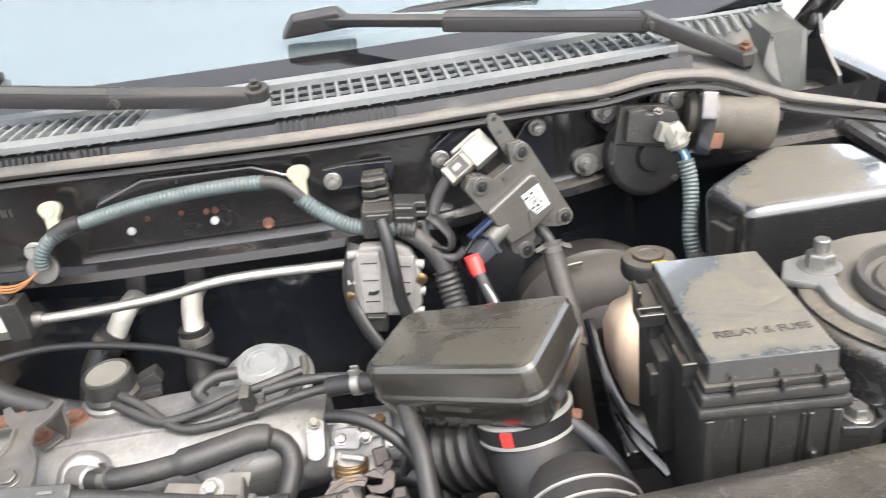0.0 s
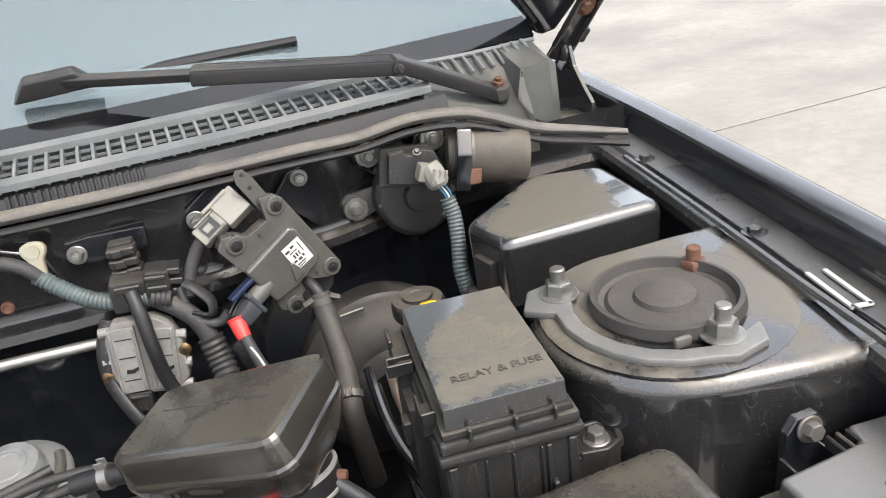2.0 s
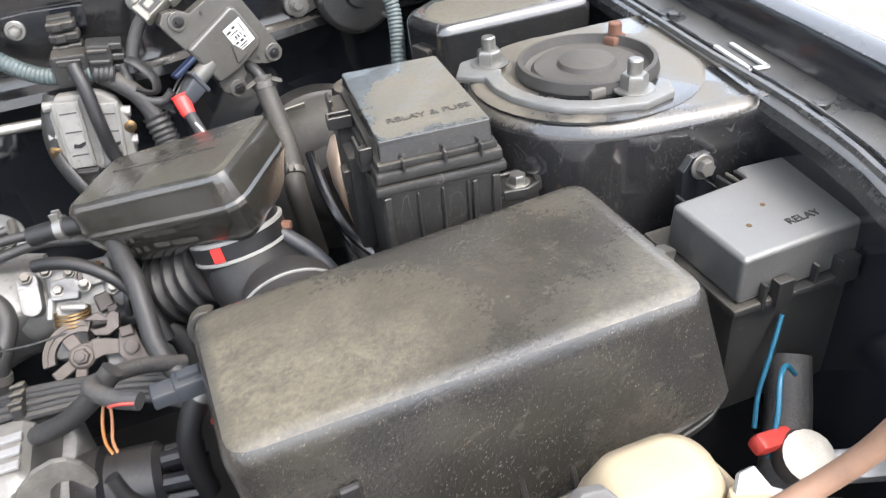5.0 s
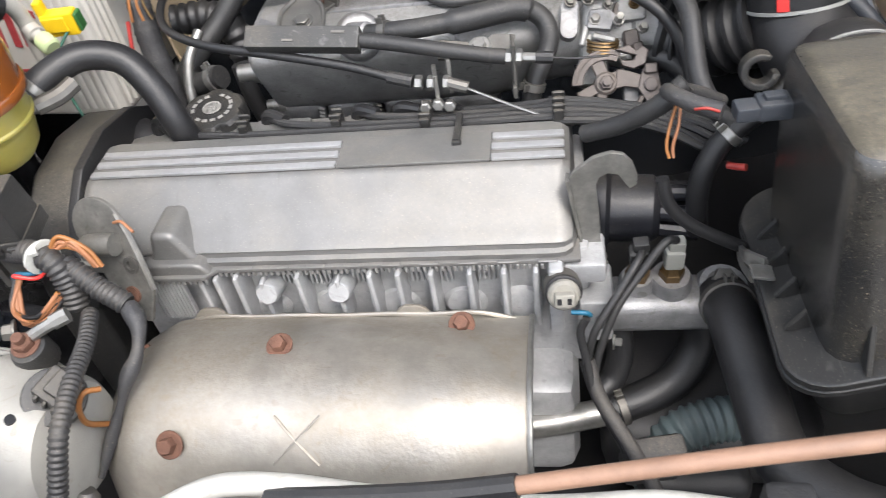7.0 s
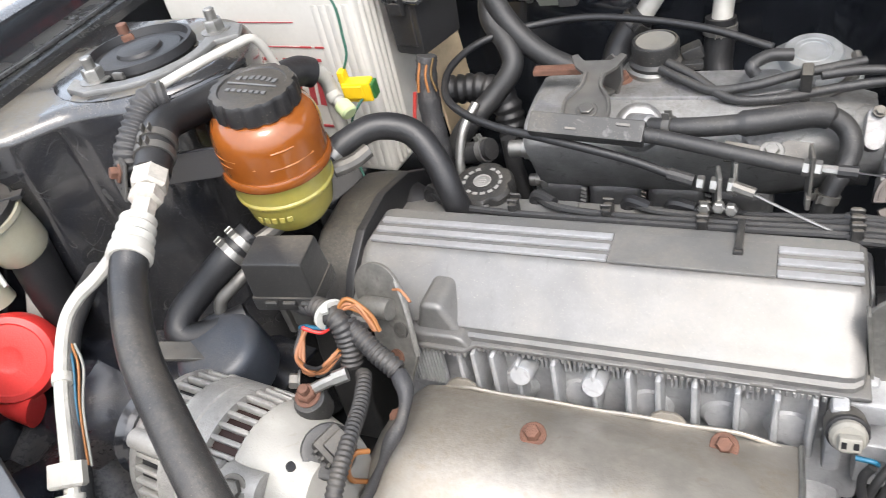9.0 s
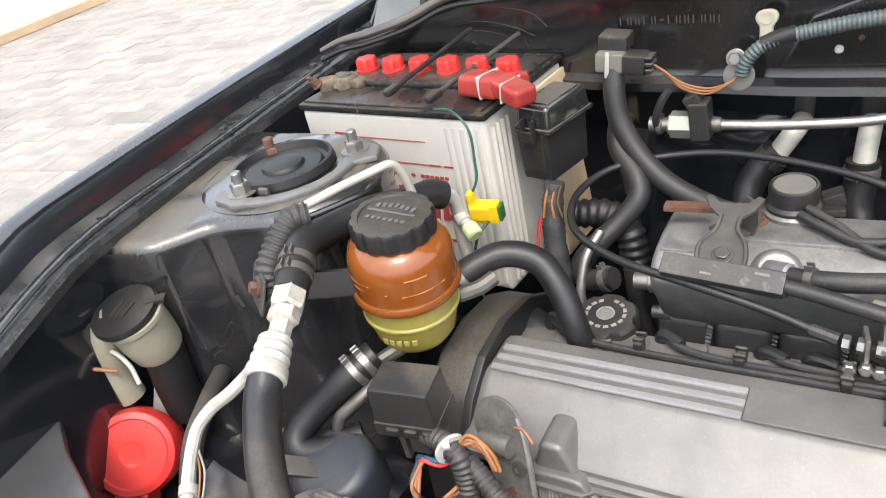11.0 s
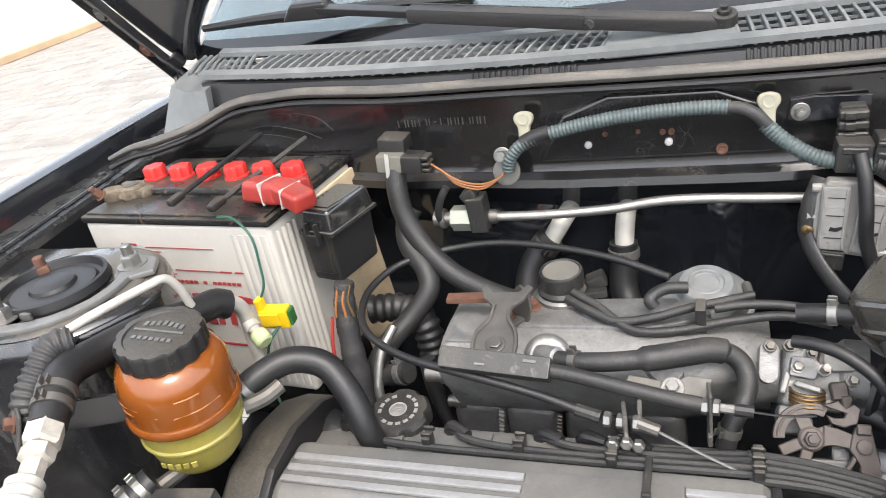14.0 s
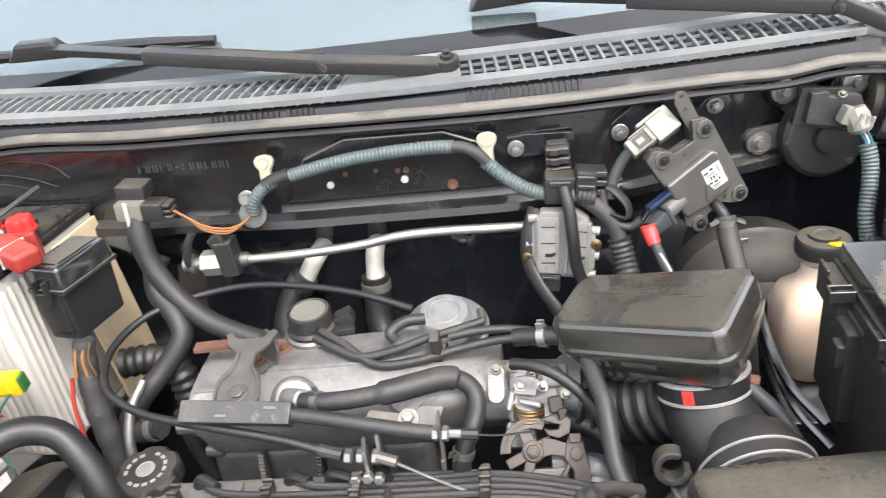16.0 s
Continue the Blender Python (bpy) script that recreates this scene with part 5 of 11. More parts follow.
# ---- left wing: air-conditioning lines, washer neck, horn ----
ac = thing("air_conditioning_line", (-0.44, -0.22, 0.9), "oxidised aluminium hose fitting of the air conditioning", "pipe fitting")
p0, p1, p2 = Vector((-0.463, -0.172, 0.932)), Vector((-0.446, -0.214, 0.918)), Vector((-0.424, -0.272, 0.903))
b = B()
d = (p2 - p0).normalized()
add_lathe(b, basis(p1 - d * 0.013, z=d), [(0.0145, 0), (0.0155, 0.003), (0.0155, 0.018), (0.013, 0.021)], 6)
add_lathe(b, basis(p1 + d * 0.008, z=d) @ pose(0, 0, 0, 0, 0, 30), [(0.011, 0), (0.0135, 0.002), (0.0135, 0.012), (0.0095, 0.014), (0.0095, 0.03)], 6)
part("nut", b, mat("stained_alloy", (0.46, 0.43, 0.38), 0.5, metal=0.2, var=0.3, scale=70, bump=0.3), ac, "hexagonal aluminium nut")
b = B()
add_lathe(b, basis(p2 - d * 0.026, z=d), [(0.010, 0), (0.0145, 0.004), (0.0138, 0.010), (0.0155, 0.013), (0.0138, 0.019), (0.0162, 0.022), (0.0148, 0.028), (0.0170, 0.031), (0.0175, 0.040), (0.015, 0.042)], 24)
part("ferrule", b, WHITE_PIPE, ac, "crimped white ferrule")
hose("rubber_hose", [p2 + d * 0.008, (-0.412, -0.302, 0.888), (-0.376, -0.346, 0.870), (-0.328, -0.384, 0.853), (-0.278, -0.420, 0.833), (-0.22, -0.46, 0.80), (-0.16, -0.51, 0.75)], 0.0145, mat("glossy_hose_rubber", (0.02, 0.02, 0.021), 0.33, dust=0.25, bump=0.2, worn=0.2, worn_color=(0.06, 0.06, 0.06)), "thick black rubber air conditioning hose", segs=16)
b = B()
add_tube(b, [p2 + Vector((-0.010, 0.0, 0.0)), (-0.462, -0.288, 0.878), (-0.484, -0.300, 0.862), (-0.492, -0.318, 0.846), (-0.472, -0.355, 0.828), (-0.442, -0.392, 0.812), (-0.428, -0.410, 0.802), (-0.415, -0.43, 0.785)], 0.0056, 10)
part("thin_pipe", b, WHITE_PIPE, ac, "thin white aluminium pipe")
b = B()
add_lathe(b, basis((-0.431, -0.407, 0.805), z=(0.35, -0.7, -0.6)), [(0.0135, 0), (0.014, 0.016), (0.012, 0.018)], 6)
add_lathe(b, basis((-0.421, -0.423, 0.792), z=(0.35, -0.7, -0.6)), [(0.010, 0), (0.010, 0.03)], 16)
part("union_nut", b, WHITE_PIPE, ac)
b = B()
add_lathe(b, basis((-0.474, -0.351, 0.829), z=(0.5, -0.75, -0.35)), [(0.0078, 0), (0.0078, 0.008)], 14)
part("pipe_ferrule", b, WHITE_PIPE, ac)
hose("rubber_hose", [p1 - d * 0.010, p0, (-0.470, -0.15, 0.935), (-0.468, -0.118, 0.93), (-0.452, -0.07, 0.925), (-0.436, -0.03, 0.914), (-0.428, 0.0, 0.908), (-0.422, 0.012, 0.900)], 0.0155, RUBBER, "black rubber hose with aluminium clips along the tower", ends=(0.07, 0.13), clamp=DULL_STEEL)
hose("corrugated_sleeve", [(-0.492, -0.190, 0.895), (-0.498, -0.178, 0.918), (-0.495, -0.155, 0.938), (-0.49, -0.138, 0.95), (-0.478, -0.125, 0.95)], 0.0145, CONDUIT_DARK, "dark grey corrugated cable sleeve", "cable sleeve", ribs=0.0065)
hose("aluminium_pipe", [(-0.426, 0.006, 0.902), (-0.419, 0.020, 0.896), (-0.417, 0.028, 0.876), (-0.419, 0.03, 0.84), (-0.415, 0.03, 0.79)], 0.0080, WHITE_PIPE, "white aluminium pipe by the battery", "pipe")
port = thing("service_port", (-0.40, 0.03, 0.85), "pale green capped service port on the pipe", "service port")
b = B()
add_lathe(b, basis((-0.417, 0.028, 0.868), z=(0.75, -0.45, -0.45)), [(0.007, 0), (0.0085, 0.004), (0.0085, 0.012), (0.0065, 0.013), (0.0065, 0.02)], 14)
part("stem", b, WHITE_PIPE, port)
b = B()
add_lathe(b, basis((-0.403, 0.020, 0.859), z=(0.75, -0.45, -0.45)), [(0.0085, 0), (0.0094, 0.002), (0.0094, 0.014), (0.007, 0.016)], 20)
part("cap", b, GREEN_CAP, port)
clipb = thing("pipe_bracket", (-0.5, -0.19, 0.9), "grey steel bracket bolted to the tower", "bracket")
b = B()
add_box(b, basis((-0.503, -0.192, 0.908), x=(0.8, -0.6, 0), y=(0.2, 0.3, 0.9)), (0.045, 0.035, 0.003), 0.001)
part("plate", b, DULL_STEEL, clipb)
part("bolt", bolt_bm(basis((-0.500, -0.195, 0.912), z=(-0.5, -0.7, 0.4)), 0.006, 0.006, 0.009), RUST, clipb)
stud = thing("bolt", (-0.616, -0.15, 0.87), "dull flanged bolt in the tower wall", "bolt")
part("head", bolt_bm(basis((-0.612, -0.144, 0.868), z=(-0.1, -1, 0.3)), 0.009, 0.006, 0.014), DULL_STEEL, stud)

wash = thing("washer_filler", (-0.64, -0.23, 0.80), "cream washer filler neck with black hinged cap", "filler neck")
b = B()
add_lathe(b, basis((-0.6405, -0.2275, 0.838), z=(0.05, -0.25, 1)), [(0.022, -0.004), (0.0265, 0.002), (0.0285, 0.020), (0.0295, 0.046), (0.0315, 0.048), (0.0315, 0.053)], 28)
add_tube(b, [(-0.658, -0.245, 0.885), (-0.676, -0.258, 0.865), (-0.68, -0.262, 0.83), (-0.675, -0.26, 0.79)], 0.016, 12)
part("neck", b, CREAM, wash)
b = B()
add_lathe(b, basis((-0.643, -0.2415, 0.8895), z=(0.05, -0.25, 1)), [(0.0335, 0), (0.034, 0.003), (0.033, 0.007), (0.012, 0.008)], 32)
add_box(b, pose(-0.617, -0.222, 0.898, 0, 0, 35), (0.02, 0.012, 0.005), 0.001)
for k in (-1, 0, 1):
    add_box(b, basis((-0.643 + 0.008 * k, -0.244, 0.898), x=(1, 0, 0), y=(0, 1, 0.25)), (0.004, 0.02, 0.0016), 0.0004, 1)
part("cap", b, BLACK_SMOOTH, wash, "black cap with moulded mark")
b = B()
add_tube(b, [(-0.638, -0.226, 0.842), (-0.639, -0.227, 0.82), (-0.641, -0.228, 0.79), (-0.642, -0.228, 0.75)], 0.0215, 14)
part("rubber_boot", b, RUBBER, wash)

horn = thing("horn", (-0.655, -0.28, 0.74), "bright red snail horn on a dark bracket", "horn")
hm = basis((-0.650, -0.296, 0.752), z=(0.55, -0.62, 0.55)) @ Matrix.Scale(1.2, 4)
b = B()
add_lathe(b, hm, [(0.024, -0.034), (0.034, -0.030), (0.0355, -0.026), (0.0355, -0.012), (0.0375, -0.010), (0.0380, 0.002), (0.035, 0.009), (0.030, 0.011), (0.0285, 0.0095), (0.012, 0.0095), (0.010, 0.0085), (0.004, 0.0085)], 48)
part("disc", b, RED, horn)
b = B()
flare = [hm @ Vector(v) for v in ((-0.012, 0.030, -0.020), (-0.028, 0.012, -0.018), (-0.031, -0.010, -0.016), (-0.020, -0.030, -0.013), (0.000, -0.040, -0.010), (0.020, -0.043, -0.006))]
add_tube(b, flare, lambda t: 0.008 + 0.013 * t * t, 18, 6, flat=0.8)
part("flare", b, RED, horn)
b = B()
add_box(b, hm @ pose(0.01, 0.045, -0.02, 0, 0, 10), (0.02, 0.06, 0.003), 0.001)
part("bracket", b, DULL_STEEL, horn)
hose("wire", [(-0.70, -0.29, 0.84), (-0.685, -0.275, 0.862), (-0.665, -0.262, 0.855), (-0.645, -0.262, 0.842), (-0.632, -0.268, 0.825)], 0.0025, WIRE_WHITE, "grey wire looping behind the horn", "wire", segs=6)
hose("wire", [(-0.70, -0.30, 0.83), (-0.68, -0.29, 0.85), (-0.655, -0.27, 0.838)], 0.002, WIRE_BROWN, "brown wire behind the horn", "wire", segs=6)


# ---- engine ----
head_cover = thing("valve_cover", (-0.11, -0.1, 0.735), "silver painted valve cover with ribbed top stripes", "valve cover")
X0, X1 = -0.338, 0.098
prof = [(-0.1725, 0.7345), (-0.1728, 0.7385), (-0.1685, 0.7402), (-0.1675, 0.7442), (-0.1690, 0.7462), (-0.1660, 0.7492), (-0.1600, 0.7522), (-0.1500, 0.7585), (-0.118, 0.7825), (-0.110, 0.7855), (-0.062, 0.7865), (-0.056, 0.784), (-0.050, 0.768), (-0.044, 0.7655), (-0.006, 0.7655), (0.002, 0.762), (0.005, 0.73), (-0.1725, 0.73)]


def cover_ring(x, inset):
    cy, cz = -0.08, 0.74
    return [(x, cy + (y - cy) * (1 - inset * 0.5), max(0.73, cz + (z - cz) * (1 - inset))) for y, z in prof]


b = B()
add_loft(b, [cover_ring(X0 - 0.002, 0.5), cover_ring(X0 + 0.002, 0.14), cover_ring(X0 + 0.008, 0.03), cover_ring(X0 + 0.016, 0.0), cover_ring(-0.2, 0), cover_ring(-0.1, 0), cover_ring(X1 - 0.016, 0.0), cover_ring(X1 - 0.008, 0.03), cover_ring(X1 - 0.002, 0.14), cover_ring(X1 + 0.002, 0.5)])
part("shell", b, SILVER, head_cover, sharp=0.5)
for x0, x1 in ((X0 + 0.012, -0.1), (0.032, X1 - 0.006)):
    for k in range(3):
        b = B()
        add_box(b, pose((x0 + x1) / 2, -0.108 + 0.0145 * k, 0.7875), (x1 - x0, 0.0075, 0.0036), 0.0012, 2)
        part("stripe", b, STRIPE, head_cover, "raised bright stripe")
b = B()
add_box(b, pose((-0.1 + 0.032) / 2, -0.092, 0.787), (0.131, 0.04, 0.003), 0.001)
part("name_plate", b, SILVER, head_cover, "flat plate between the stripes")
b = B()
add_prism(b, basis((-0.243, -0.166, 0.738), x=(1, 0, 0), y=(0, 0, 1)), [(-0.026, -0.006), (0.03, -0.006), (0.02, 0.012), (0.010, 0.034), (-0.010, 0.034), (-0.016, 0.012)], -0.035, 0.008, 0.006, 3)
part("bump", b, SILVER, head_cover)
b = B()
add_prism(b, pose(0, 0, 0), [(X0 + 0.018, -0.13), (X0 + 0.018, -0.172), (-0.281, -0.176), (-0.275, -0.186), (-0.214, -0.186), (-0.205, -0.177), (X1 + 0.004, -0.175), (X1 + 0.004, -0.13)], 0.7290, 0.7335, 0.0014, 2)
for k in range(9):
    x = -0.18 + 0.032 * k
    add_box(b, pose(x, -0.1755, 0.7338), (0.016, 0.004, 0.0016), 0.0006, 1)
part("gasket_edge", b, SILVER, head_cover, "wavy edge of the cover gasket")
b = B()
add_prism(b, basis((-0.243, -0.170, 0.7345), x=(1, 0, 0), y=(0, 0, 1)), [(-0.036, -0.004), (0.036, -0.004), (0.030, 0.006), (0.024, 0.010), (-0.024, 0.010), (-0.030, 0.006)], -0.012, 0.012, 0.004, 3)
part("flange", b, SILVER, head_cover)
# vertical serrated rim under the flange
tooth_bm = B()
add_box(tooth_bm, pose(0, 0, 0), (0.0030, 0.005, 0.0062), 0.0008, 1)
tooth = finish(tooth_bm, "tooth", CAST)
for i in range(72):
    ob = new("rim_tooth", tooth)
    ob.parent = head_cover
    ob.matrix_basis = root_pose(head_cover).inverted() @ pose(-0.275 + 0.0051 * i, -0.1728 - (0.009 if i < 13 else 0), 0.7260)
# valley pads and spark plug covers
for k, x in enumerate((-0.295, -0.205, -0.115, -0.025)):
    b = B()
    add_box(b, pose(x + 0.03, -0.024, 0.768), (0.055, 0.034, 0.006), 0.003, 2)
    part("plug_pad", b, SILVER, head_cover)

HEAD = mat("pale_cast_head", (0.40, 0.405, 0.41), 0.42, metal=0.3, var=0.2, scale=40, bump=0.35, fine=600, dust=0.25, worn=0.3, worn_color=(0.16, 0.155, 0.145))
head = thing("cylinder_head", (-0.1, -0.1, 0.6), "ribbed cast aluminium cylinder head below the valve cover", "cylinder head")
b = B()
add_box(b, pose(-0.10, -0.078, 0.655), (0.42, 0.160, 0.15), 0.006)
add_box(b, pose(-0.10, -0.08, 0.53), (0.40, 0.26, 0.14), 0.02)
part("block", b, HEAD, head)
for i, x in enumerate((-0.222, -0.208, -0.19, -0.168, -0.135, -0.101, -0.072, -0.048, -0.02, 0.012, 0.04, 0.066)):
    b = B()
    tall = 0.062 if i not in (3, 5) else 0.05
    add_box(b, pose(x, -0.168, 0.693), (0.0062, 0.028, tall + 0.004), 0.0026, 2, taper=(0.8, 1.0))
    part("fin", b, HEAD, head)
for x in (-0.165, -0.101):
    b = B()
    add_lathe(b, basis((x, -0.166, 0.7025), z=(0, -1, 0.35)), [(0.0105, -0.01), (0.0105, 0.016), (0.009, 0.0185)], 20)
    part("boss", b, HEAD, head, "round cast boss")
for i in range(11):
    b = B()
    add_box(b, pose(-0.232 + 0.0032 * (i - 13), -0.176, 0.697), (0.0016, 0.006, 0.045), 0.0005, 1)
    part("side_rib", b, HEAD, head)
for x0, n in ((-0.155, 12), (-0.092, 4), (-0.04, 9), (0.018, 4)):
    for i in range(n):
        b = B()
        add_box(b, pose(x0 + 0.0042 * i, -0.160, 0.708), (0.0022, 0.006, 0.018), 0.0006, 1)
        part("tooth_rib", b, HEAD, head)
for k, x in enumerate((-0.178, -0.118, -0.058, 0.002, 0.052)):
    b = B()
    add_lathe(b, basis((x, -0.150, 0.668), z=(0, -1, 0.2)), [(0.021, -0.01), (0.020, 0.008), (0.015, 0.014), (0.006, 0.016)], 20)
    part("port_boss", b, HEAD, head, "rounded cast boss between the fins")
b = B()
add_box(b, pose(0.082, -0.17, 0.695), (0.012, 0.035, 0.075), 0.003)
add_box(b, pose(0.105, -0.155, 0.715), (0.035, 0.04, 0.022), 0.004)
add_box(b, pose(0.115, -0.15, 0.655), (0.03, 0.05, 0.05), 0.004)
part("end_flange", b, HEAD, head)
part("bolt", bolt_bm(basis((0.131, -0.165, 0.62), z=(1, -0.2, 0)), 0.006, 0.006, 0.009), STEEL, head)

# exhaust heat shield
shield = thing("heat_shield", (-0.1, -0.28, 0.62), "bare steel exhaust heat shield with rusty bolts", "heat shield")


def shield_ring(x, left, right):
    q = [(-0.188, 0.684), (-0.205, 0.695), (-0.228, 0.709), (-0.250, 0.7185), (-0.275, 0.7235), (-0.303, 0.7215), (-0.326, 0.709), (-0.343, 0.686), (-0.354, 0.65), (-0.36, 0.60)]
    return [(x, y + 0.010 * left + (0.018 * right if i > 4 else 0.004 * right), z - 0.016 * left - 0.020 * right * (0.4 + 0.6 * math.sin(math.pi * min(1.0, i / 7)))) for i, (y, z) in enumerate(q)]


rows_o = []
for i in range(41):
    x = -0.264 + 0.324 * i / 40
    left = max(0.0, 1 - (x + 0.264) / 0.035) ** 2
    right = max(0.0, (x + 0.012) / 0.072) ** 1.6
    ring = shield_ring(x, left, right)
    rows_o.append(ring + [(px_, py_ + 0.002, pz_ - 0.003) for px_, py_, pz_ in ring[::-1]])
b = B()
add_loft(b, rows_o)
part("sheet", b, SHIELD, shield, sharp=0.9)
b = B()
add_tube(b, [(px_ + 0.001, py_, pz_ + 0.0005) for px_, py_, pz_ in shield_ring(0.060, 0.0, 1.0)], 0.0024, 8, 4)
part("rolled_edge", b, STEEL, shield)
b = B()
add_tube(b, [(-0.262 + 0.32 * k / 8, -0.1885, 0.6855 - (0.012 if k in (0, 8) else 0) + 0.0012 * (k % 2)) for k in range(9)], 0.0022, 8, 4)
part("folded_edge", b, SHIELD, shield)
for x0, y0, z0, x1, y1, z1 in ((-0.122, -0.338, 0.695, -0.088, -0.312, 0.7185), (-0.088, -0.338, 0.695, -0.122, -0.312, 0.7185)):
    b = B()
    add_tube(b, [(x0, y0, z0), ((x0 + x1) / 2, (y0 + y1) / 2 - 0.0015, (z0 + z1) / 2 + 0.0015), (x1, y1, z1)], 0.0011, 6, 4, flat=0.6)
    part("pressed_rib", b, SHIELD, shield)
for x, y, z, nrm in ((-0.133, -0.249, 0.7200, (0, -0.25, 1)), (0.006, -0.214, 0.7015, (0.05, -0.45, 1)), (-0.200, -0.330, 0.7075, (-0.05, -0.75, 0.7)), (-0.256, -0.246, 0.7035, (-0.3, -0.3, 1))):
    part("bolt", bolt_bm(basis((x, y, z), z=nrm), 0.0066, 0.0065, 0.0108, 0, 10), RUST, shield, "rusty flanged bolt")
for x in (-0.222, -0.04):
    b = B()
    add_prism(b, basis((x, -0.186, 0.686), x=(1, 0, 0), y=(0, 0.25, 1)), [(-0.018, -0.004), (0.018, -0.004), (0.012, 0.004), (0.006, 0.0075), (-0.006, 0.0075), (-0.012, 0.004)], -0.002, 0.002, 0.001)
    part("tab", b, SHIELD, shield)
b = B()
add_lathe(b, basis((0.052, -0.235, 0.650), z=(1, -0.1, -0.1)), [(0.018, -0.02), (0.022, 0.0), (0.02, 0.006), (0.008, 0.008)], 18)
part("stay_washer", b, RUST, shield, "rusty manifold lug under the shield")

# oil filler cap
oil = thing("oil_filler_cap", (-0.252, 0.008, 0.76), "black fluted oil filler cap with white printed ring", "oil cap")
om = basis((-0.252, 0.008, 0.7575), z=(0, -0.12, 1))
b = B()
add_lathe(b, om, [(0.028, 0), (0.0325, 0.002), (0.033, 0.005), (0.033, 0.017), (0.030, 0.021), (0.022, 0.022), (0.006, 0.0215)], 72, lambda a, k: 1.0 - (0.10 * (max(0.0, math.cos(6 * a)) ** 3) if 1 <= k <= 4 else 0))
oc = part("cap", b, BLACK_PLASTIC, oil)
b = B()
add_lathe(b, om @ pose(0, 0, -0.045), [(0.026, 0), (0.024, 0.03), (0.024, 0.046)], 20)
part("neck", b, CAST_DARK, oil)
for r, w in ((0.0195, 0.0022), (0.0095, 0.0012)):
    b = B()
    n = 15 if r > 0.015 else 1
    if n == 1:
        add_lathe(b, om @ pose(0, 0, 0.0222), [(r, 0), (r, 0.0006), (r - w, 0.0006), (r - w, 0)], 28)
    else:
        for k in range(n):
            if k in (4, 9):
                continue
            c_ = B()
            add_box(c_, om @ pose(0, 0, 0.0223, 0, 0, 24 * k) @ pose(r, 0, 0), (w * 1.6, 0.0052, 0.0007), 0)
            part("printed_bar", c_, WHITE_PRINT, oc)
        b.free()
        continue
    part("printed_ring", b, WHITE_PRINT, oc, "white printed ring of worn lettering")
b = B()
for k in (-1, 0, 1):
    add_box(b, om @ pose(0, 0.003 * k, 0.0223), (0.009 - 0.003 * abs(k), 0.0014, 0.0007), 0)
part("printed_mark", b, WHITE_PRINT, oc)

# timing cover at the belt end
tc = thing("timing_cover", (-0.36, -0.08, 0.6), "black plastic timing belt cover at the engine's end", "timing cover")
b = B()
add_prism(b, basis((-0.352, 0, 0), x=(0, 1, 0), y=(0, 0, 1)), [(-0.175, 0.68), (-0.165, 0.735), (-0.14, 0.768), (-0.105, 0.790), (-0.055, 0.796), (0.0, 0.786), (0.045, 0.76), (0.06, 0.70), (0.06, 0.55), (-0.175, 0.55)], -0.034, 0.012, 0.006, 3)
part("outer_shell", b, BLACK_PLASTIC, tc)
b = B()
add_prism(b, basis((-0.338, 0, 0), x=(0, 1, 0), y=(0, 0, 1)), [(-0.178, 0.69), (-0.168, 0.738), (-0.142, 0.772), (-0.106, 0.795), (-0.055, 0.801), (0.0, 0.790), (0.048, 0.762), (0.062, 0.72)], -0.004, 0.006, 0.002)
part("rim", b, RUBBER, tc)

# spark plug leads
for k, (dy, x0, sag, xe) in enumerate(((0.0, -0.305, 0.0, 0.19), (0.010, -0.19, 0.004, 0.20), (0.020, -0.10, 0.009, 0.21), (0.030, -0.06, 0.014, 0.215), (-0.008, -0.02, -0.002, 0.185))):
    lead = thing("spark_plug_lead", (x0, -0.02, 0.775), "grey rubber spark plug lead along the valve cover", "plug lead", group="spark plug leads")
    b = B()
    y0 = -0.035 + dy * 0.4
    pts = [(x0, -0.012, 0.776), (x0 + 0.03, y0, 0.779), (x0 + 0.09, y0 - 0.006 + dy * 0.1, 0.7765 + sag * 0.3), ((x0 + 0.1 + 0.08) / 2 + 0.02, -0.046 + dy * 0.55, 0.779 + sag * 0.5), (0.085, -0.050 + dy * 0.6, 0.784 + sag * 0.4), (0.135, -0.052 + dy * 0.55, 0.781 + sag * 0.3), (xe - 0.01, -0.060 + dy * 0.4, 0.774), (xe + 0.03, -0.075 + dy * 0.4, 0.758)]
    add_tube(b, pts, 0.0037, 8, 8)
    part("cable", b, HOSE, lead)
    b = B()
    add_tube(b, [(x0, -0.010, 0.762), (x0, -0.011, 0.774), (x0 + 0.006, -0.014, 0.779), (x0 + 0.022, -0.026 + dy * 0.2, 0.7795)], lambda t: 0.0085 - 0.0035 * t, 10, 4)
    part("boot", b, RUBBER, lead)
for x, y, z, w in ((0.088, -0.041, 0.788, 0.034), (-0.115, -0.032, 0.780, 0.02), (-0.205, -0.036, 0.780, 0.014), (-0.03, -0.036, 0.782, 0.03)):
    c = thing("cable_clip", (x, y, z), "black plastic comb clip round the plug leads", "cable clip", group="plug lead clips")
    b = B()
    add_box(b, pose(x, y, z), (0.009, w, 0.014), 0.002)
    for k in range(max(2, int(w / 0.01))):
        add_box(b, pose(x, y - w / 2 + 0.005 + 0.01 * k, z + 0.008), (0.011, 0.003, 0.006), 0.001, 1)
    part("comb", b, BLACK_PLASTIC, c)
cl = thing("cable_clip", (0.002, -0.085, 0.788), "small black clip hooked over the valve cover edge", "cable clip", group="plug lead clips")
b = B()
add_box(b, pose(0.002, -0.068, 0.791), (0.006, 0.04, 0.005), 0.001)
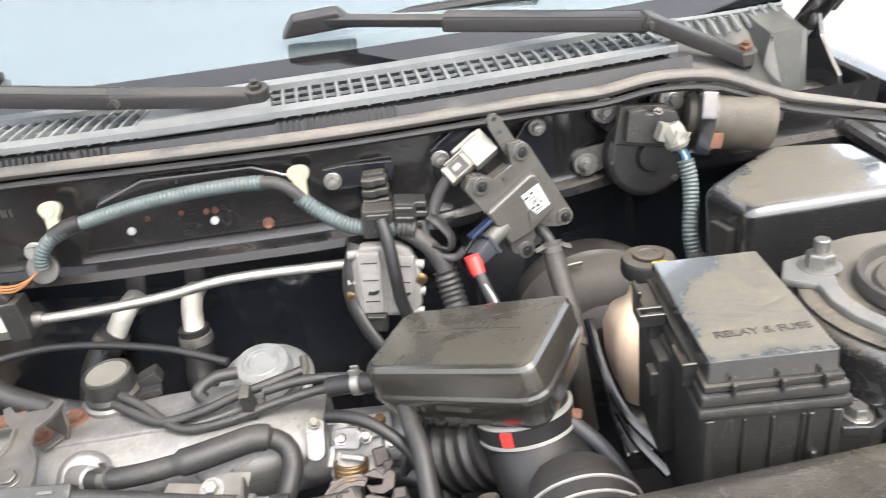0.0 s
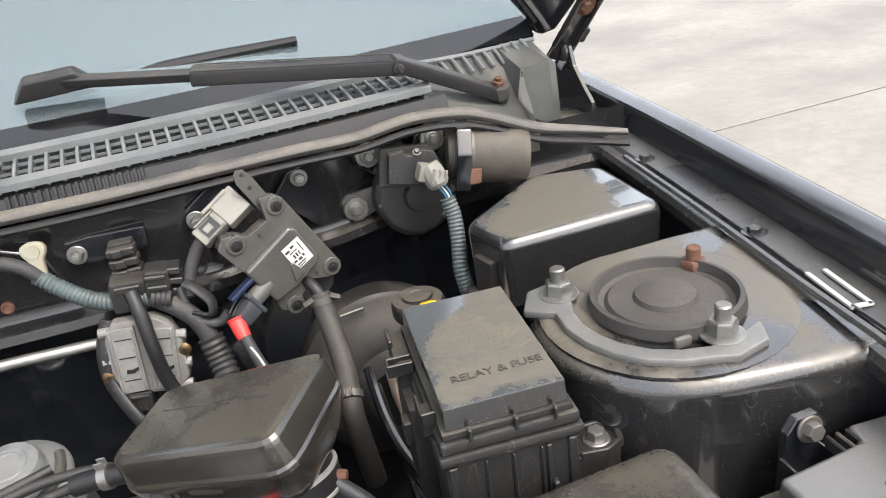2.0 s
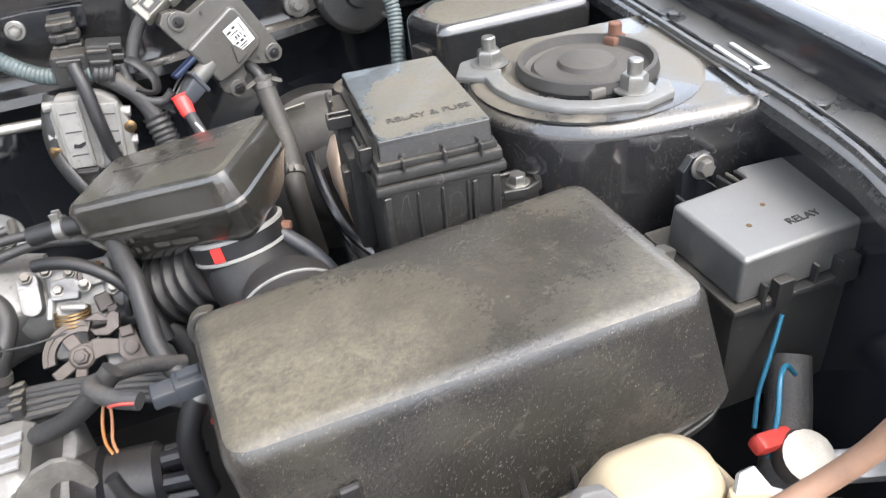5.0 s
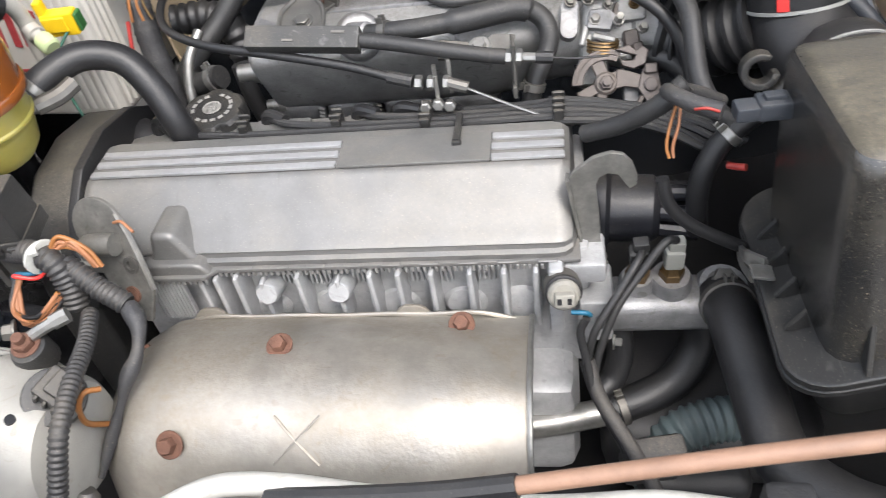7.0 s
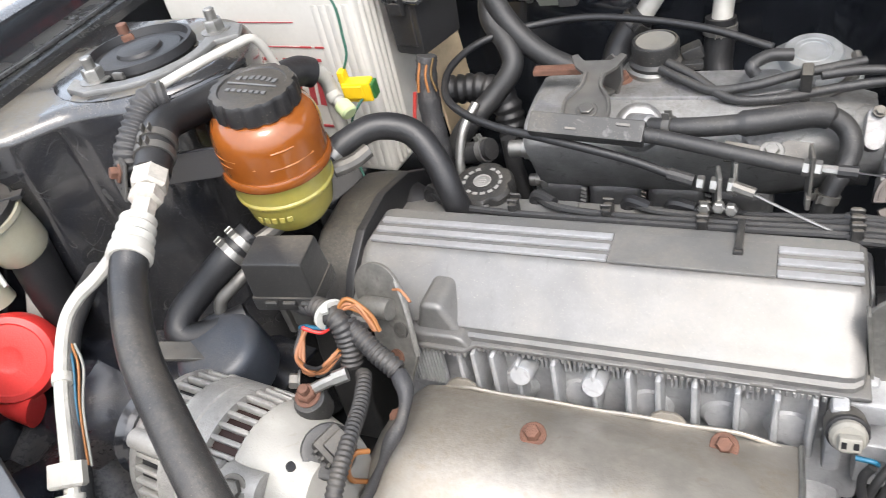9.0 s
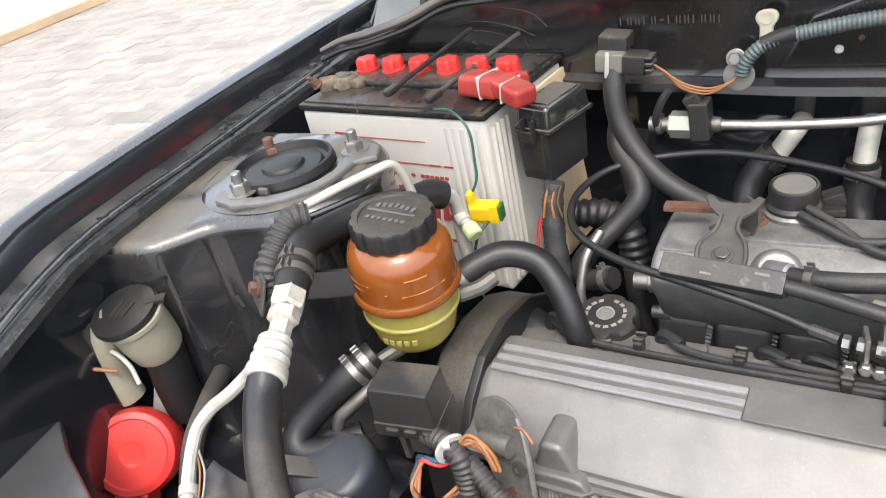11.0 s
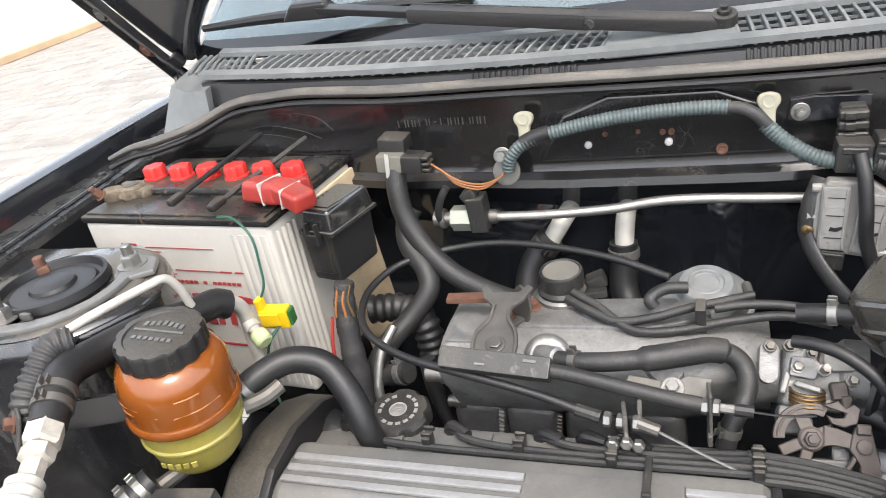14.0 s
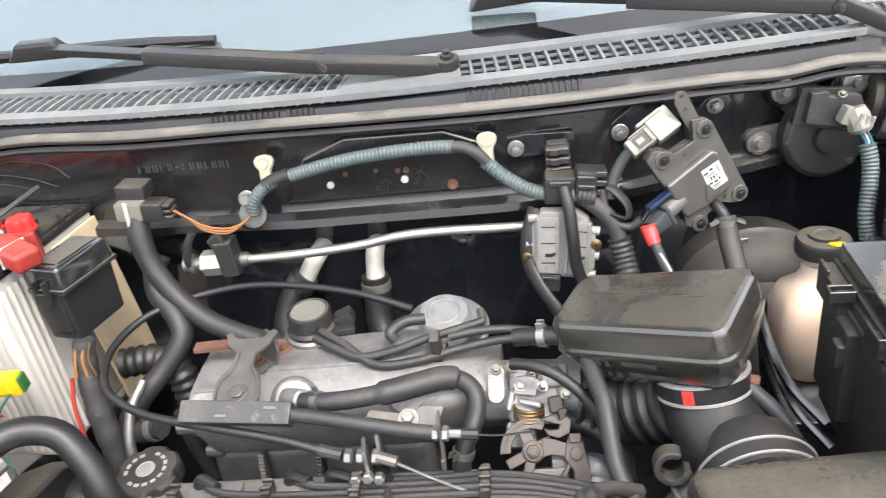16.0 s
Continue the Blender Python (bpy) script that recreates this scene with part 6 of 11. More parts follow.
add_box(b, pose(0.002, -0.088, 0.786), (0.008, 0.006, 0.012), 0.0015)
part("hook", b, BLACK_PLASTIC, cl)

# lifting hook at the gearbox end
lift_hook = thing("engine_lifting_hook", (0.11, -0.15, 0.72), "dull grey steel engine lifting hook", "lifting hook")
b = B()
hk = basis((0.0, -0.146, 0.0), x=(1, 0.0, 0.0), y=(0, 0.0, 1))
outline = [(0.108, 0.700), (0.1195, 0.700), (0.1195, 0.718), (0.1175, 0.755), (0.1145, 0.786), (0.117, 0.793), (0.123, 0.797), (0.131, 0.795), (0.136, 0.787), (0.140, 0.781), (0.145, 0.785), (0.1455, 0.793), (0.141, 0.806), (0.134, 0.814), (0.125, 0.816), (0.112, 0.812), (0.098, 0.800), (0.0935, 0.793), (0.0935, 0.786), (0.100, 0.752)]
add_prism(b, hk, outline, -0.0022, 0.0022, 0.0008, 2)
part("plate", b, mat("bare_grey_steel", (0.205, 0.2, 0.185), 0.47, metal=0.6, var=0.3, scale=70, dust=0.25), lift_hook)
b = B()
add_box(b, basis((0.1005, -0.146, 0.745), x=(1, 0, 0.16), y=(0, 1, 0)), (0.003, 0.012, 0.098), 0.001)
part("stiffening_edge", b, bpy.data.materials["bare_grey_steel"], lift_hook)
part("bolt", bolt_bm(basis((0.116, -0.146, 0.706), z=(0.3, -0.9, 0.2)), 0.0065, 0.010, 0.009), STEEL, lift_hook)
# bracket and lifting eye at the belt end
eye = thing("engine_bracket", (-0.30, -0.19, 0.72), "dull grey pressed steel bracket at the belt end", "bracket")
b = B()
em = basis((-0.284, -0.190, 0.760), x=(1, -0.25, 0.0), y=(0.1, 0.35, 1))
EYE_STEEL = mat("scuffed_grey_steel", (0.2, 0.195, 0.18), 0.48, metal=0.55, var=0.3, scale=70, dust=0.4, worn=0.4, worn_color=(0.09, 0.08, 0.065))
disc_ = [(-0.004 + 0.027 * math.cos(radians(a)), 0.030 + 0.027 * math.sin(radians(a))) for a in range(20, 231, 15)]
add_prism(b, em, disc_ + [(-0.014, 0.0), (0.0, -0.030), (0.012, -0.052), (0.034, -0.050), (0.041, -0.020), (0.034, 0.006), (0.026, 0.026)], -0.002, 0.002, 0.001, 2)
part("plate", b, EYE_STEEL, eye)
b = B()
add_tube(b, [em @ Vector(v) for v in ((-0.012, 0.016, 0.008), (0.002, 0.020, 0.010), (0.018, 0.022, 0.009))], 0.0095, 14, 4)
part("pipe_stub", b, EYE_STEEL, eye, "short grey pipe stub on the bracket")
b = B()
add_tube(b, [em @ Vector(v) for v in ((0.016, 0.046, 0.001), (0.026, 0.030, 0.002), (0.034, 0.008, 0.002), (0.041, -0.018, 0.001))], 0.003, 8)
part("folded_rim", b, EYE_STEEL, eye)
for u, v in ((0.024, 0.002), (0.020, -0.026)):
    b = B()
    add_lathe(b, em @ pose(u, v, 0.001), [(0.0075, 0), (0.0075, 0.003), (0.0045, 0.0032), (0.0042, 0.0012)], 18)
    part("bush", b, DULL_STEEL if v > -0.01 else RUST, eye)
hose("wire", [em @ Vector((0.018, 0.040, 0.006)), em @ Vector((0.030, 0.044, 0.010)), em @ Vector((0.042, 0.038, 0.012))], 0.0013, WIRE_BROWN, "loose brown wire end over the bracket", "wire", segs=6)

# alternator
alt = thing("alternator", (-0.36, -0.325, 0.65), "grey cast alternator with slotted housing and white rear bracket", "alternator")
am = basis((-0.425, -0.318, 0.716), z=(1, -0.12, 0.02), x=(0, -0.3, 1))
PALE_CAST = mat("pale_cast_alloy", (0.33, 0.32, 0.30), 0.5, metal=0.4, var=0.2, scale=50, dust=0.3, bump=0.45, worn=0.4, worn_color=(0.12, 0.11, 0.1))
CREAM_ALLOY = mat("cream_white_alloy", (0.34, 0.33, 0.30), 0.5, metal=0.15, worn=0.4, worn_color=(0.25, 0.22, 0.17), var=0.14, scale=30, dust=0.25, bump=0.25)
b = B()
add_lathe(b, am, [(0.03, -0.018), (0.056, -0.012), (0.062, -0.004), (0.0640, 0.0), (0.0645, 0.006), (0.0580, 0.0065), (0.0580, 0.0315), (0.0645, 0.032), (0.0645, 0.052), (0.0630, 0.0535), (0.0645, 0.055), (0.0645, 0.073), (0.0580, 0.0735), (0.0560, 0.1015), (0.0618, 0.102), (0.0605, 0.112), (0.03, 0.112)], 56)
part("housing", b, PALE_CAST, alt)
b = B()
add_lathe(b, am @ pose(0, 0, 0.007), [(0.0575, 0), (0.0584, 0.0005), (0.0584, 0.0235), (0.0575, 0.024)], 48)
part("winding_band", b, PULLEY_GAP, alt, "dark gap behind the slots")
b = B()
add_lathe(b, am, [(0.0575, 0.074), (0.0588, 0.0745), (0.0586, 0.1005), (0.0560, 0.101)], 48)
part("winding_band", b, COPPER, alt, "dark copper windings behind the slots")
rib_bm = B()
add_box(rib_bm, pose(0, 0, 0), (0.0068, 0.0046, 0.0275), 0.0018, 2)
rib_mesh = finish(rib_bm, "cooling_rib", PALE_CAST)
for i in range(36):
    a = 2 * math.pi * i / 36
    ob = new("cooling_rib", rib_mesh)
    ob.parent = alt
    ob.matrix_basis = root_pose(alt).inverted() @ am @ pose(0.0613 * math.cos(a), 0.0613 * math.sin(a), 0.019, 0, 0, math.degrees(a))
    ob2 = new("cooling_rib", rib_mesh)
    ob2.parent = alt
    ob2.matrix_basis = root_pose(alt).inverted() @ am @ pose(0.0606 * math.cos(a), 0.0606 * math.sin(a), 0.0878, 0, 0, math.degrees(a)) @ pose(0, 0, 0, 0, -3, 0) @ Matrix.Scale(1.1, 4, (0, 0, 1))
b = B()
add_tube(b, [am @ Vector((0.064, 0.022, h)) for h in (0.004, 0.05, 0.100)], 0.0085, 12, 4)
add_tube(b, [am @ Vector((0.0655, 0.022, h)) for h in (0.060, 0.074)], 0.0105, 12, 2)
part("through_bolt_boss", b, PALE_CAST, alt, "cast boss along the top of the housing")
b = B()
add_lathe(b, am, [(0.0618, 0.1025), (0.0622, 0.106), (0.0612, 0.114), (0.0585, 0.122), (0.0535, 0.140), (0.0495, 0.156), (0.0455, 0.162), (0.030, 0.166), (0.010, 0.167)], 40, lambda a, k: 1.0 if k < 3 else 1.0 - 0.035 * abs(math.sin(2.5 * a)))
part("rear_bracket", b, CREAM_ALLOY, alt, "off-white rear end cover")
up_a = am.to_3x3() @ Vector((0.94, -0.30, 0.32))
b = B()
add_lathe(b, basis(Vector((-0.2845, -0.3490, 0.7648)) + up_a * 0.0035, z=up_a), [(0.0042, -0.003), (0.0042, 0.0010), (0.0030, 0.0012)], 14)
part("bracket_hole", b, PULLEY_GAP, alt)
sm = basis((-0.2640, -0.3275, 0.7640), z=(0.55, -0.35, 0.76), x=(0.4, 0.9, 0.1))
b = B()
add_lathe(b, sm, [(0.0205, -0.020), (0.0215, -0.002), (0.0205, 0.002), (0.017, 0.003)], 28)
socket_ = part("plug_socket", b, BLACK_PLASTIC, alt, "round black plug socket")
b = B()
add_box(b, sm @ pose(0.004, 0, 0.010), (0.024, 0.026, 0.018), 0.003)
add_box(b, sm @ pose(0.006, -0.002, 0.021), (0.018, 0.018, 0.008), 0.002)
for k in (-1, 0, 1):
    add_box(b, sm @ pose(-0.009, 0.007 * k, 0.012), (0.004, 0.003, 0.014), 0.0008, 1)
part("plug", b, BLACK_PLASTIC, socket_)
b = B()
add_lathe(b, basis((-0.2985, -0.2890, 0.7600), z=(0.1, -0.25, 1)), [(0.0145, -0.004), (0.0150, 0.010), (0.0125, 0.0165), (0.0105, 0.017)], 18)
part("terminal_base", b, BLACK_PLASTIC, alt)
part("terminal_nut", bolt_bm(basis((-0.2985, -0.2915, 0.7765), z=(0.1, -0.25, 1)), 0.0078, 0.0065, 0.0105, 0.006), RUST, alt, "rusty terminal nut")
b = B()
add_tube(b, [(-0.300, -0.291, 0.779), (-0.288, -0.283, 0.783), (-0.272, -0.272, 0.786)], 0.0046, 8, 4)
add_tube(b, [(-0.280, -0.2775, 0.785), (-0.270, -0.271, 0.7865)], 0.0062, 8, 2)
part("ring_lug", b, STEEL, alt)
part("side_nut", bolt_bm(basis((-0.311, -0.281, 0.7795), z=(-0.8, -0.4, 0.3)), 0.0065, 0.007, 0.009), DULL_STEEL, alt)
b = B()
add_tube(b, [(-0.330, -0.366, 0.764), (-0.315, -0.370, 0.764), (-0.298, -0.370, 0.762)], 0.0135, 14, 3)
part("adjuster_lug", b, PALE_CAST, alt)
part("bolt", bolt_bm(basis((-0.315, -0.3785, 0.7715), z=(0.05, -0.65, 0.75)), 0.0085, 0.006, 0.0115), DULL_STEEL, alt)
pul = thing("belt_pulley", (-0.455, -0.31, 0.64), "black grooved alternator pulley", "pulley")
b = B()
add_lathe(b, am @ pose(0, 0, -0.05), [(0.04, 0), (0.044, 0.003), (0.038, 0.008), (0.042, 0.012), (0.038, 0.016), (0.044, 0.022), (0.04, 0.025)], 32)
part("wheel", b, BLACK_PAINT, pul)

# harness by the alternator
hose("wiring_loom", [(-0.352, -0.205, 0.790), (-0.335, -0.216, 0.799), (-0.312, -0.225, 0.806), (-0.294, -0.232, 0.801), (-0.287, -0.238, 0.783), (-0.285, -0.246, 0.764)], 0.0098, CONDUIT_DARK, "black corrugated loom arching over the alternator", "wiring loom", ribs=0.0046)
hose("wiring_loom", [(-0.289, -0.228, 0.795), (-0.279, -0.232, 0.789), (-0.263, -0.239, 0.779), (-0.248, -0.245, 0.774), (-0.240, -0.248, 0.770)], 0.0090, CONDUIT_DARK, "black corrugated loom branch beside the bracket", "wiring loom", ribs=0.0046)
hose("corrugated_sleeve", [(-0.270, -0.255, 0.766), (-0.262, -0.264, 0.774), (-0.252, -0.290, 0.776), (-0.243, -0.325, 0.781), (-0.238, -0.352, 0.779), (-0.236, -0.370, 0.772), (-0.240, -0.395, 0.74)], 0.0066, CONDUIT_DARK, "black corrugated sleeve running down past the alternator", "cable sleeve", ribs=0.0042)
hose("wiring_loom", [(-0.240, -0.248, 0.769), (-0.229, -0.262, 0.762), (-0.228, -0.280, 0.750), (-0.234, -0.295, 0.740), (-0.240, -0.310, 0.725), (-0.250, -0.325, 0.705), (-0.258, -0.345, 0.685)], lambda t: 0.0068 - 0.0035 * t + 0.0012 * math.sin(17 * t), TAPE, "thin taped wires hanging in front of the heat shield", "wiring loom")
ties = thing("cable_tie", (-0.303, -0.21, 0.81), "white cable tie round the loom", "cable tie")
b = B()
add_lathe(b, basis((-0.303, -0.2285, 0.8045), z=(0.8, -0.45, -0.1)), [(0.0128, -0.002), (0.0142, -0.0015), (0.0142, 0.0015), (0.0128, 0.002)], 20)
add_box(b, pose(-0.300, -0.236, 0.817, 20, 0, 30), (0.006, 0.007, 0.005), 0.001)
part("band", b, WIRE_WHITE, ties)
rng = random.Random(4)
for k, m_ in enumerate((WIRE_ORANGE, WIRE_BROWN, WIRE_ORANGE, WIRE_BROWN, WIRE_BLUE, RED, WIRE_BROWN, WIRE_BROWN, RUBBER, WIRE_ORANGE, TAPE, WIRE_BROWN, RUBBER)):
    j = [rng.uniform(-0.006, 0.006) for _ in range(9)]
    if k < 2 or k in (9, 11):
        pts = [(-0.298, -0.226, 0.806), (-0.284 + j[0], -0.221, 0.812 + j[1]), (-0.272 + j[2], -0.222, 0.806 + j[3]), (-0.264 + j[4] * 0.5, -0.226, 0.790)]
    elif k in (4, 5):
        pts = [(-0.338 + 0.01 * (k - 4), -0.230, 0.785), (-0.326, -0.238 + j[0] * 0.5, 0.793 + j[1] * 0.5), (-0.312, -0.236, 0.792 + j[2] * 0.5), (-0.300, -0.232, 0.797)]
    else:
        pts = [(-0.338 + j[0] * 0.7, -0.228, 0.782), (-0.337 + j[1] * 0.7, -0.246, 0.768 + j[2]), (-0.322 + j[3] * 0.7, -0.258, 0.764 + j[4]), (-0.304, -0.260, 0.770 + j[5] * 0.7), (-0.290, -0.248, 0.782 + j[6] * 0.7)]
    hose("wire", pts, 0.0019, m_, "thin bare loop of coloured wire by the alternator", "wire", group="alternator wires", segs=6)
hose("wire", [(-0.250, -0.318, 0.716), (-0.252, -0.330, 0.735), (-0.248, -0.332, 0.755), (-0.242, -0.326, 0.766), (-0.236, -0.318, 0.760)], 0.0022, WIRE_ORANGE, "short orange wire at the alternator plug", "wire", segs=6)
probe = thing("temperature_sender", (-0.262, -0.365, 0.67), "small grey sender at the end of a wire", "sensor")
b = B()
add_lathe(b, basis((-0.262, -0.358, 0.690), z=(-0.2, -0.5, -0.8)), [(0.006, 0), (0.010, 0.006), (0.011, 0.018), (0.008, 0.024)], 16)
part("barrel", b, DULL_STEEL, probe)

rel = thing("relay", (-0.345, -0.205, 0.79), "black square relay box on a steel bracket", "relay")
rm_ = pose(-0.350, -0.206, 0.829, 4, 0, 8)
b = B()
add_box(b, rm_ @ pose(0, 0, 0.004), (0.058, 0.042, 0.038), 0.003, 2, taper=(0.96, 0.9))
part("cover", b, BLACK_PLASTIC, rel)
b = B()
add_box(b, rm_ @ pose(0, 0, -0.021), (0.06, 0.045, 0.016), 0.002)
for k in (-1, 0, 1):
    add_box(b, rm_ @ pose(0.017 * k + 0.006, -0.024, -0.018), (0.012, 0.004, 0.006), 0.001, 1)
part("base", b, BLACK_PLASTIC, rel)
b = B()
add_box(b, rm_ @ pose(-0.016, 0.0, -0.05), (0.006, 0.02, 0.045), 0.001)
add_box(b, rm_ @ pose(0.0, 0.0, -0.046), (0.02, 0.02, 0.035), 0.003)
part("bracket", b, DULL_STEEL, rel)

can = thing("vacuum_canister", (-0.43, -0.22, 0.68), "dark slate round canister beside the alternator", "canister")
b = B()
add_lathe(b, basis((-0.428, -0.235, 0.712), z=(0, -0.25, 1)), [(0.038, 0), (0.042, 0.006), (0.042, 0.045), (0.038, 0.052), (0.030, 0.056), (0.006, 0.056)], 28)
part("drum", b, mat("slate_enamel", (0.03, 0.035, 0.045), 0.35, dust=0.25), can)
b = B()
add_box(b, pose(-0.455, -0.262, 0.765, 0, 10, 20), (0.075, 0.022, 0.004), 0.001)
part("bracket", b, DULL_STEEL, can)
# loose coloured wires by the wing
for k, (m_, dx) in enumerate(((RED_DULL, 0.0), (GREY_PLUG, 0.004), (WIRE_BLUE, 0.008), (WIRE_ORANGE, 0.012), (GREY_PLUG, 0.016))):
    hose("wire", [(-0.545 + dx, -0.30, 0.80), (-0.535 + dx * 1.5, -0.315, 0.79), (-0.52 + dx, -0.34, 0.765), (-0.505 + dx, -0.37, 0.73)], 0.0012, m_, "thin coloured wires by the wing", "wire", group="wing wires", segs=6)
hose("wiring_loom", [(-0.60, -0.20, 0.79), (-0.565, -0.255, 0.80), (-0.54, -0.30, 0.795), (-0.515, -0.35, 0.75), (-0.49, -0.40, 0.70)], 0.010, TAPE, "black taped loom along the inner wing", "wiring loom")

shield2 = thing("splash_shield", (-0.56, -0.33, 0.69), "crumpled glossy black plastic splash shield low beside the wing", "splash shield")
rows2 = []
rng = random.Random(9)
for i in range(15):
    x = -0.705 + 0.021 * i
    ring = []
    for k in range(13):
        y = -0.46 + 0.026 * k
        ring.append((x, y, 0.70 + 0.05 * (x + 0.70) / 0.3 * -1 + 0.014 * math.sin(31 * x + 19 * y) + 0.012 * math.sin(47 * y - 23 * x) + rng.uniform(-0.005, 0.005)))
    rows2.append(ring + [(a_, b_, c_ - 0.004) for a_, b_, c_ in ring[::-1]])
b = B()
add_loft(b, rows2)
part("sheet", b, mat("wet_black_plastic", (0.012, 0.014, 0.02), 0.2, dust=0.3, bump=0.1), shield2, sharp=0.5)

# ---- intake side ----
intake = thing("intake_manifold", (-0.08, 0.07, 0.7), "grey cast aluminium intake plenum with short runners", "intake manifold")
b = B()
pl = [(0.078, 0.727), (0.070, 0.738), (0.058, 0.760), (0.046, 0.782), (0.038, 0.799), (0.0365, 0.808), (0.040, 0.8165), (0.050, 0.8245), (0.070, 0.8300), (0.100, 0.8325), (0.135, 0.8320), (0.152, 0.824), (0.162, 0.79), (0.152, 0.735), (0.112, 0.716)]


def pl_ring(x, k, dz=0.0):
    cy, cz = 0.10, 0.775
    return [(x, cy + (y - cy) * k, cz + (z - cz) * k + dz) for y, z in pl]


add_loft(b, [pl_ring(-0.2170, 0.60), pl_ring(-0.2165, 0.86), pl_ring(-0.2130, 0.955), pl_ring(-0.2060, 0.995), pl_ring(-0.19, 1.0), pl_ring(-0.08, 1.0), pl_ring(0.02, 1.0, 0.002), pl_ring(0.045, 0.95, 0.003), pl_ring(0.070, 0.82, 0.004), pl_ring(0.095, 0.74, 0.002), pl_ring(0.105, 0.72, 0.0)])
part("plenum", b, CAST, intake, sharp=0.9)
b = B()
add_prism(b, basis((0, 0, 0.829), x=(1, 0, 0.02), y=(0, 1, 0.03)), [(-0.156, 0.104), (-0.148, 0.086), (-0.140, 0.083), (-0.006, 0.083), (0.022, 0.090), (0.052, 0.104), (0.050, 0.128), (0.040, 0.134), (-0.140, 0.134), (-0.152, 0.122)], -0.010, 0.0052, 0.0028, 2)
part("plenum_lid", b, CAST_LIGHT, intake, "lighter raised top of the plenum")
b = B()
add_prism(b, basis((-0.186, 0.088, 0.8275), x=(1, 0.1, 0), y=(0, 1, 0.05)), [(-0.026, -0.026), (0.014, -0.030), (0.026, -0.012), (0.024, 0.024), (-0.02, 0.028)], -0.008, 0.0035, 0.0025, 2)
part("cast_pad", b, CAST_LIGHT, intake)
for x, y in ((-0.136, 0.118), (0.042, 0.118)):
    part("lid_bolt", bolt_bm(pose(x, y, 0.8365 + 0.02 * x), 0.0055, 0.004, 0.008), DULL_STEEL, intake)
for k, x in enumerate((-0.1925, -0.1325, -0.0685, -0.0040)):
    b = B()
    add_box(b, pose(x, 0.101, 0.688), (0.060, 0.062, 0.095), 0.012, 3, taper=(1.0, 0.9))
    part("runner", b, CAST_DARK, intake, "cast intake runner, coloured darker for the shade under the plenum")
for k, x in enumerate((-0.1640, -0.1000, -0.0360)):
    b = B()
    for i in range(10):
        add_box(b, pose(x - 0.0006 * i, 0.0690, 0.730 - 0.0050 * i, 0, 18, 0), (0.0062, 0.004, 0.0020), 0.0007, 1)
    part("moulded_scale", b, (WHITE_PRINT, DULL_STEEL, CAST_DARK)[k], intake, "row of small raised marks between the runners")
b = B()
add_lathe(b, basis((-0.0985, 0.045, 0.8235), z=(0.25, -0.75, 0.65)), [(0.023, -0.008), (0.0235, 0.002), (0.020, 0.008), (0.016, 0.010)], 24)
add_lathe(b, basis((-0.096, 0.036, 0.831), z=(0.8, -0.45, 0.2)), [(0.011, -0.01), (0.011, 0.012), (0.0085, 0.014), (0.0085, 0.028)], 16)
part("boss", b, CAST_LIGHT, intake)
b = B()
add_lathe(b, basis((0.012, 0.048, 0.818), z=(0.1, -0.7, 0.7)), [(0.020, -0.008), (0.0205, 0.003), (0.017, 0.006), (0.006, 0.007)], 22)
part("boss", b, CAST_LIGHT, intake)
for x, y, z, r, l in ((-0.229, 0.066, 0.783, 0.0105, 0.030), (-0.226, 0.084, 0.730, 0.0078, 0.022)):
    b = B()
    add_lathe(b, basis((x + 0.02, y, z), z=(-1, -0.05, -0.05)), [(r * 1.35, 0), (r * 1.35, 0.008), (r * 1.15, 0.009), (r * 1.15, 0.014), (r * 0.9, 0.015), (r * 0.9, l), (r * 0.7, l + 0.001)], 14)
    part("spigot", b, STEEL, intake)
part("bolt", bolt_bm(basis((-0.128, 0.118, 0.835), z=(0, -0.1, 1)), 0.008, 0.006, 0.012), RUST, intake)

dia = thing("pressure_valve", (-0.097, 0.137, 0.83), "round grey topped vacuum valve on the plenum", "vacuum valve")
dm = basis((-0.097, 0.140, 0.832), z=(0, -0.05, 1)) @ Matrix.Scale(0.86, 4)
b = B()
add_lathe(b, dm, [(0.040, -0.006), (0.042, 0.000), (0.040, 0.004), (0.034, 0.006), (0.034, 0.011), (0.030, 0.014), (0.026, 0.015)], 40)
part("base", b, STEEL, dia, "pressed steel base")
b = B()
add_lathe(b, dm, [(0.030, 0.010), (0.031, 0.018), (0.0275, 0.022), (0.0275, 0.040), (0.0258, 0.0425), (0.024, 0.0425), (0.023, 0.0405), (0.006, 0.041)], 40, lambda a, k: 1.0 - (0.012 * (math.cos(26 * a) > 0) if 2 <= k <= 3 else 0))
part("cap", b, BLACK_PLASTIC, dia)
b = B()
add_lathe(b, dm @ pose(0, 0, 0.0406), [(0.0222, 0), (0.0222, 0.0012), (0.018, 0.0018)], 32)
part("top_disc", b, mat("dusty_grey_disc", (0.13, 0.128, 0.115), 0.7, dust=0.5), dia, "dusty grey disc")
b = B()
add_prism(b, basis((-0.137, 0.100, 0.846), x=(0.75, -0.55, 0), y=(0, 0.2, 1)), [(-0.020, -0.014), (0.014, -0.016), (0.020, 0.004), (0.016, 0.022), (0.002, 0.026), (-0.012, 0.012)], -0.0015, 0.0015, 0.0006)
add_box(b, pose(-0.148, 0.094, 0.8365, 0, 0, -36), (0.036, 0.024, 0.003), 0.001)
part("bracket", b, DULL_STEEL, dia, "folded steel bracket")
part("bolt", bolt_bm(pose(-0.150, 0.092, 0.838), 0.0068, 0.006, 0.0100), RUST, dia, "rusty bolt")
b = B()
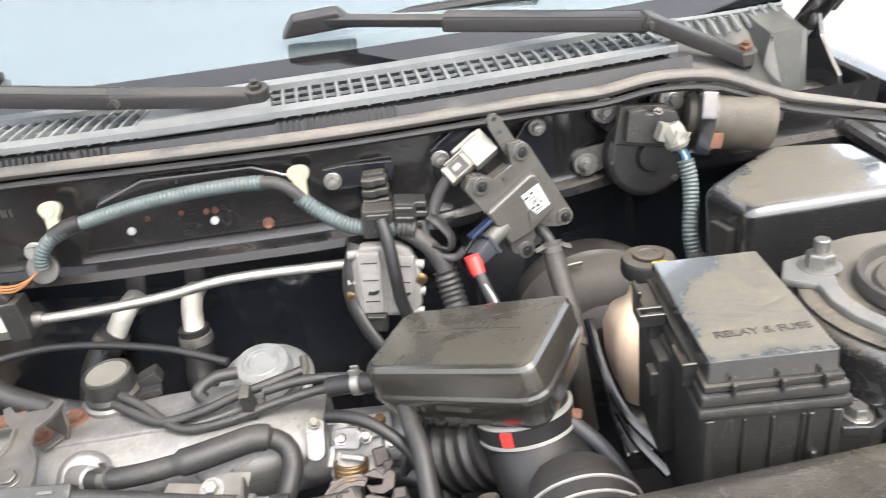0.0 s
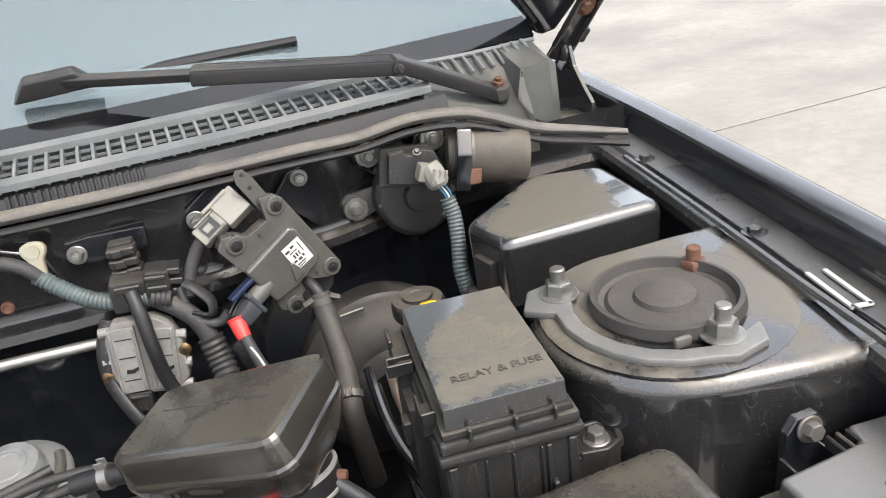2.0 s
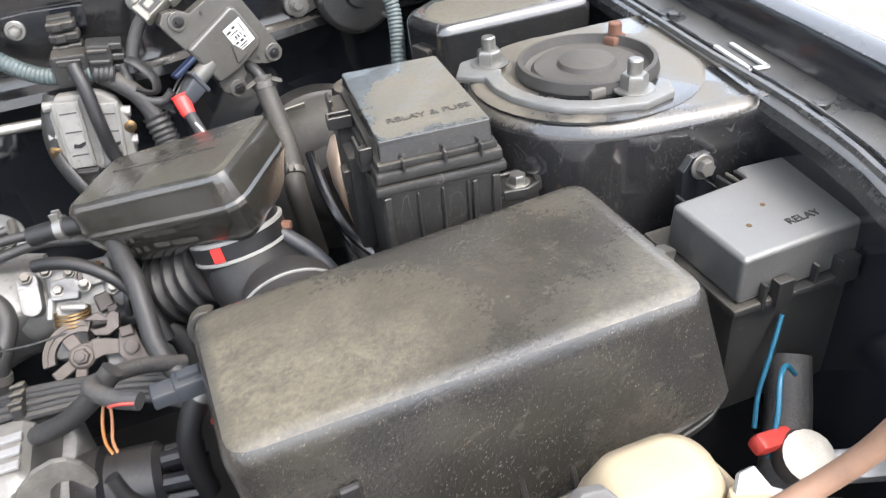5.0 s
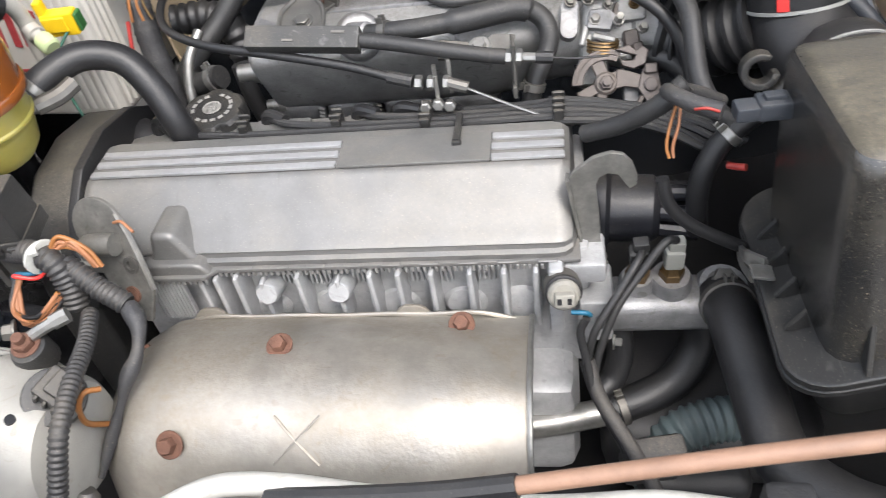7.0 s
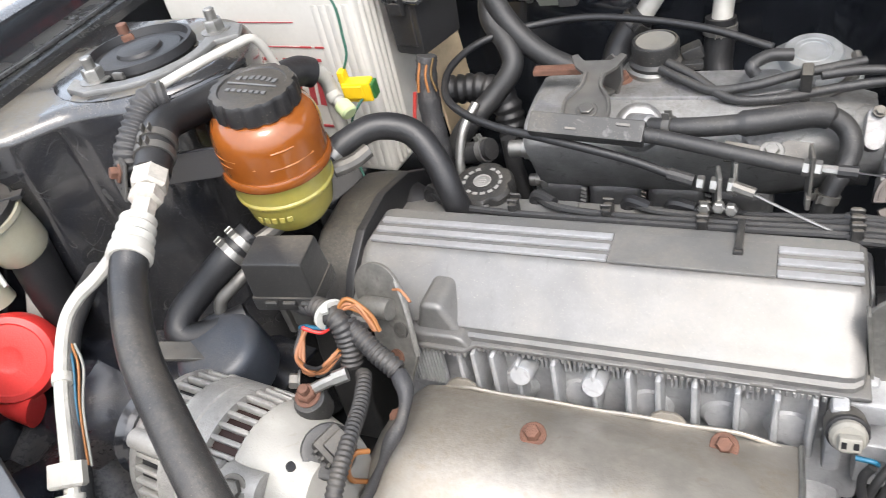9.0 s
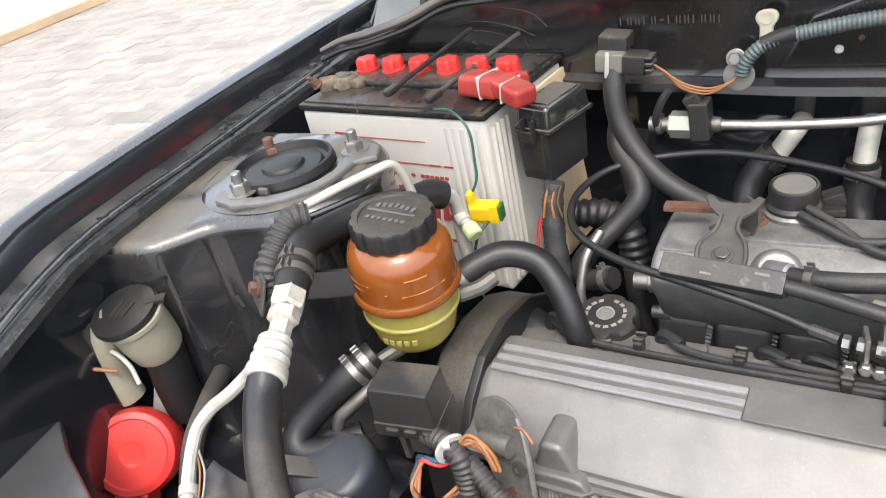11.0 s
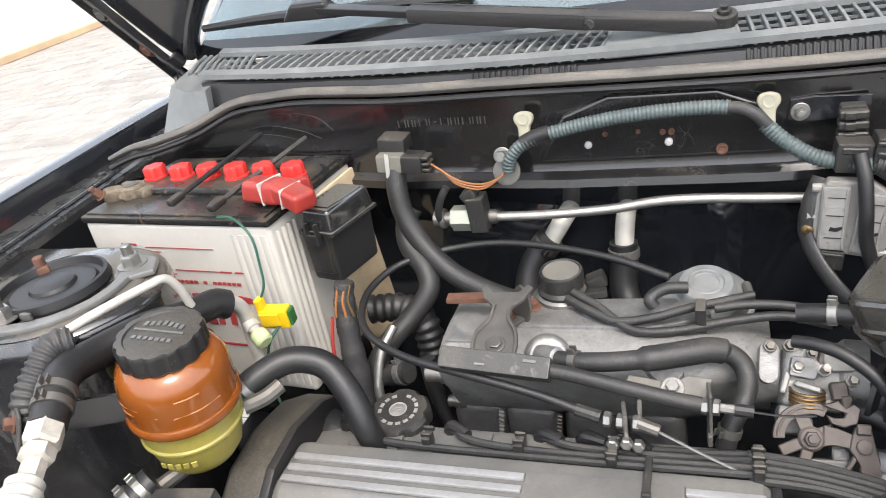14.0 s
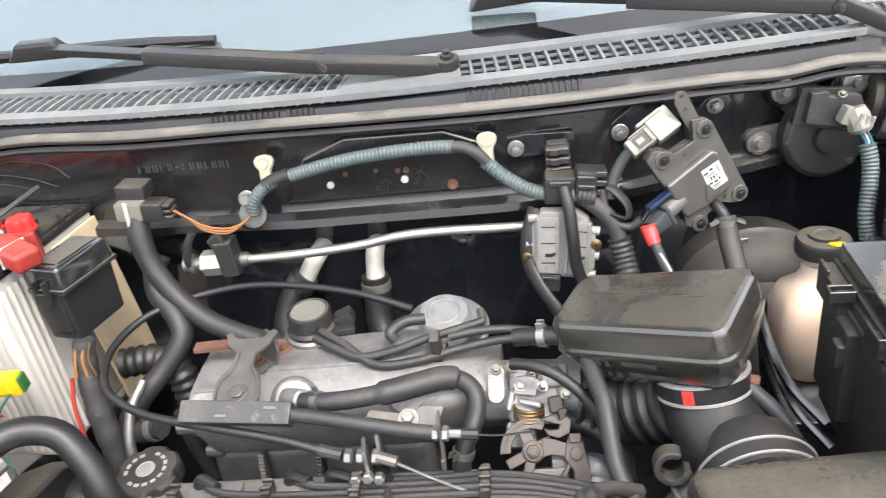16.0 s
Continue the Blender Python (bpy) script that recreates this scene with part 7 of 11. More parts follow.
add_box(b, pose(-0.062, 0.148, 0.850, 0, -20, 10), (0.020, 0.018, 0.014), 0.002)
add_box(b, pose(-0.064, 0.135, 0.842, 0, 0, 10), (0.028, 0.012, 0.008), 0.002)
part("side_nipple", b, BLACK_PLASTIC, dia)

egr = thing("recirculation_valve", (0.047, 0.145, 0.82), "round grey dished metal valve with raised centre", "exhaust gas valve")
em2 = basis((0.047, 0.145, 0.832), z=(0.02, -0.22, 0.97))
b = B()
add_lathe(b, em2, [(0.028, -0.02), (0.044, -0.010), (0.047, -0.006), (0.047, -0.003), (0.044, 0.0015), (0.032, 0.008), (0.029, 0.0105), (0.0275, 0.019), (0.0255, 0.0215), (0.018, 0.0222), (0.0172, 0.0210), (0.0160, 0.0222), (0.0128, 0.0224), (0.0120, 0.0212), (0.005, 0.0212)], 48)
part("diaphragm_dome", b, mat("galvanised_grey", (0.25, 0.26, 0.265), 0.5, metal=0.45, var=0.25, scale=60, dust=0.35), egr)
b = B()
add_lathe(b, em2 @ pose(0, 0, -0.011), [(0.034, -0.006), (0.036, 0), (0.030, 0.002)], 36)
part("orange_ring", b, mat("heat_orange", (0.5, 0.19, 0.04), 0.6, var=0.3, scale=60), egr, "orange heat-stained ring")
b = B()
add_tube(b, [em2 @ Vector(v) for v in ((-0.006, -0.05, 0.004), (0.012, -0.046, 0.006), (0.030, -0.030, 0.008), (0.040, -0.008, 0.008), (0.038, 0.012, 0.008))], 0.0045, 8)
part("vacuum_pipe", b, DULL_STEEL, egr)

for k, pts in enumerate((((-0.088, 0.114, 0.848), (-0.062, 0.096, 0.845), (-0.035, 0.083, 0.842), (0.0, 0.085, 0.846), (0.03, 0.092, 0.852), (0.06, 0.10, 0.855), (0.09, 0.112, 0.856)),
                         ((-0.082, 0.120, 0.852), (-0.055, 0.10, 0.848), (-0.02, 0.075, 0.838), (0.02, 0.075, 0.838), (0.07, 0.088, 0.842), (0.115, 0.092, 0.846), (0.155, 0.085, 0.842)),
                         ((0.055, 0.095, 0.851), (0.09, 0.10, 0.853), (0.13, 0.10, 0.85), (0.17, 0.09, 0.84)),
                         ((0.0, 0.098, 0.85), (-0.004, 0.10, 0.858), (0.01, 0.112, 0.862), (0.03, 0.118, 0.860)))):
    hose("vacuum_hose", pts, 0.0045 if k < 3 else 0.006, HOSE, "thin grey rubber vacuum hose over the intake", group="vacuum hoses", segs=8)
clip = thing("hose_clip", (0.045, 0.083, 0.85), "black plastic clip joining the vacuum hoses", "clip")
b = B()
add_box(b, pose(0.043, 0.085, 0.846, 18, 0, 0), (0.010, 0.016, 0.042), 0.002)
part("body", b, BLACK_PLASTIC, clip)

hose("rubber_hose", [(-0.084, 0.026, 0.835), (-0.060, 0.018, 0.840), (-0.030, 0.018, 0.842), (0.003, 0.024, 0.843), (0.030, 0.033, 0.843), (0.052, 0.041, 0.842), (0.068, 0.044, 0.836), (0.079, 0.040, 0.826), (0.082, 0.028, 0.816), (0.077, 0.012, 0.806), (0.068, 0.002, 0.790), (0.063, -0.003, 0.768)],
     lambda t: 0.0090 + (0.0026 if 0.24 < t < 0.52 else 0), HOSE, "grey rubber coolant hose bent back along the intake", ends=(0.07, 0.93), clamp=DULL_STEEL)
hose("rubber_hose", [(-0.092, -0.003, 0.846), (-0.06, -0.006, 0.842), (-0.02, -0.011, 0.836), (0.018, -0.015, 0.830), (0.044, -0.017, 0.8265)], 0.0068, HOSE, "grey sheathed throttle cable along the intake", "cable")
sleeve = thing("cable_sleeve", (-0.15, 0.01, 0.84), "grey rubber cable sleeve block", "cable sleeve")
b = B()
add_box(b, basis((-0.137, -0.002, 0.849), x=(1, -0.04, -0.06), y=(0, 0.75, 0.6)), (0.106, 0.021, 0.016), 0.0018, 2)
part("block", b, mat("worn_grey_rubber", (0.032, 0.032, 0.031), 0.45, dust=0.3, bump=0.2, worn=0.3, worn_color=(0.2, 0.2, 0.19)), sleeve)
for dx, dy, w, d in ((-0.012, -0.004, 0.010, 0.004), (0.034, 0.004, 0.012, 0.005)):
    b = B()
    add_box(b, basis((-0.137, -0.002, 0.849), x=(1, -0.04, -0.06), y=(0, 0.75, 0.6)) @ pose(dx, dy, 0.0090), (w, d * 0.5, 0.0005), 0)
    part("scuff", b, DULL_STEEL, sleeve)
stay = thing("cable_bracket", (-0.145, 0.04, 0.86), "dark pressed steel bracket with a round eye", "bracket")
b = B()
sb = basis((-0.142, 0.058, 0.866), x=(1, 0.05, 0), y=(0.1, -0.9, -0.25))
add_prism(b, sb, [(-0.026, -0.034), (-0.020, -0.036), (-0.012, -0.026), (0.014, -0.026), (0.022, -0.036), (0.028, -0.032), (0.020, -0.016), (0.009, -0.006), (0.009, 0.012), (0.018, 0.024), (0.021, 0.048), (0.016, 0.062), (-0.014, 0.062), (-0.022, 0.050), (-0.021, 0.026), (-0.009, 0.010), (-0.008, -0.006), (-0.020, -0.018)], -0.002, 0.002, 0.0008)
add_tube(b, [sb @ Vector(v) for v in ((-0.008, -0.008, -0.003), (-0.010, 0.010, -0.003), (-0.021, 0.028, -0.003), (-0.021, 0.050, -0.003), (-0.013, 0.061, -0.003), (0.014, 0.061, -0.003), (0.020, 0.048, -0.003), (0.017, 0.026, -0.003), (0.009, 0.011, -0.003), (0.009, -0.006, -0.003))], 0.0022, 6)
part("plate", b, DULL_STEEL, stay)
part("rivet", bolt_bm(basis(sb @ Vector((0, 0.042, -0.002)), z=sb.to_3x3() @ Vector((0, 0, -1))), 0.007, 0.003, 0.01), DULL_STEEL, stay)
b = B()
add_box(b, pose(-0.19, 0.105, 0.853, 0, 0, 4), (0.05, 0.014, 0.006), 0.001)
part("rusty_strip", b, RUST, stay)
hose("throttle_cable", [(0.012, 0.155, 0.85), (-0.06, 0.18, 0.862), (-0.16, 0.205, 0.865), (-0.235, 0.205, 0.86), (-0.295, 0.175, 0.855), (-0.318, 0.13, 0.848), (-0.312, 0.085, 0.842), (-0.285, 0.045, 0.842), (-0.235, 0.012, 0.842), (-0.17, -0.005, 0.838), (-0.10, -0.014, 0.826), (-0.055, -0.022, 0.815)], 0.0042, RUBBER, "thin black throttle cable looping over the intake", "cable", segs=8)
cend = thing("cable_adjuster", (-0.04, -0.024, 0.80), "threaded steel cable adjuster with bracket", "cable adjuster")
b = B()
add_tube(b, [(-0.062, -0.020, 0.816), (-0.04, -0.024, 0.812)], 0.006, 10, 2)
part("end_sleeve", b, HOSE, cend)
b = B()
for k, x in enumerate((-0.037, -0.026, -0.012)):
    add_lathe(b, basis((x, -0.0245, 0.811 - 0.001 * k), z=(1, -0.06, -0.05)), [(0.007, 0), (0.007, 0.005), (0.006, 0.006)], 6)
add_box(b, pose(-0.020, -0.02, 0.802, 0, 0, 10), (0.004, 0.022, 0.036), 0.001)
add_box(b, pose(-0.008, -0.012, 0.812, 0, 0, 10), (0.004, 0.018, 0.034), 0.001)
for dx, dz in ((-0.03, -0.018), (-0.018, -0.016), (-0.008, -0.018)):
    add_lathe(b, basis((dx, -0.03, 0.808 + dz), z=(0, -1, 0.2)), [(0.0055, 0), (0.0055, 0.007), (0.004, 0.008)], 6)
part("adjuster", b, STEEL, cend)
b = B()
add_tube(b, [(-0.008, -0.026, 0.810), (0.010, -0.030, 0.806)], 0.0055, 10, 2)
part("boot", b, DULL_STEEL, cend)
b = B()
add_tube(b, [(0.008, -0.030, 0.806), (0.05, -0.042, 0.792), (0.082, -0.05, 0.782)], 0.0013, 6, 3)
part("inner_wire", b, STEEL, cend)

# throttle body
LINK = mat("oily_grey_linkage", (0.075, 0.063, 0.058), 0.5, metal=0.3, var=0.25, scale=60, dust=0.3, bump=0.2, worn=0.3, worn_color=(0.11, 0.105, 0.095))
tb = thing("throttle_assembly", (0.12, 0.03, 0.74), "worn cast aluminium throttle body with linkage", "throttle body")
tf = basis((0.111, 0.040, 0.803), x=(1, -0.01, -0.07), y=(0.07, 0.64, 0.76))
b = B()
add_box(b, tf @ pose(0.030, 0.012, -0.022), (0.062, 0.056, 0.040), 0.007, 3)
add_lathe(b, basis((0.085, 0.085, 0.79), z=(1, -0.12, 0.03)), [(0.030, 0), (0.033, 0.01), (0.030, 0.02), (0.030, 0.075), (0.034, 0.08), (0.034, 0.10)], 32)
add_box(b, tf @ pose(0.044, 0.030, 0.000, 0, 0, 6), (0.026, 0.022, 0.014), 0.004, 2)
add_box(b, tf @ pose(0.012, -0.026, -0.014), (0.030, 0.026, 0.026), 0.006, 2)
part("casting", b, CAST, tb)
b = B()
add_prism(b, tf @ pose(-0.012, 0.022, 0), rounded(0.017, 0.038, 0.008, 4), -0.012, 0.004, 0.003, 2)
part("flange_rib", b, CAST_LIGHT, tb, "worn casting rib")
b = B()
add_prism(b, tf @ pose(0.014, 0.020, 0), [(-0.010, -0.008), (0.012, -0.010), (0.016, 0.004), (0.010, 0.010), (-0.008, 0.009)], -0.004, 0.008, 0.002, 2)
part("sensor_lug", b, CAST_LIGHT, tb)
for u, v, r, l, m_ in ((0.011, 0.020, 0.0045, 0.004, STEEL), (0.032, 0.019, 0.0042, 0.009, STEEL), (0.046, 0.034, 0.004, 0.004, BRASS), (0.004, 0.038, 0.0045, 0.004, DULL_STEEL), (-0.012, 0.036, 0.0042, 0.003, DULL_STEEL), (0.054, 0.012, 0.004, 0.006, STEEL), (0.022, 0.033, 0.0035, 0.004, DULL_STEEL)):
    part("screw", bolt_bm(basis(tf @ Vector((u, v, 0.006)), z=tf.to_3x3() @ Vector((0.1, 0.2, 1))), r, l, r * 1.35), m_, tb)
for u, v, w, d, h in ((0.020, 0.004, 0.022, 0.006, 0.008), (0.045, 0.003, 0.014, 0.016, 0.010), (0.052, -0.010, 0.010, 0.020, 0.012), (0.030, 0.028, 0.006, 0.016, 0.008), (0.002, 0.006, 0.006, 0.020, 0.006)):
    b = B()
    add_box(b, tf @ pose(u, v, 0.002, 0, 0, 12 * (1 if u > 0.03 else -1)), (w, d, h), 0.0015, 1)
    part("lug", b, CAST if u < 0.03 else LINK, tb)
for k in range(4):
    b = B()
    c_ = tf @ Vector((0.019, -0.009 + 0.0032 * k, 0.010 - 0.0008 * k))
    m = basis(c_, z=tf.to_3x3() @ Vector((0.0, 1.0, 0.45)))
    add_tube(b, [m @ Vector((0.0135 * math.cos(radians(a)), 0.0135 * math.sin(radians(a)), 0)) for a in range(170, 381, 15)], 0.0014, 6, 2)
    part("spring_coil", b, BRASS, tb, "brass coloured return spring coil")
wheel_m = tf @ pose(0.022, -0.040, 0.018, 0, 0, 4)
def band(r0, r1, a0, a1, step=9):
    """A flat arc between two radii."""
    n_ = max(2, int((a1 - a0) / step))
    an = [radians(a0 + (a1 - a0) * k / n_) for k in range(n_ + 1)]
    return [(r1 * math.cos(a), r1 * math.sin(a)) for a in an] + [(r0 * math.cos(a), r0 * math.sin(a)) for a in an[::-1]]


b = B()
add_prism(b, wheel_m, band(0.0205, 0.0305, 62, 182), -0.004, 0.004, 0.0012, 2)
add_prism(b, wheel_m, band(0.0255, 0.0275, 66, 178), 0.0035, 0.0052, 0.0004, 1)
for a, l, w_ in ((205, 0.027, 0.010), (110, 0.024, 0.012), (252, 0.033, 0.0095), (20, 0.020, 0.014)):
    add_box(b, wheel_m @ pose(0, 0, 0, 0, 0, a) @ pose(l / 2, 0, 0), (l, w_, 0.0035), 0.001, 1)
add_lathe(b, wheel_m, [(0.0105, -0.003), (0.0105, 0.003), (0.0085, 0.0045)], 20)
part("cable_wheel", b, LINK, tb, "spoked grey cable quadrant")
part("wheel_nut", bolt_bm(wheel_m @ pose(0, 0, 0.004), 0.0068, 0.005, 0.0, 0.004), LINK, tb)
b = B()
add_prism(b, wheel_m @ pose(0, 0, 0.003), band(0.0325, 0.0365, 228, 338), -0.002, 0.002, 0.0008, 1)
add_prism(b, wheel_m @ pose(0, 0, 0.002), [(0.008, -0.006), (0.016, -0.004), (0.027, -0.006), (0.036, -0.011), (0.042, -0.008), (0.041, 0.002), (0.030, 0.006), (0.020, 0.010), (0.010, 0.012)], -0.0016, 0.0016, 0.0006, 1)
part("linkage_ring", b, LINK, tb, "curved grey linkage arm")
b = B()
add_prism(b, wheel_m @ pose(0.0205, 0.0225, 0.005), [(-0.012, 0.006), (0.0, 0.010), (0.006, 0.004), (0.012, 0.008), (0.017, 0.004), (0.014, -0.008), (0.004, -0.012), (-0.006, -0.009), (-0.009, -0.002), (-0.004, -0.004), (0.004, -0.004), (0.006, 0.000), (-0.004, 0.003)], -0.0035, 0.0035, 0.0008, 1)
part("linkage_lever", b, LINK, tb)
b = B()
add_prism(b, wheel_m @ pose(0.039, -0.005, 0.004), [(-0.006, 0.017), (0.006, 0.017), (0.008, 0.004), (0.011, -0.010), (0.013, -0.036), (-0.004, -0.038), (-0.004, -0.014), (-0.011, -0.002), (-0.009, 0.008)], -0.002, 0.002, 0.0008, 1)
add_lathe(b, wheel_m @ pose(0.039, -0.004, 0.006), [(0.0062, 0), (0.0062, 0.003), (0.004, 0.004)], 16)
add_box(b, wheel_m @ pose(0.039, 0.010, 0.008), (0.011, 0.009, 0.004), 0.001, 1)
part("linkage", b, LINK, tb)
b = B()
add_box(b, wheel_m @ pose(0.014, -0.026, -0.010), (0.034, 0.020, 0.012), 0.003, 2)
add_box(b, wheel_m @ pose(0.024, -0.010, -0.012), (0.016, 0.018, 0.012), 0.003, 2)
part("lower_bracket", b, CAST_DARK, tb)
b = B()
add_lathe(b, basis(wheel_m @ Vector((0.052, -0.036, -0.012)), z=wheel_m.to_3x3() @ Vector((0.2, 1, 0.2))), [(0.016, 0), (0.017, 0.004), (0.015, 0.007), (0.017, 0.010), (0.015, 0.014), (0.016, 0.018), (0.013, 0.026), (0.008, 0.030)], 20)
part("damper", b, mat("slate_grey_alloy", (0.12, 0.125, 0.13), 0.5, metal=0.4, dust=0.3), tb, "ribbed slate grey damper")
b = B()
add_prism(b, basis((0.012, 0.004, 0.8235), x=(1, -0.04, 0.02), y=(0, 0.86, 0.5)), [(-0.034, 0.004), (-0.030, -0.008), (0.036, -0.010), (0.040, 0.012), (0.020, 0.014), (0.008, 0.006), (-0.010, 0.009), (-0.030, 0.012)], -0.0015, 0.0015, 0.0006)
add_box(b, pose(0.0505, -0.013, 0.817, 0, 0, 6), (0.003, 0.022, 0.046), 0.001)
add_box(b, pose(0.0505, -0.022, 0.796, 0, 0, 6), (0.004, 0.012, 0.012), 0.001)
part("cable_plate", b, DULL_STEEL, tb, "pressed steel cable plate")
part("bolt", bolt_bm(basis((0.020, 0.004, 0.826), z=(0, -0.45, 0.9)), 0.0062, 0.005, 0.0105), STEEL, tb)
for x in (0.0445, 0.0535):
    part("locknut", bolt_bm(basis((x, -0.0172 - 0.1 * (x - 0.0445), 0.8262), z=(1, -0.08, -0.04)), 0.0072, 0.0055), STEEL, tb)
b = B()
add_tube(b, [(0.058, -0.0180, 0.8258), (0.070, -0.0190, 0.8252)], 0.0042, 8, 2)
part("threaded_end", b, STEEL, tb)
b = B()
add_tube(b, [(0.070, -0.0190, 0.8252), (0.085, -0.0200, 0.8245)], 0.0055, 10, 2)
add_tube(b, [(0.084, -0.0200, 0.8246), (0.105, -0.0195, 0.822), (0.132, -0.015, 0.820)], 0.0010, 6, 3)
part("cable_end", b, RUBBER, tb)
hose("rubber_hose", [(0.118, 0.038, 0.856), (0.136, 0.029, 0.859), (0.156, 0.019, 0.856), (0.179, 0.005, 0.842), (0.195, -0.008, 0.818), (0.203, -0.02, 0.79)], 0.0055, RUBBER, "black rubber hose curving past the throttle", segs=8)
hose("rubber_hose", [(0.186, 0.018, 0.872), (0.190, -0.003, 0.864), (0.195, -0.022, 0.855), (0.197, -0.045, 0.838), (0.199, -0.066, 0.824), (0.207, -0.085, 0.811), (0.222, -0.092, 0.797)], 0.0078, HOSE, "grey rubber breather hose dropping beside the throttle", segs=10)
hose("rubber_hose", [(0.165, 0.03, 0.79), (0.19, 0.02, 0.79), (0.21, 0.01, 0.77), (0.215, 0.0, 0.74)], 0.011, RUBBER, "dark slate rubber hose below the throttle", segs=10)

hose("rubber_hose", [(0.122, 0.052, 0.875), (0.142, 0.047, 0.879), (0.168, 0.040, 0.882)], 0.0085, RUBBER, "short black breather stub into the resonator", ends=(0.6,), clamp=STEEL)
# gearbox end: distributor and water outlet
dist = thing("distributor", (0.15, -0.08, 0.68), "black plastic distributor at the end of the head", "distributor")
b = B()
add_lathe(b, basis((0.118, -0.080, 0.705), z=(1, -0.1, 0)), [(0.034, -0.01), (0.037, 0.004), (0.037, 0.010), (0.031, 0.014), (0.030, 0.05), (0.025, 0.056)], 32)
dcap = part("cap", b, mat("blue_black_bakelite", (0.012, 0.013, 0.017), 0.3, dust=0.2), dist)
for a in range(0, 360, 60):
    b = B()
    add_tube(b, [(0.17, -0.085 + 0.018 * math.sin(radians(a)), 0.705 + 0.018 * math.cos(radians(a))), (0.205, -0.090 + 0.02 * math.sin(radians(a)), 0.705 + 0.02 * math.cos(radians(a)))], 0.0075, 10, 2)
    part("lead_post", b, bpy.data.materials["blue_black_bakelite"], dcap)
water = thing("water_outlet", (0.16, -0.15, 0.64), "grey cast alloy water outlet with sensors", "water outlet")
b = B()
add_box(b, pose(0.168, -0.150, 0.652, 0, 4, 4), (0.13, 0.044, 0.038), 0.012, 3)
part("casting", b, CAST_LIGHT, water)
for x, r in ((0.150, 0.015), (0.178, 0.018)):
    b = B()
    add_lathe(b, basis((x, -0.146, 0.66), z=(0, -0.1, 1)), [(r, -0.01), (r, 0.02), (r * 0.86, 0.026)], 20)
    part("sensor_boss", b, CAST_LIGHT, water)
b = B()
add_lathe(b, basis((0.222, -0.142, 0.655), z=(0.05, -0.3, 1)), [(0.022, -0.02), (0.024, 0.005), (0.020, 0.015)], 20)
part("outlet_neck", b, CAST_LIGHT, water)
part("plug", bolt_bm(basis((0.222, -0.146, 0.669), z=(0.05, -0.3, 1)), 0.0115, 0.012, 0.014), DULL_STEEL, water)
for x, m1, m2, tilt in ((0.150, BRASS, HOSE, -0.1), (0.178, BRASS, GREY_PLUG, 0.0)):
    b = B()
    add_lathe(b, basis((x, -0.149, 0.685), z=(0, -0.1, 1)), [(0.0105, 0), (0.0105, 0.008), (0.0085, 0.010), (0.0075, 0.016)], 6)
    sens = part("sensor_body", b, m1, water)
    b = B()
    add_box(b, basis((x, -0.152, 0.711), z=(tilt, -0.12, 1)), (0.016, 0.015, 0.022), 0.003, 2)
    add_box(b, basis((x + 0.001, -0.153, 0.726), z=(tilt, -0.12, 1)), (0.013, 0.011, 0.010), 0.002)
    part("sensor_plug", b, m2, sens)
cs = thing("oil_pressure_sender", (0.087, -0.205, 0.70), "cream plastic plug on a round sender", "sensor")
cm2 = basis((0.087, -0.190, 0.716), z=(0.05, -0.75, 0.3)) @ Matrix.Scale(0.86, 4)
b = B()
add_lathe(b, cm2, [(0.017, -0.01), (0.018, 0.004), (0.016, 0.008)], 20)
part("collar", b, DULL_STEEL, cs)
b = B()
add_lathe(b, cm2, [(0.0145, 0.006), (0.015, 0.016), (0.0125, 0.02)], 20)
add_box(b, cm2 @ pose(0, 0, 0.024), (0.018, 0.013, 0.010), 0.002)
part("plug", b, mat("dirty_cream_plug", (0.24, 0.23, 0.20), 0.55, dust=0.4, dust_color=(0.15, 0.13, 0.10), worn=0.4, worn_color=(0.09, 0.085, 0.075)), cs)
b = B()
add_lathe(b, cm2, [(0.0152, 0.005), (0.0172, 0.006), (0.0172, 0.010), (0.0150, 0.011)], 20)
part("rubber_band", b, RUBBER, cs)
for x, y in ((0.004, 0.0), (-0.005, 0.0)):
    b = B()
    add_box(b, cm2 @ pose(x, y, 0.0291), (0.004, 0.006, 0.0006), 0)
    part("slot", b, PULLEY_GAP, cs)

hose("wire", [(0.093, -0.212, 0.712), (0.104, -0.213, 0.712), (0.108, -0.210, 0.706)], 0.002, WIRE_BLUE, "short blue wire at the sender", "wire", segs=6)
for pts in (((0.105, -0.212, 0.705), (0.10, -0.214, 0.69), (0.104, -0.22, 0.665), (0.112, -0.235, 0.63), (0.135, -0.26, 0.59)),
            ((0.152, -0.156, 0.722), (0.146, -0.170, 0.722), (0.128, -0.190, 0.702), (0.112, -0.205, 0.68), (0.104, -0.214, 0.645)),
            ((0.178, -0.155, 0.732), (0.168, -0.162, 0.736), (0.150, -0.174, 0.716), (0.130, -0.192, 0.694), (0.116, -0.208, 0.66), (0.112, -0.215, 0.64))):
    hose("wiring_loom", pts, 0.0034, HOSE, "grey sleeved sensor wires", "wiring loom", group="sensor looms", segs=8)
hose("wiring_loom", [(0.105, -0.215, 0.655), (0.115, -0.235, 0.63), (0.14, -0.265, 0.60), (0.16, -0.28, 0.56)], 0.0065, TAPE, "taped loom going down beside the shield", "wiring loom")
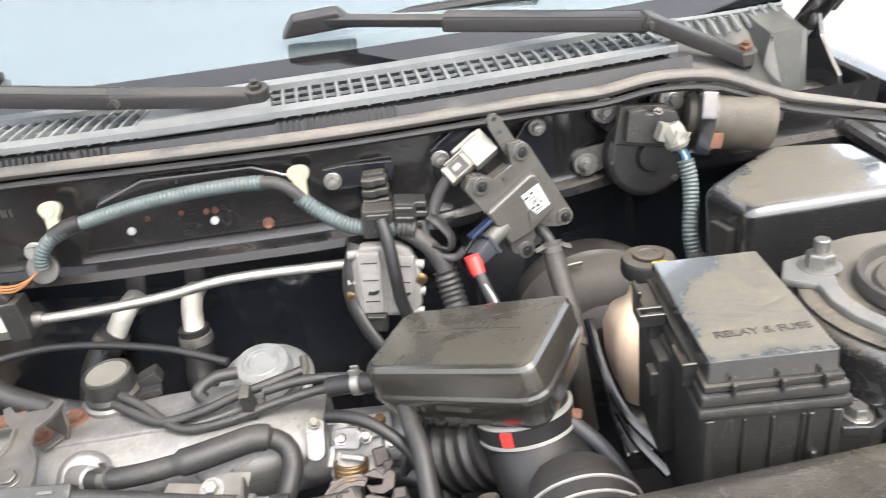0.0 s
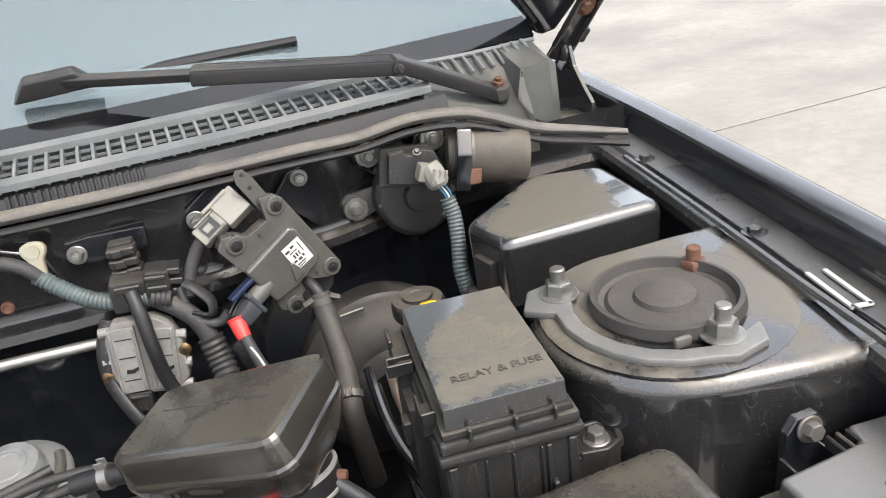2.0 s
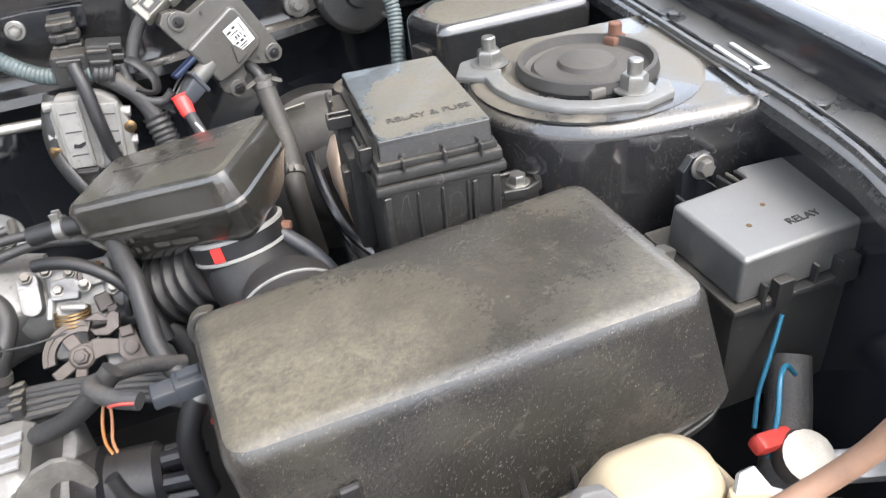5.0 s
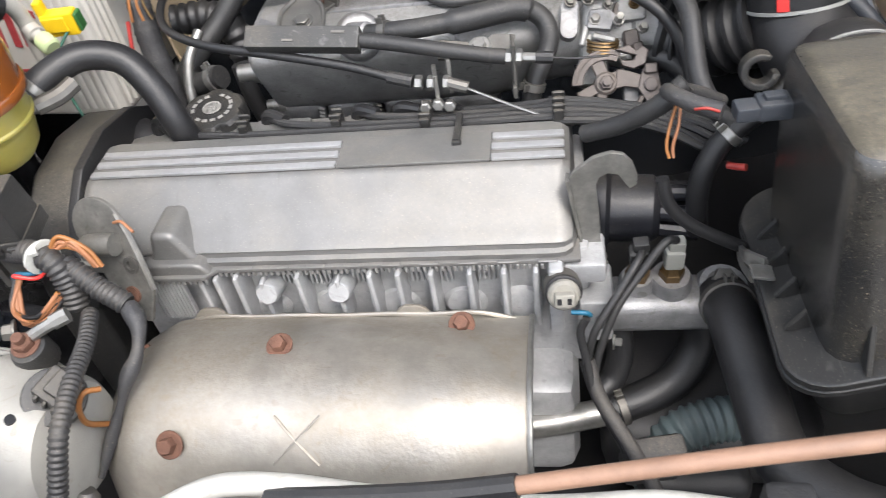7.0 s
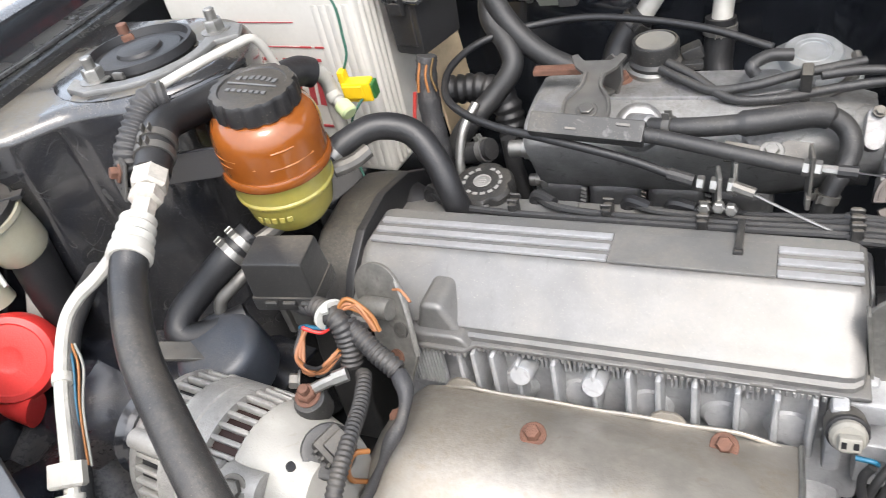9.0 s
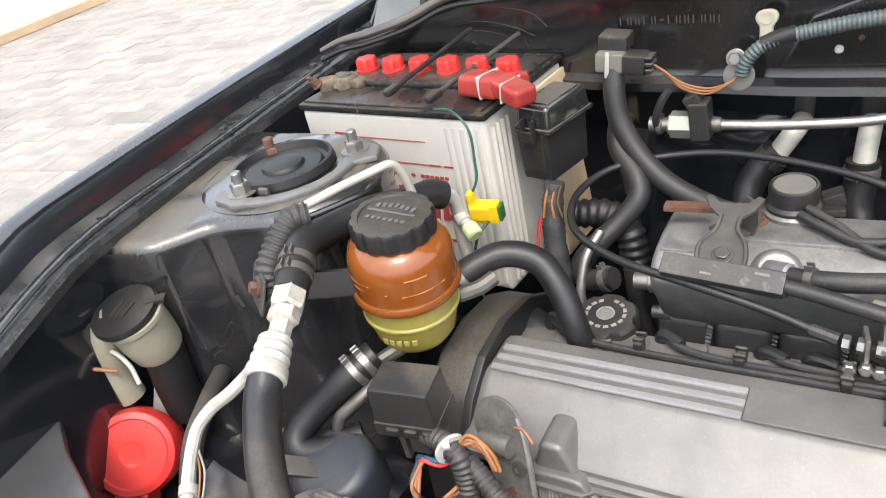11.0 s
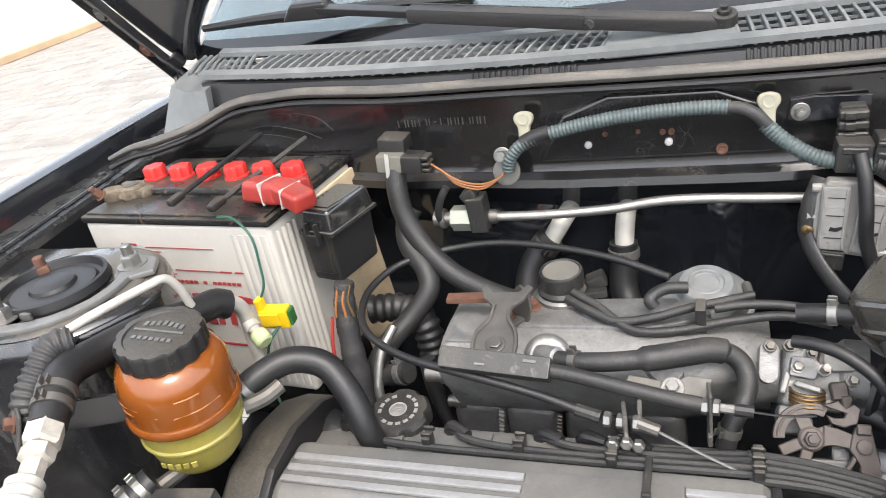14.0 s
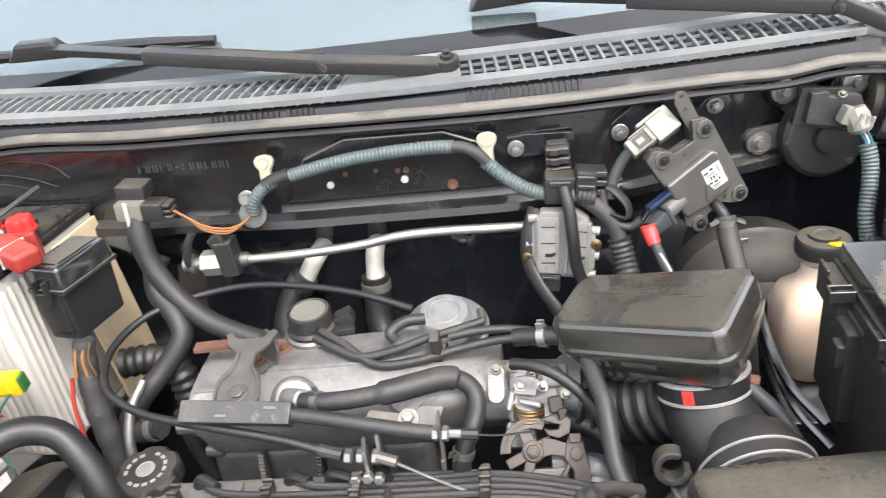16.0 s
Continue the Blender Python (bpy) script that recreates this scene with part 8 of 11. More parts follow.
hose("radiator_hose", [(0.222, -0.150, 0.660), (0.224, -0.189, 0.672), (0.230, -0.251, 0.666), (0.237, -0.308, 0.662), (0.262, -0.348, 0.675), (0.300, -0.378, 0.694), (0.345, -0.412, 0.703), (0.40, -0.434, 0.696), (0.45, -0.46, 0.67)], lambda t: 0.0215 - 0.002 * t, RUBBER, "thick black radiator hose", ends=(0.07,), clamp=DULL_STEEL, segs=20)
hose("rubber_hose", [(0.205, -0.14, 0.64), (0.208, -0.15, 0.60), (0.19, -0.17, 0.57), (0.16, -0.185, 0.56), (0.13, -0.195, 0.555)], 0.0165, RUBBER, "black water hose with a steel pipe end", ends=(0.95,), clamp=DULL_STEEL, segs=14)
hose("steel_pipe", [(0.04, -0.215, 0.555), (0.08, -0.208, 0.555), (0.13, -0.196, 0.555)], 0.013, STEEL, "bright steel water pipe", "pipe")
hose("rubber_hose", [(0.13, -0.15, 0.645), (0.138, -0.16, 0.61), (0.132, -0.175, 0.58), (0.115, -0.19, 0.57)], 0.012, RUBBER, "short black hose below the outlet")
hose("corrugated_sleeve", [(0.255, -0.20, 0.545), (0.225, -0.205, 0.555), (0.19, -0.215, 0.55), (0.172, -0.225, 0.53), (0.165, -0.235, 0.49)], 0.021, CONDUIT, "blue-grey corrugated cable sleeve", "cable sleeve", ribs=0.0075)
gb = thing("gearbox", (0.25, -0.1, 0.45), "dusty cast gearbox housing deep in the bay", "gearbox")
b = B()
add_box(b, pose(0.22, -0.12, 0.51), (0.2, 0.22, 0.09), 0.03, 3)
add_box(b, pose(0.20, -0.22, 0.50), (0.10, 0.08, 0.06), 0.015, 3)
part("casing", b, mat("oily_alloy", (0.022, 0.022, 0.023), 0.5, metal=0.2, dust=0.3, dust_color=(0.06, 0.055, 0.05)), gb)
b = B()
add_box(b, pose(0.16, -0.25, 0.56, 20, 0, 10), (0.05, 0.03, 0.06), 0.005)
part("tape_wrapped_plug", b, TAPE, gb)


# ---- air intake: resonator, duct, filter box ----
res = thing("air_resonator", (0.245, 0.03, 0.87), "scuffed black plastic air resonator box on the intake duct", "air resonator")
rx = Vector((0.735, -0.616, 0.283)).normalized()
r_c = Vector((0.240, 0.035, 0.9205))
rm = basis(r_c, x=rx, y=Vector((0.048, 0.087, -0.002)))
r_out = [(rm.inverted() @ Vector(c)).xy for c in ((0.155, 0.039, 0.900), (0.277, -0.056, 0.949), (0.328, 0.036, 0.942), (0.194, 0.124, 0.895))]
b = B()
add_lid(b, rm, r_out, [(-0.022, -0.068, 0.02), (-0.012, -0.065, 0.024), (-0.002, -0.052, 0.026), (0.006, -0.030, 0.024), (0.006, -0.0265, 0.024), (0.0045, -0.024, 0.021), (0.0035, -0.009, 0.017), (0.0025, -0.0045, 0.016), (0.0005, -0.0015, 0.0145), (-0.0025, 0.0, 0.013), (-0.005, 0.0003, 0.012)])
part("box", b, RES_PLASTIC, res, sharp=0.35)
b = B()
add_box(b, rm @ pose(-0.004, 0.004, 0.0005), (0.118, 0.003, 0.0012), 0.0005, 1)
part("moulded_line", b, RES_PLASTIC, res)
r_front = min(q.y for q in r_out) - 0.003
for i in range(5):
    for dz, w in ((0.0, 0.006), (-0.010, 0.0065)):
        if i == 4 and dz == 0:
            continue
        b = B()
        add_box(b, rm @ pose(-0.045 + 0.009 * i, r_front, -0.036 + dz), (w * 0.7, 0.0006, 0.0045), 0, 1)
        part("moulded_bar", b, RES_PLASTIC, res)
for x, z, w in ((0.014, -0.008, 0.034), (0.01, -0.018, 0.016), (0.034, -0.018, 0.026)):
    b = B()
    add_box(b, rm @ pose(x, r_front, z - 0.026), (w, 0.0006, 0.004), 0, 1)
    part("moulded_bar", b, RES_PLASTIC, res)

duct = thing("air_duct", (0.277, -0.02, 0.74), "black rubber intake duct with steel band and red mark", "air duct")
ax_d = Vector((0.12, -0.30, -1)).normalized()
c0 = Vector((0.276, 0.004, 0.888))
b = B()
add_tube(b, [c0, c0 + ax_d * 0.03, c0 + ax_d * 0.05, (0.287, -0.028, 0.828), (0.295, -0.048, 0.819), (0.302, -0.075, 0.816)], lambda t: 0.0375 + 0.007 * max(0, t - 0.4), 28, 6)
part("neck", b, RUBBER, duct)
for k, s_ in enumerate((0.022, 0.038)):
    b = B()
    add_lathe(b, basis(c0 + ax_d * s_, z=ax_d), [(0.0385, -0.002), (0.0402, -0.0012), (0.0402, 0.0012), (0.0385, 0.002)], 36)
    part("steel_band", b, BRIGHT_BAND, duct, "bright steel band")
b = B()
add_lathe(b, basis(c0 + ax_d * 0.030, z=ax_d), [(0.0382, -0.008), (0.0395, -0.007), (0.0395, 0.007), (0.0382, 0.008)], 36)
part("band_pad", b, RUBBER, duct)
b = B()
side_v = (Vector((-0.45, -0.9, 0)) - ax_d * Vector((-0.45, -0.9, 0)).dot(ax_d)).normalized()
add_box(b, basis(c0 + ax_d * 0.030 + side_v * 0.0398, x=ax_d.cross(side_v), y=ax_d), (0.009, 0.012, 0.0022), 0.0005, 1)
part("red_mark", b, RED, duct, "red tape mark")
b = B()
dj = Vector((0.05, -0.97, -0.16)).normalized()
cj = Vector((0.305, -0.074, 0.821))
add_lathe(b, basis(cj, z=dj), [(0.034, -0.028), (0.039, -0.023), (0.0415, -0.014), (0.042, -0.006), (0.0455, -0.004), (0.0465, 0.0), (0.0465, 0.022), (0.0435, 0.024), (0.0435, 0.030), (0.040, 0.032), (0.040, 0.07)], 40)
part("coupling", b, RUBBER, duct)
b = B()
add_box(b, basis(cj + dj * 0.032 + Vector((0.004, 0, 0.043)), y=dj, z=(0, 0.16, 0.97)), (0.006, 0.016, 0.008), 0.0015, 1)
part("locating_tab", b, BLACK_PLASTIC, duct)
for s_ in (0.004, 0.017):
    b = B()
    add_lathe(b, basis(cj + dj * s_, z=dj), [(0.0462, -0.0012), (0.0478, -0.0008), (0.0478, 0.0008), (0.0462, 0.0012)], 40)
    part("steel_band", b, BRIGHT_BAND, duct, "bright steel band")
b = B()
add_tube(b, [(0.262, 0.0, 0.835), (0.235, 0.02, 0.815), (0.21, 0.04, 0.80), (0.185, 0.052, 0.80)], 0.037, 24, 8, ribs=0.016, depth=0.16)
part("bellows", b, RUBBER, duct, "corrugated rubber bellows to the throttle")
part("band_screw", bolt_bm(basis((0.311, -0.016, 0.866), z=(1, -0.4, 0)), 0.0045, 0.010, 0.006), RUST, duct)
b = B()
add_tube(b, [(0.264, -0.084, 0.822), (0.250, -0.088, 0.812), (0.236, -0.092, 0.802)], lambda t: 0.0105 - 0.0015 * t, 14, 4)
part("breather_spigot", b, BLACK_PLASTIC, duct)
b = B()
add_lathe(b, basis((0.248, -0.0885, 0.8105), z=(-0.75, -0.2, -0.55)), [(0.0100, -0.001), (0.0125, 0.0), (0.0125, 0.003), (0.0100, 0.004)], 20)
part("collar", b, BLACK_PLASTIC, duct)
b = B()
add_prism(b, basis((0.240, -0.078, 0.835), x=(0.95, 0, 0.3), y=(-0.3, 0.3, 0.9)), band(0.0085, 0.0145, 40, 340, 15), -0.009, 0.009, 0.002, 2)
part("hose_clip", b, BLACK_PLASTIC, duct, "open moulded hose clip")
hose("rubber_hose", [(0.238, -0.0915, 0.8035), (0.228, -0.094, 0.796), (0.214, -0.098, 0.782), (0.203, -0.104, 0.760), (0.200, -0.108, 0.735), (0.203, -0.11, 0.70)], 0.0092, RUBBER, "black rubber hose on the duct's spigot", ends=(0.3,), clamp=STEEL, segs=14)
hose("vacuum_hose", [(0.312, -0.02, 0.862), (0.335, -0.035, 0.84), (0.35, -0.05, 0.81), (0.352, -0.06, 0.77), (0.35, -0.06, 0.72)], 0.0065, mat("slate_rubber", (0.03, 0.034, 0.042), 0.5, dust=0.3), "slate grey sensor lead beside the duct", "cable", segs=8)

air = thing("air_filter_box", (0.38, -0.21, 0.72), "large dusty black plastic air filter box", "air filter box")
zt = lambda x: 0.893 + (x - 0.25) * 0.075
am = basis((0.380, -0.207, 0.9045), x=(1, 0, 0.06), y=(0, 1, -0.03))
a_out = [(am.inverted() @ Vector(c)).xy for c in ((0.246, -0.270, 0.897), (0.518, -0.282, 0.92), (0.518, -0.138, 0.906), (0.240, -0.142, 0.896))]
b = B()
add_lid(b, am, a_out, [(0.020, -0.160, 0.024), (0.019, -0.155, 0.024), (0.0065, -0.016, 0.018), (0.006, -0.012, 0.018), (0.0045, -0.006, 0.0165), (0.002, -0.0025, 0.015), (-0.002, -0.0006, 0.0135), (-0.006, 0.0002, 0.012), (-0.009, 0.0004, 0.011)])
zf = lambda x: 0.752 + (x - 0.275) * 0.355
for v in b.verts:
    if v.co.z < 0.80 and v.co.z < zt(v.co.x) - 0.10:
        v.co.z = zf(v.co.x) + (0.002 if v.co.z > zt(v.co.x) - 0.157 else -0.003)
        v.co.x = 0.383 + (v.co.x - 0.379) * 0.905
part("lid", b, DUSTY_LID, air, "dust-covered lid with drafted sides", sharp=0.5)
b = B()
o = rounded(0.310, 0.196, 0.03, 5)
add_loft(b, [[(0.384 + x * k_, -0.2085 + y * k_, zf(0.384 + x) + h) for x, y in o] for k_, h in ((0.975, -0.013), (1.0, -0.011), (1.0, -0.007), (0.99, -0.006), (0.99, -0.005), (1.0, -0.004), (1.0, 0.0), (0.985, 0.002))])
part("flange", b, BLACK_PLASTIC, air)
b = B()
o = rounded(0.276 - 0.02, 0.142 - 0.01, 0.03, 5)
add_loft(b, [[(0.385 + x * k_, -0.200 + y * k_, zf(0.385 + x) + h) for x, y in o] for k_, h in ((0.8, -0.12), (0.98, -0.06), (1.0, -0.012))])
part("lower_case", b, BLACK_PLASTIC, air)
for i in range(8):
    b = B()
    x = 0.272 + 0.031 * i
    add_prism(b, basis((x, -0.289, zf(x) + 0.001), x=(0, -1, 0), y=(0, 0, 1)), [(-0.010, 0), (0.0155, 0), (0.013, 0.006), (-0.003, 0.040)], -0.0018, 0.0018, 0.0006, 1)
    part("gusset", b, BLACK_PLASTIC, air)
for i in range(4):
    b = B()
    y = -0.165 - 0.03 * i
    add_prism(b, basis((0.243, y, zf(0.243)), x=(-1, 0, 0), y=(0, 0, 1)), [(-0.010, 0), (0.008, 0), (0.006, 0.005), (-0.003, 0.02)], -0.002, 0.002, 0.0008, 1)
    part("gusset", b, BLACK_PLASTIC, air)
for k, (x, w, h) in enumerate(((0.276, 0.011, 0.022), (0.289, 0.005, 0.018), (0.299, 0.012, 0.022))):
    b = B()
    add_box(b, basis((x, -0.2835 - 0.001, zt(x) - 0.055 + 0.004 * k), x=(1, 0, 0.07), y=(0, -0.1, 1)), (w, h, 0.004), 0.001, 1)
    part("moulded_mark", b, BLACK_PLASTIC, air)
b = B()
add_tube(b, [(0.535, -0.20, 0.872), (0.548, -0.21, 0.865), (0.558, -0.228, 0.845), (0.556, -0.238, 0.815), (0.545, -0.235, 0.80)], 0.004, 6, 6, flat=2.0)
add_box(b, pose(0.545, -0.205, 0.874, 0, 20, 20), (0.016, 0.012, 0.02), 0.002)
add_box(b, pose(0.55, -0.24, 0.806, 0, 0, 20), (0.012, 0.010, 0.02), 0.002)
part("spring_clip", b, STEEL, air, "steel spring clip")
b = B()
add_tube(b, [(0.232, -0.205, 0.752), (0.223, -0.193, 0.748), (0.224, -0.175, 0.735), (0.226, -0.172, 0.722), (0.229, -0.19, 0.725)], 0.0028, 6, 6, flat=2.6)
add_box(b, pose(0.228, -0.212, 0.752, 0, 10, 0), (0.016, 0.014, 0.003), 0.001)
part("spring_clip", b, STEEL, air, "steel spring clip")
meter = thing("air_flow_plug", (0.215, -0.166, 0.86), "slate plastic plug at the filter box", "connector")
b = B()
add_box(b, pose(0.228, -0.166, 0.862, 0, 0, 5), (0.024, 0.018, 0.014), 0.003)
add_box(b, pose(0.210, -0.168, 0.861, 0, 0, 5), (0.016, 0.015, 0.011), 0.002)
add_box(b, pose(0.227, -0.166, 0.870, 0, 0, 5), (0.014, 0.008, 0.004), 0.001)
part("plug", b, BLUE_PLUG, meter)
hose("wiring_loom", [(0.195, -0.168, 0.861), (0.178, -0.158, 0.862), (0.165, -0.14, 0.86), (0.17, -0.115, 0.845), (0.19, -0.095, 0.83), (0.215, -0.08, 0.81)], 0.006, TAPE, "black taped lead from the filter box plug", "wiring loom", segs=8)
hose("wiring_loom", [(0.108, -0.10, 0.80), (0.135, -0.115, 0.818), (0.16, -0.128, 0.842), (0.178, -0.125, 0.858)], 0.0075, HOSE, "grey sleeved loom over the distributor", "wiring loom", segs=8)
for dx, m_ in ((0.0, WIRE_ORANGE), (0.003, WIRE_BROWN)):
    hose("wire", [(0.170 + dx, -0.140, 0.850), (0.165 + dx * 2, -0.150, 0.838), (0.163 + dx * 1.5, -0.156, 0.826), (0.165 + dx, -0.160, 0.818)], 0.0011, m_, "bare orange wires by the filter box", "wire", group="orange wires", segs=6)
hose("wire", [(0.192, -0.172, 0.864), (0.184, -0.172, 0.867), (0.177, -0.168, 0.864)], 0.0011, RED_DULL, "short red wire at the plug", "wire", segs=6)
hose("wiring_loom", [(0.160, -0.168, 0.806), (0.166, -0.172, 0.785), (0.182, -0.172, 0.765), (0.205, -0.17, 0.748), (0.225, -0.168, 0.735)], 0.005, RUBBER, "thin black sheath dropping to the filter box", "wiring loom", segs=8)
hose("wire", [(0.222, -0.10, 0.762), (0.229, -0.104, 0.763), (0.235, -0.108, 0.765)], 0.003, RED_DULL, "red connector stub in the shadow", "wire", segs=8)

# ---- fuse and relay boxes ----
rb = thing("relay_fuse_box", pose(0.4283, -0.041, 0.84, 0, 0, -4), "black relay and fuse box with dusty clipped lid", "fuse box")
b = B()
add_box(b, pose(0, 0, 0.1145), (0.0815, 0.1375, 0.017), 0.0016, 2, taper=(0.985, 0.985))
lid = part("lid", b, RELAY_LID, rb, "half wiped dusty lid with moulded lettering", local=True)
for k, (w, d, h, z, bev) in enumerate(((0.0865, 0.1425, 0.005, 0.1040, 0.001), (0.0925, 0.1490, 0.009, 0.0970, 0.0025), (0.0965, 0.1530, 0.008, 0.0880, 0.0025))):
    b = B()
    add_box(b, pose(0, 0, z), (w, d, h), bev, 2)
    part("lid_skirt", b, BLACK_PLASTIC, rb, local=True)
b = B()
add_box(b, pose(0, 0, 0.024), (0.084, 0.139, 0.122), 0.004, taper=(1.07, 1.05))
part("case", b, BLACK_PLASTIC, rb, local=True)
for x, w, h in ((-0.040, 0.006, 0.10), (-0.018, 0.0022, 0.098), (0.0, 0.0022, 0.098), (0.019, 0.0022, 0.098), (0.024, 0.004, 0.098), (0.040, 0.006, 0.10)):
    b = B()
    add_box(b, pose(x, -0.0722, 0.032), (w, 0.005, h), 0.0008, 1)
    part("case_rib", b, BLACK_PLASTIC, rb, local=True)
for x, z in ((-0.038, 0.020), (0.026, 0.046)):
    b = B()
    add_box(b, pose(x, -0.0755, z), (0.004, 0.006, 0.012), 0.001, 1)
    add_box(b, pose(x + 0.003, -0.0765, z - 0.004), (0.008, 0.004, 0.003), 0.0008, 1)
    part("case_hook", b, BLACK_PLASTIC, rb, local=True)
b = B()
add_box(b, pose(0.036, -0.078, 0.030), (0.020, 0.012, 0.003), 0.001, 1)
add_box(b, pose(0.036, -0.084, 0.036), (0.018, 0.002, 0.010), 0.0006, 1)
add_box(b, pose(0.028, -0.079, 0.036), (0.002, 0.012, 0.010), 0.0006, 1)
part("wire_guide", b, BLACK_SMOOTH, rb, local=True)
for x in (-0.026, 0.004, 0.030):
    b = B()
    add_box(b, pose(x, -0.0735, 0.1045), (0.0022, 0.0055, 0.010), 0.0006, 1)
    part("lid_rib", b, BLACK_PLASTIC, rb, local=True)
for y, big in ((0.030, 1), (-0.042, 0)):
    b = B()
    if big:
        add_box(b, pose(-0.050, y + 0.010, 0.094), (0.013, 0.050, 0.026), 0.002)
        add_box(b, pose(-0.0555, y + 0.022, 0.106), (0.003, 0.020, 0.012), 0.0008, 1)
        add_box(b, pose(-0.0535, y - 0.018, 0.106), (0.018, 0.0025, 0.010), 0.0006, 1)
        add_box(b, pose(-0.0535, y - 0.008, 0.106), (0.018, 0.0025, 0.010), 0.0006, 1)
        add_box(b, pose(-0.0625, y - 0.013, 0.106), (0.002, 0.012, 0.010), 0.0006, 1)
    else:
        add_box(b, pose(-0.0475, y, 0.100), (0.010, 0.024, 0.010), 0.001, 1)
        add_box(b, pose(-0.0515, y, 0.106), (0.002, 0.024, 0.014), 0.0006, 1)
        add_box(b, pose(-0.0475, y - 0.011, 0.106), (0.010, 0.002, 0.014), 0.0006, 1)
    part("latch", b, BLACK_SMOOTH, rb, local=True)
b = B()
add_box(b, pose(-0.049, 0.018, 0.045), (0.014, 0.060, 0.085), 0.003)
add_box(b, pose(-0.058, -0.004, 0.066), (0.006, 0.014, 0.020), 0.001, 1)
part("side_pocket", b, BLACK_PLASTIC, rb, local=True)
b = B()
add_prism(b, pose(0.042, -0.058, 0.060), [(0, -0.013), (0.022, -0.015), (0.034, -0.008), (0.037, 0.006), (0.026, 0.014), (0, 0.013)], -0.022, 0.000, 0.0015)
add_prism(b, pose(0.042, -0.058, 0.060), [(0.004, -0.014), (0.022, -0.016), (0.036, -0.009), (0.039, 0.006), (0.027, 0.016), (0.004, 0.014), (0.004, 0.011), (0.025, 0.012), (0.034, 0.004), (0.032, -0.007), (0.021, -0.012), (0.004, -0.011)], -0.004, 0.004, 0.0008, 1)
part("mounting_ear", b, BLACK_PLASTIC, rb, local=True)
part("ear_bolt", bolt_bm(pose(0.062, -0.058, 0.060), 0.0065, 0.007, 0.0095), STEEL, rb, local=True)
b = B()
add_lathe(b, pose(0.079, -0.075, 0.040, 20, 20, 0), [(0.0035, 0), (0.004, 0.008), (0.0025, 0.010)], 10)
part("stud", b, RUST, rb, local=True)


def lettering(text, m, size, parent, material):
    """Raised letters on a lid."""
    cu = bpy.data.curves.new("lettering", "FONT")
    cu.body, cu.size, cu.extrude, cu.align_x, cu.align_y = text, size, 0.0005, "CENTER", "CENTER"
    cu.materials.append(material)
    ob = new("lettering", cu)
    ob.parent = parent
    ob.matrix_basis = root_pose(parent).inverted() @ m
    return ob


lettering("RELAY & FUSE", pose(0.4290, -0.081, 0.9632, 0, 0, -3), 0.0102, lid, STAMP)

rb2 = thing("relay_box", (0.62, -0.225, 0.78), "satin grey-black relay box with clipped lid", "relay box")
r2 = pose(0.62, -0.221, 0.905)
b = B()
add_prism(b, r2, [(-0.059, -0.044), (0.066, -0.040), (0.066, 0.052), (0.012, 0.056), (0.008, 0.040), (-0.059, 0.034)], -0.034, 0.0, 0.004, 3, taper=0.965)
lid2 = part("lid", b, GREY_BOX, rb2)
b = B()
add_box(b, r2 @ pose(0.004, 0.003, -0.037), (0.136, 0.102, 0.006), 0.002)
part("rim", b, BLACK_PLASTIC, rb2)
b = B()
add_box(b, r2 @ pose(0.002, 0.003, -0.088), (0.118, 0.086, 0.10), 0.006)
part("case", b, BLACK_PLASTIC, rb2)
for x, y, w, d in ((-0.028, -0.047, 0.013, 0.008), (0.024, -0.045, 0.016, 0.010), (0.0, -0.044, 0.003, 0.006), (0.040, -0.044, 0.003, 0.006), (-0.042, -0.046, 0.003, 0.006)):
    b = B()
    add_box(b, r2 @ pose(x, y, -0.030), (w, d, 0.020), 0.0015)
    part("latch", b, BLACK_SMOOTH, rb2)
for x in (0.000, 0.0075, 0.015):
    b = B()
    add_box(b, r2 @ pose(x - 0.005, 0.044, -0.006), (0.003, 0.018, 0.010), 0.001, 1)
    part("rear_clip", b, BLACK_PLASTIC, rb2)
lettering("RELAY", r2 @ pose(0.006, -0.020, 0.0002, 0, 0, 2), 0.0092, lid2, INK)
for x, y in ((-0.03, -0.012), (-0.006, 0.004)):
    b = B()
    add_lathe(b, r2 @ pose(x, y, 0.0), [(0.0020, 0), (0.0018, 0.0005), (0.001, 0.0006)], 10)
    part("stain", b, BRASS, lid2)
br = thing("box_bracket", (0.60, -0.17, 0.88), "black steel bracket bolted to the tower wall", "bracket")
b = B()
add_prism(b, basis((0.601, -0.163, 0.900), x=(1, 0.05, 0), y=(0, 0, 1)), [(-0.016, -0.05), (0.018, -0.05), (0.016, 0.012), (0.008, 0.022), (-0.008, 0.022), (-0.015, 0.012)], -0.004, 0.003, 0.001)
for s_ in (-1, 1):
    add_box(b, pose(0.601 + s_ * 0.016, -0.173, 0.868), (0.003, 0.02, 0.05), 0.001)
part("plate", b, BLACK_PAINT, br)
part("bolt", bolt_bm(basis((0.601, -0.168, 0.914), z=(0, -1, 0.15)), 0.0065, 0.006, 0.0095), DULL_STEEL, br)

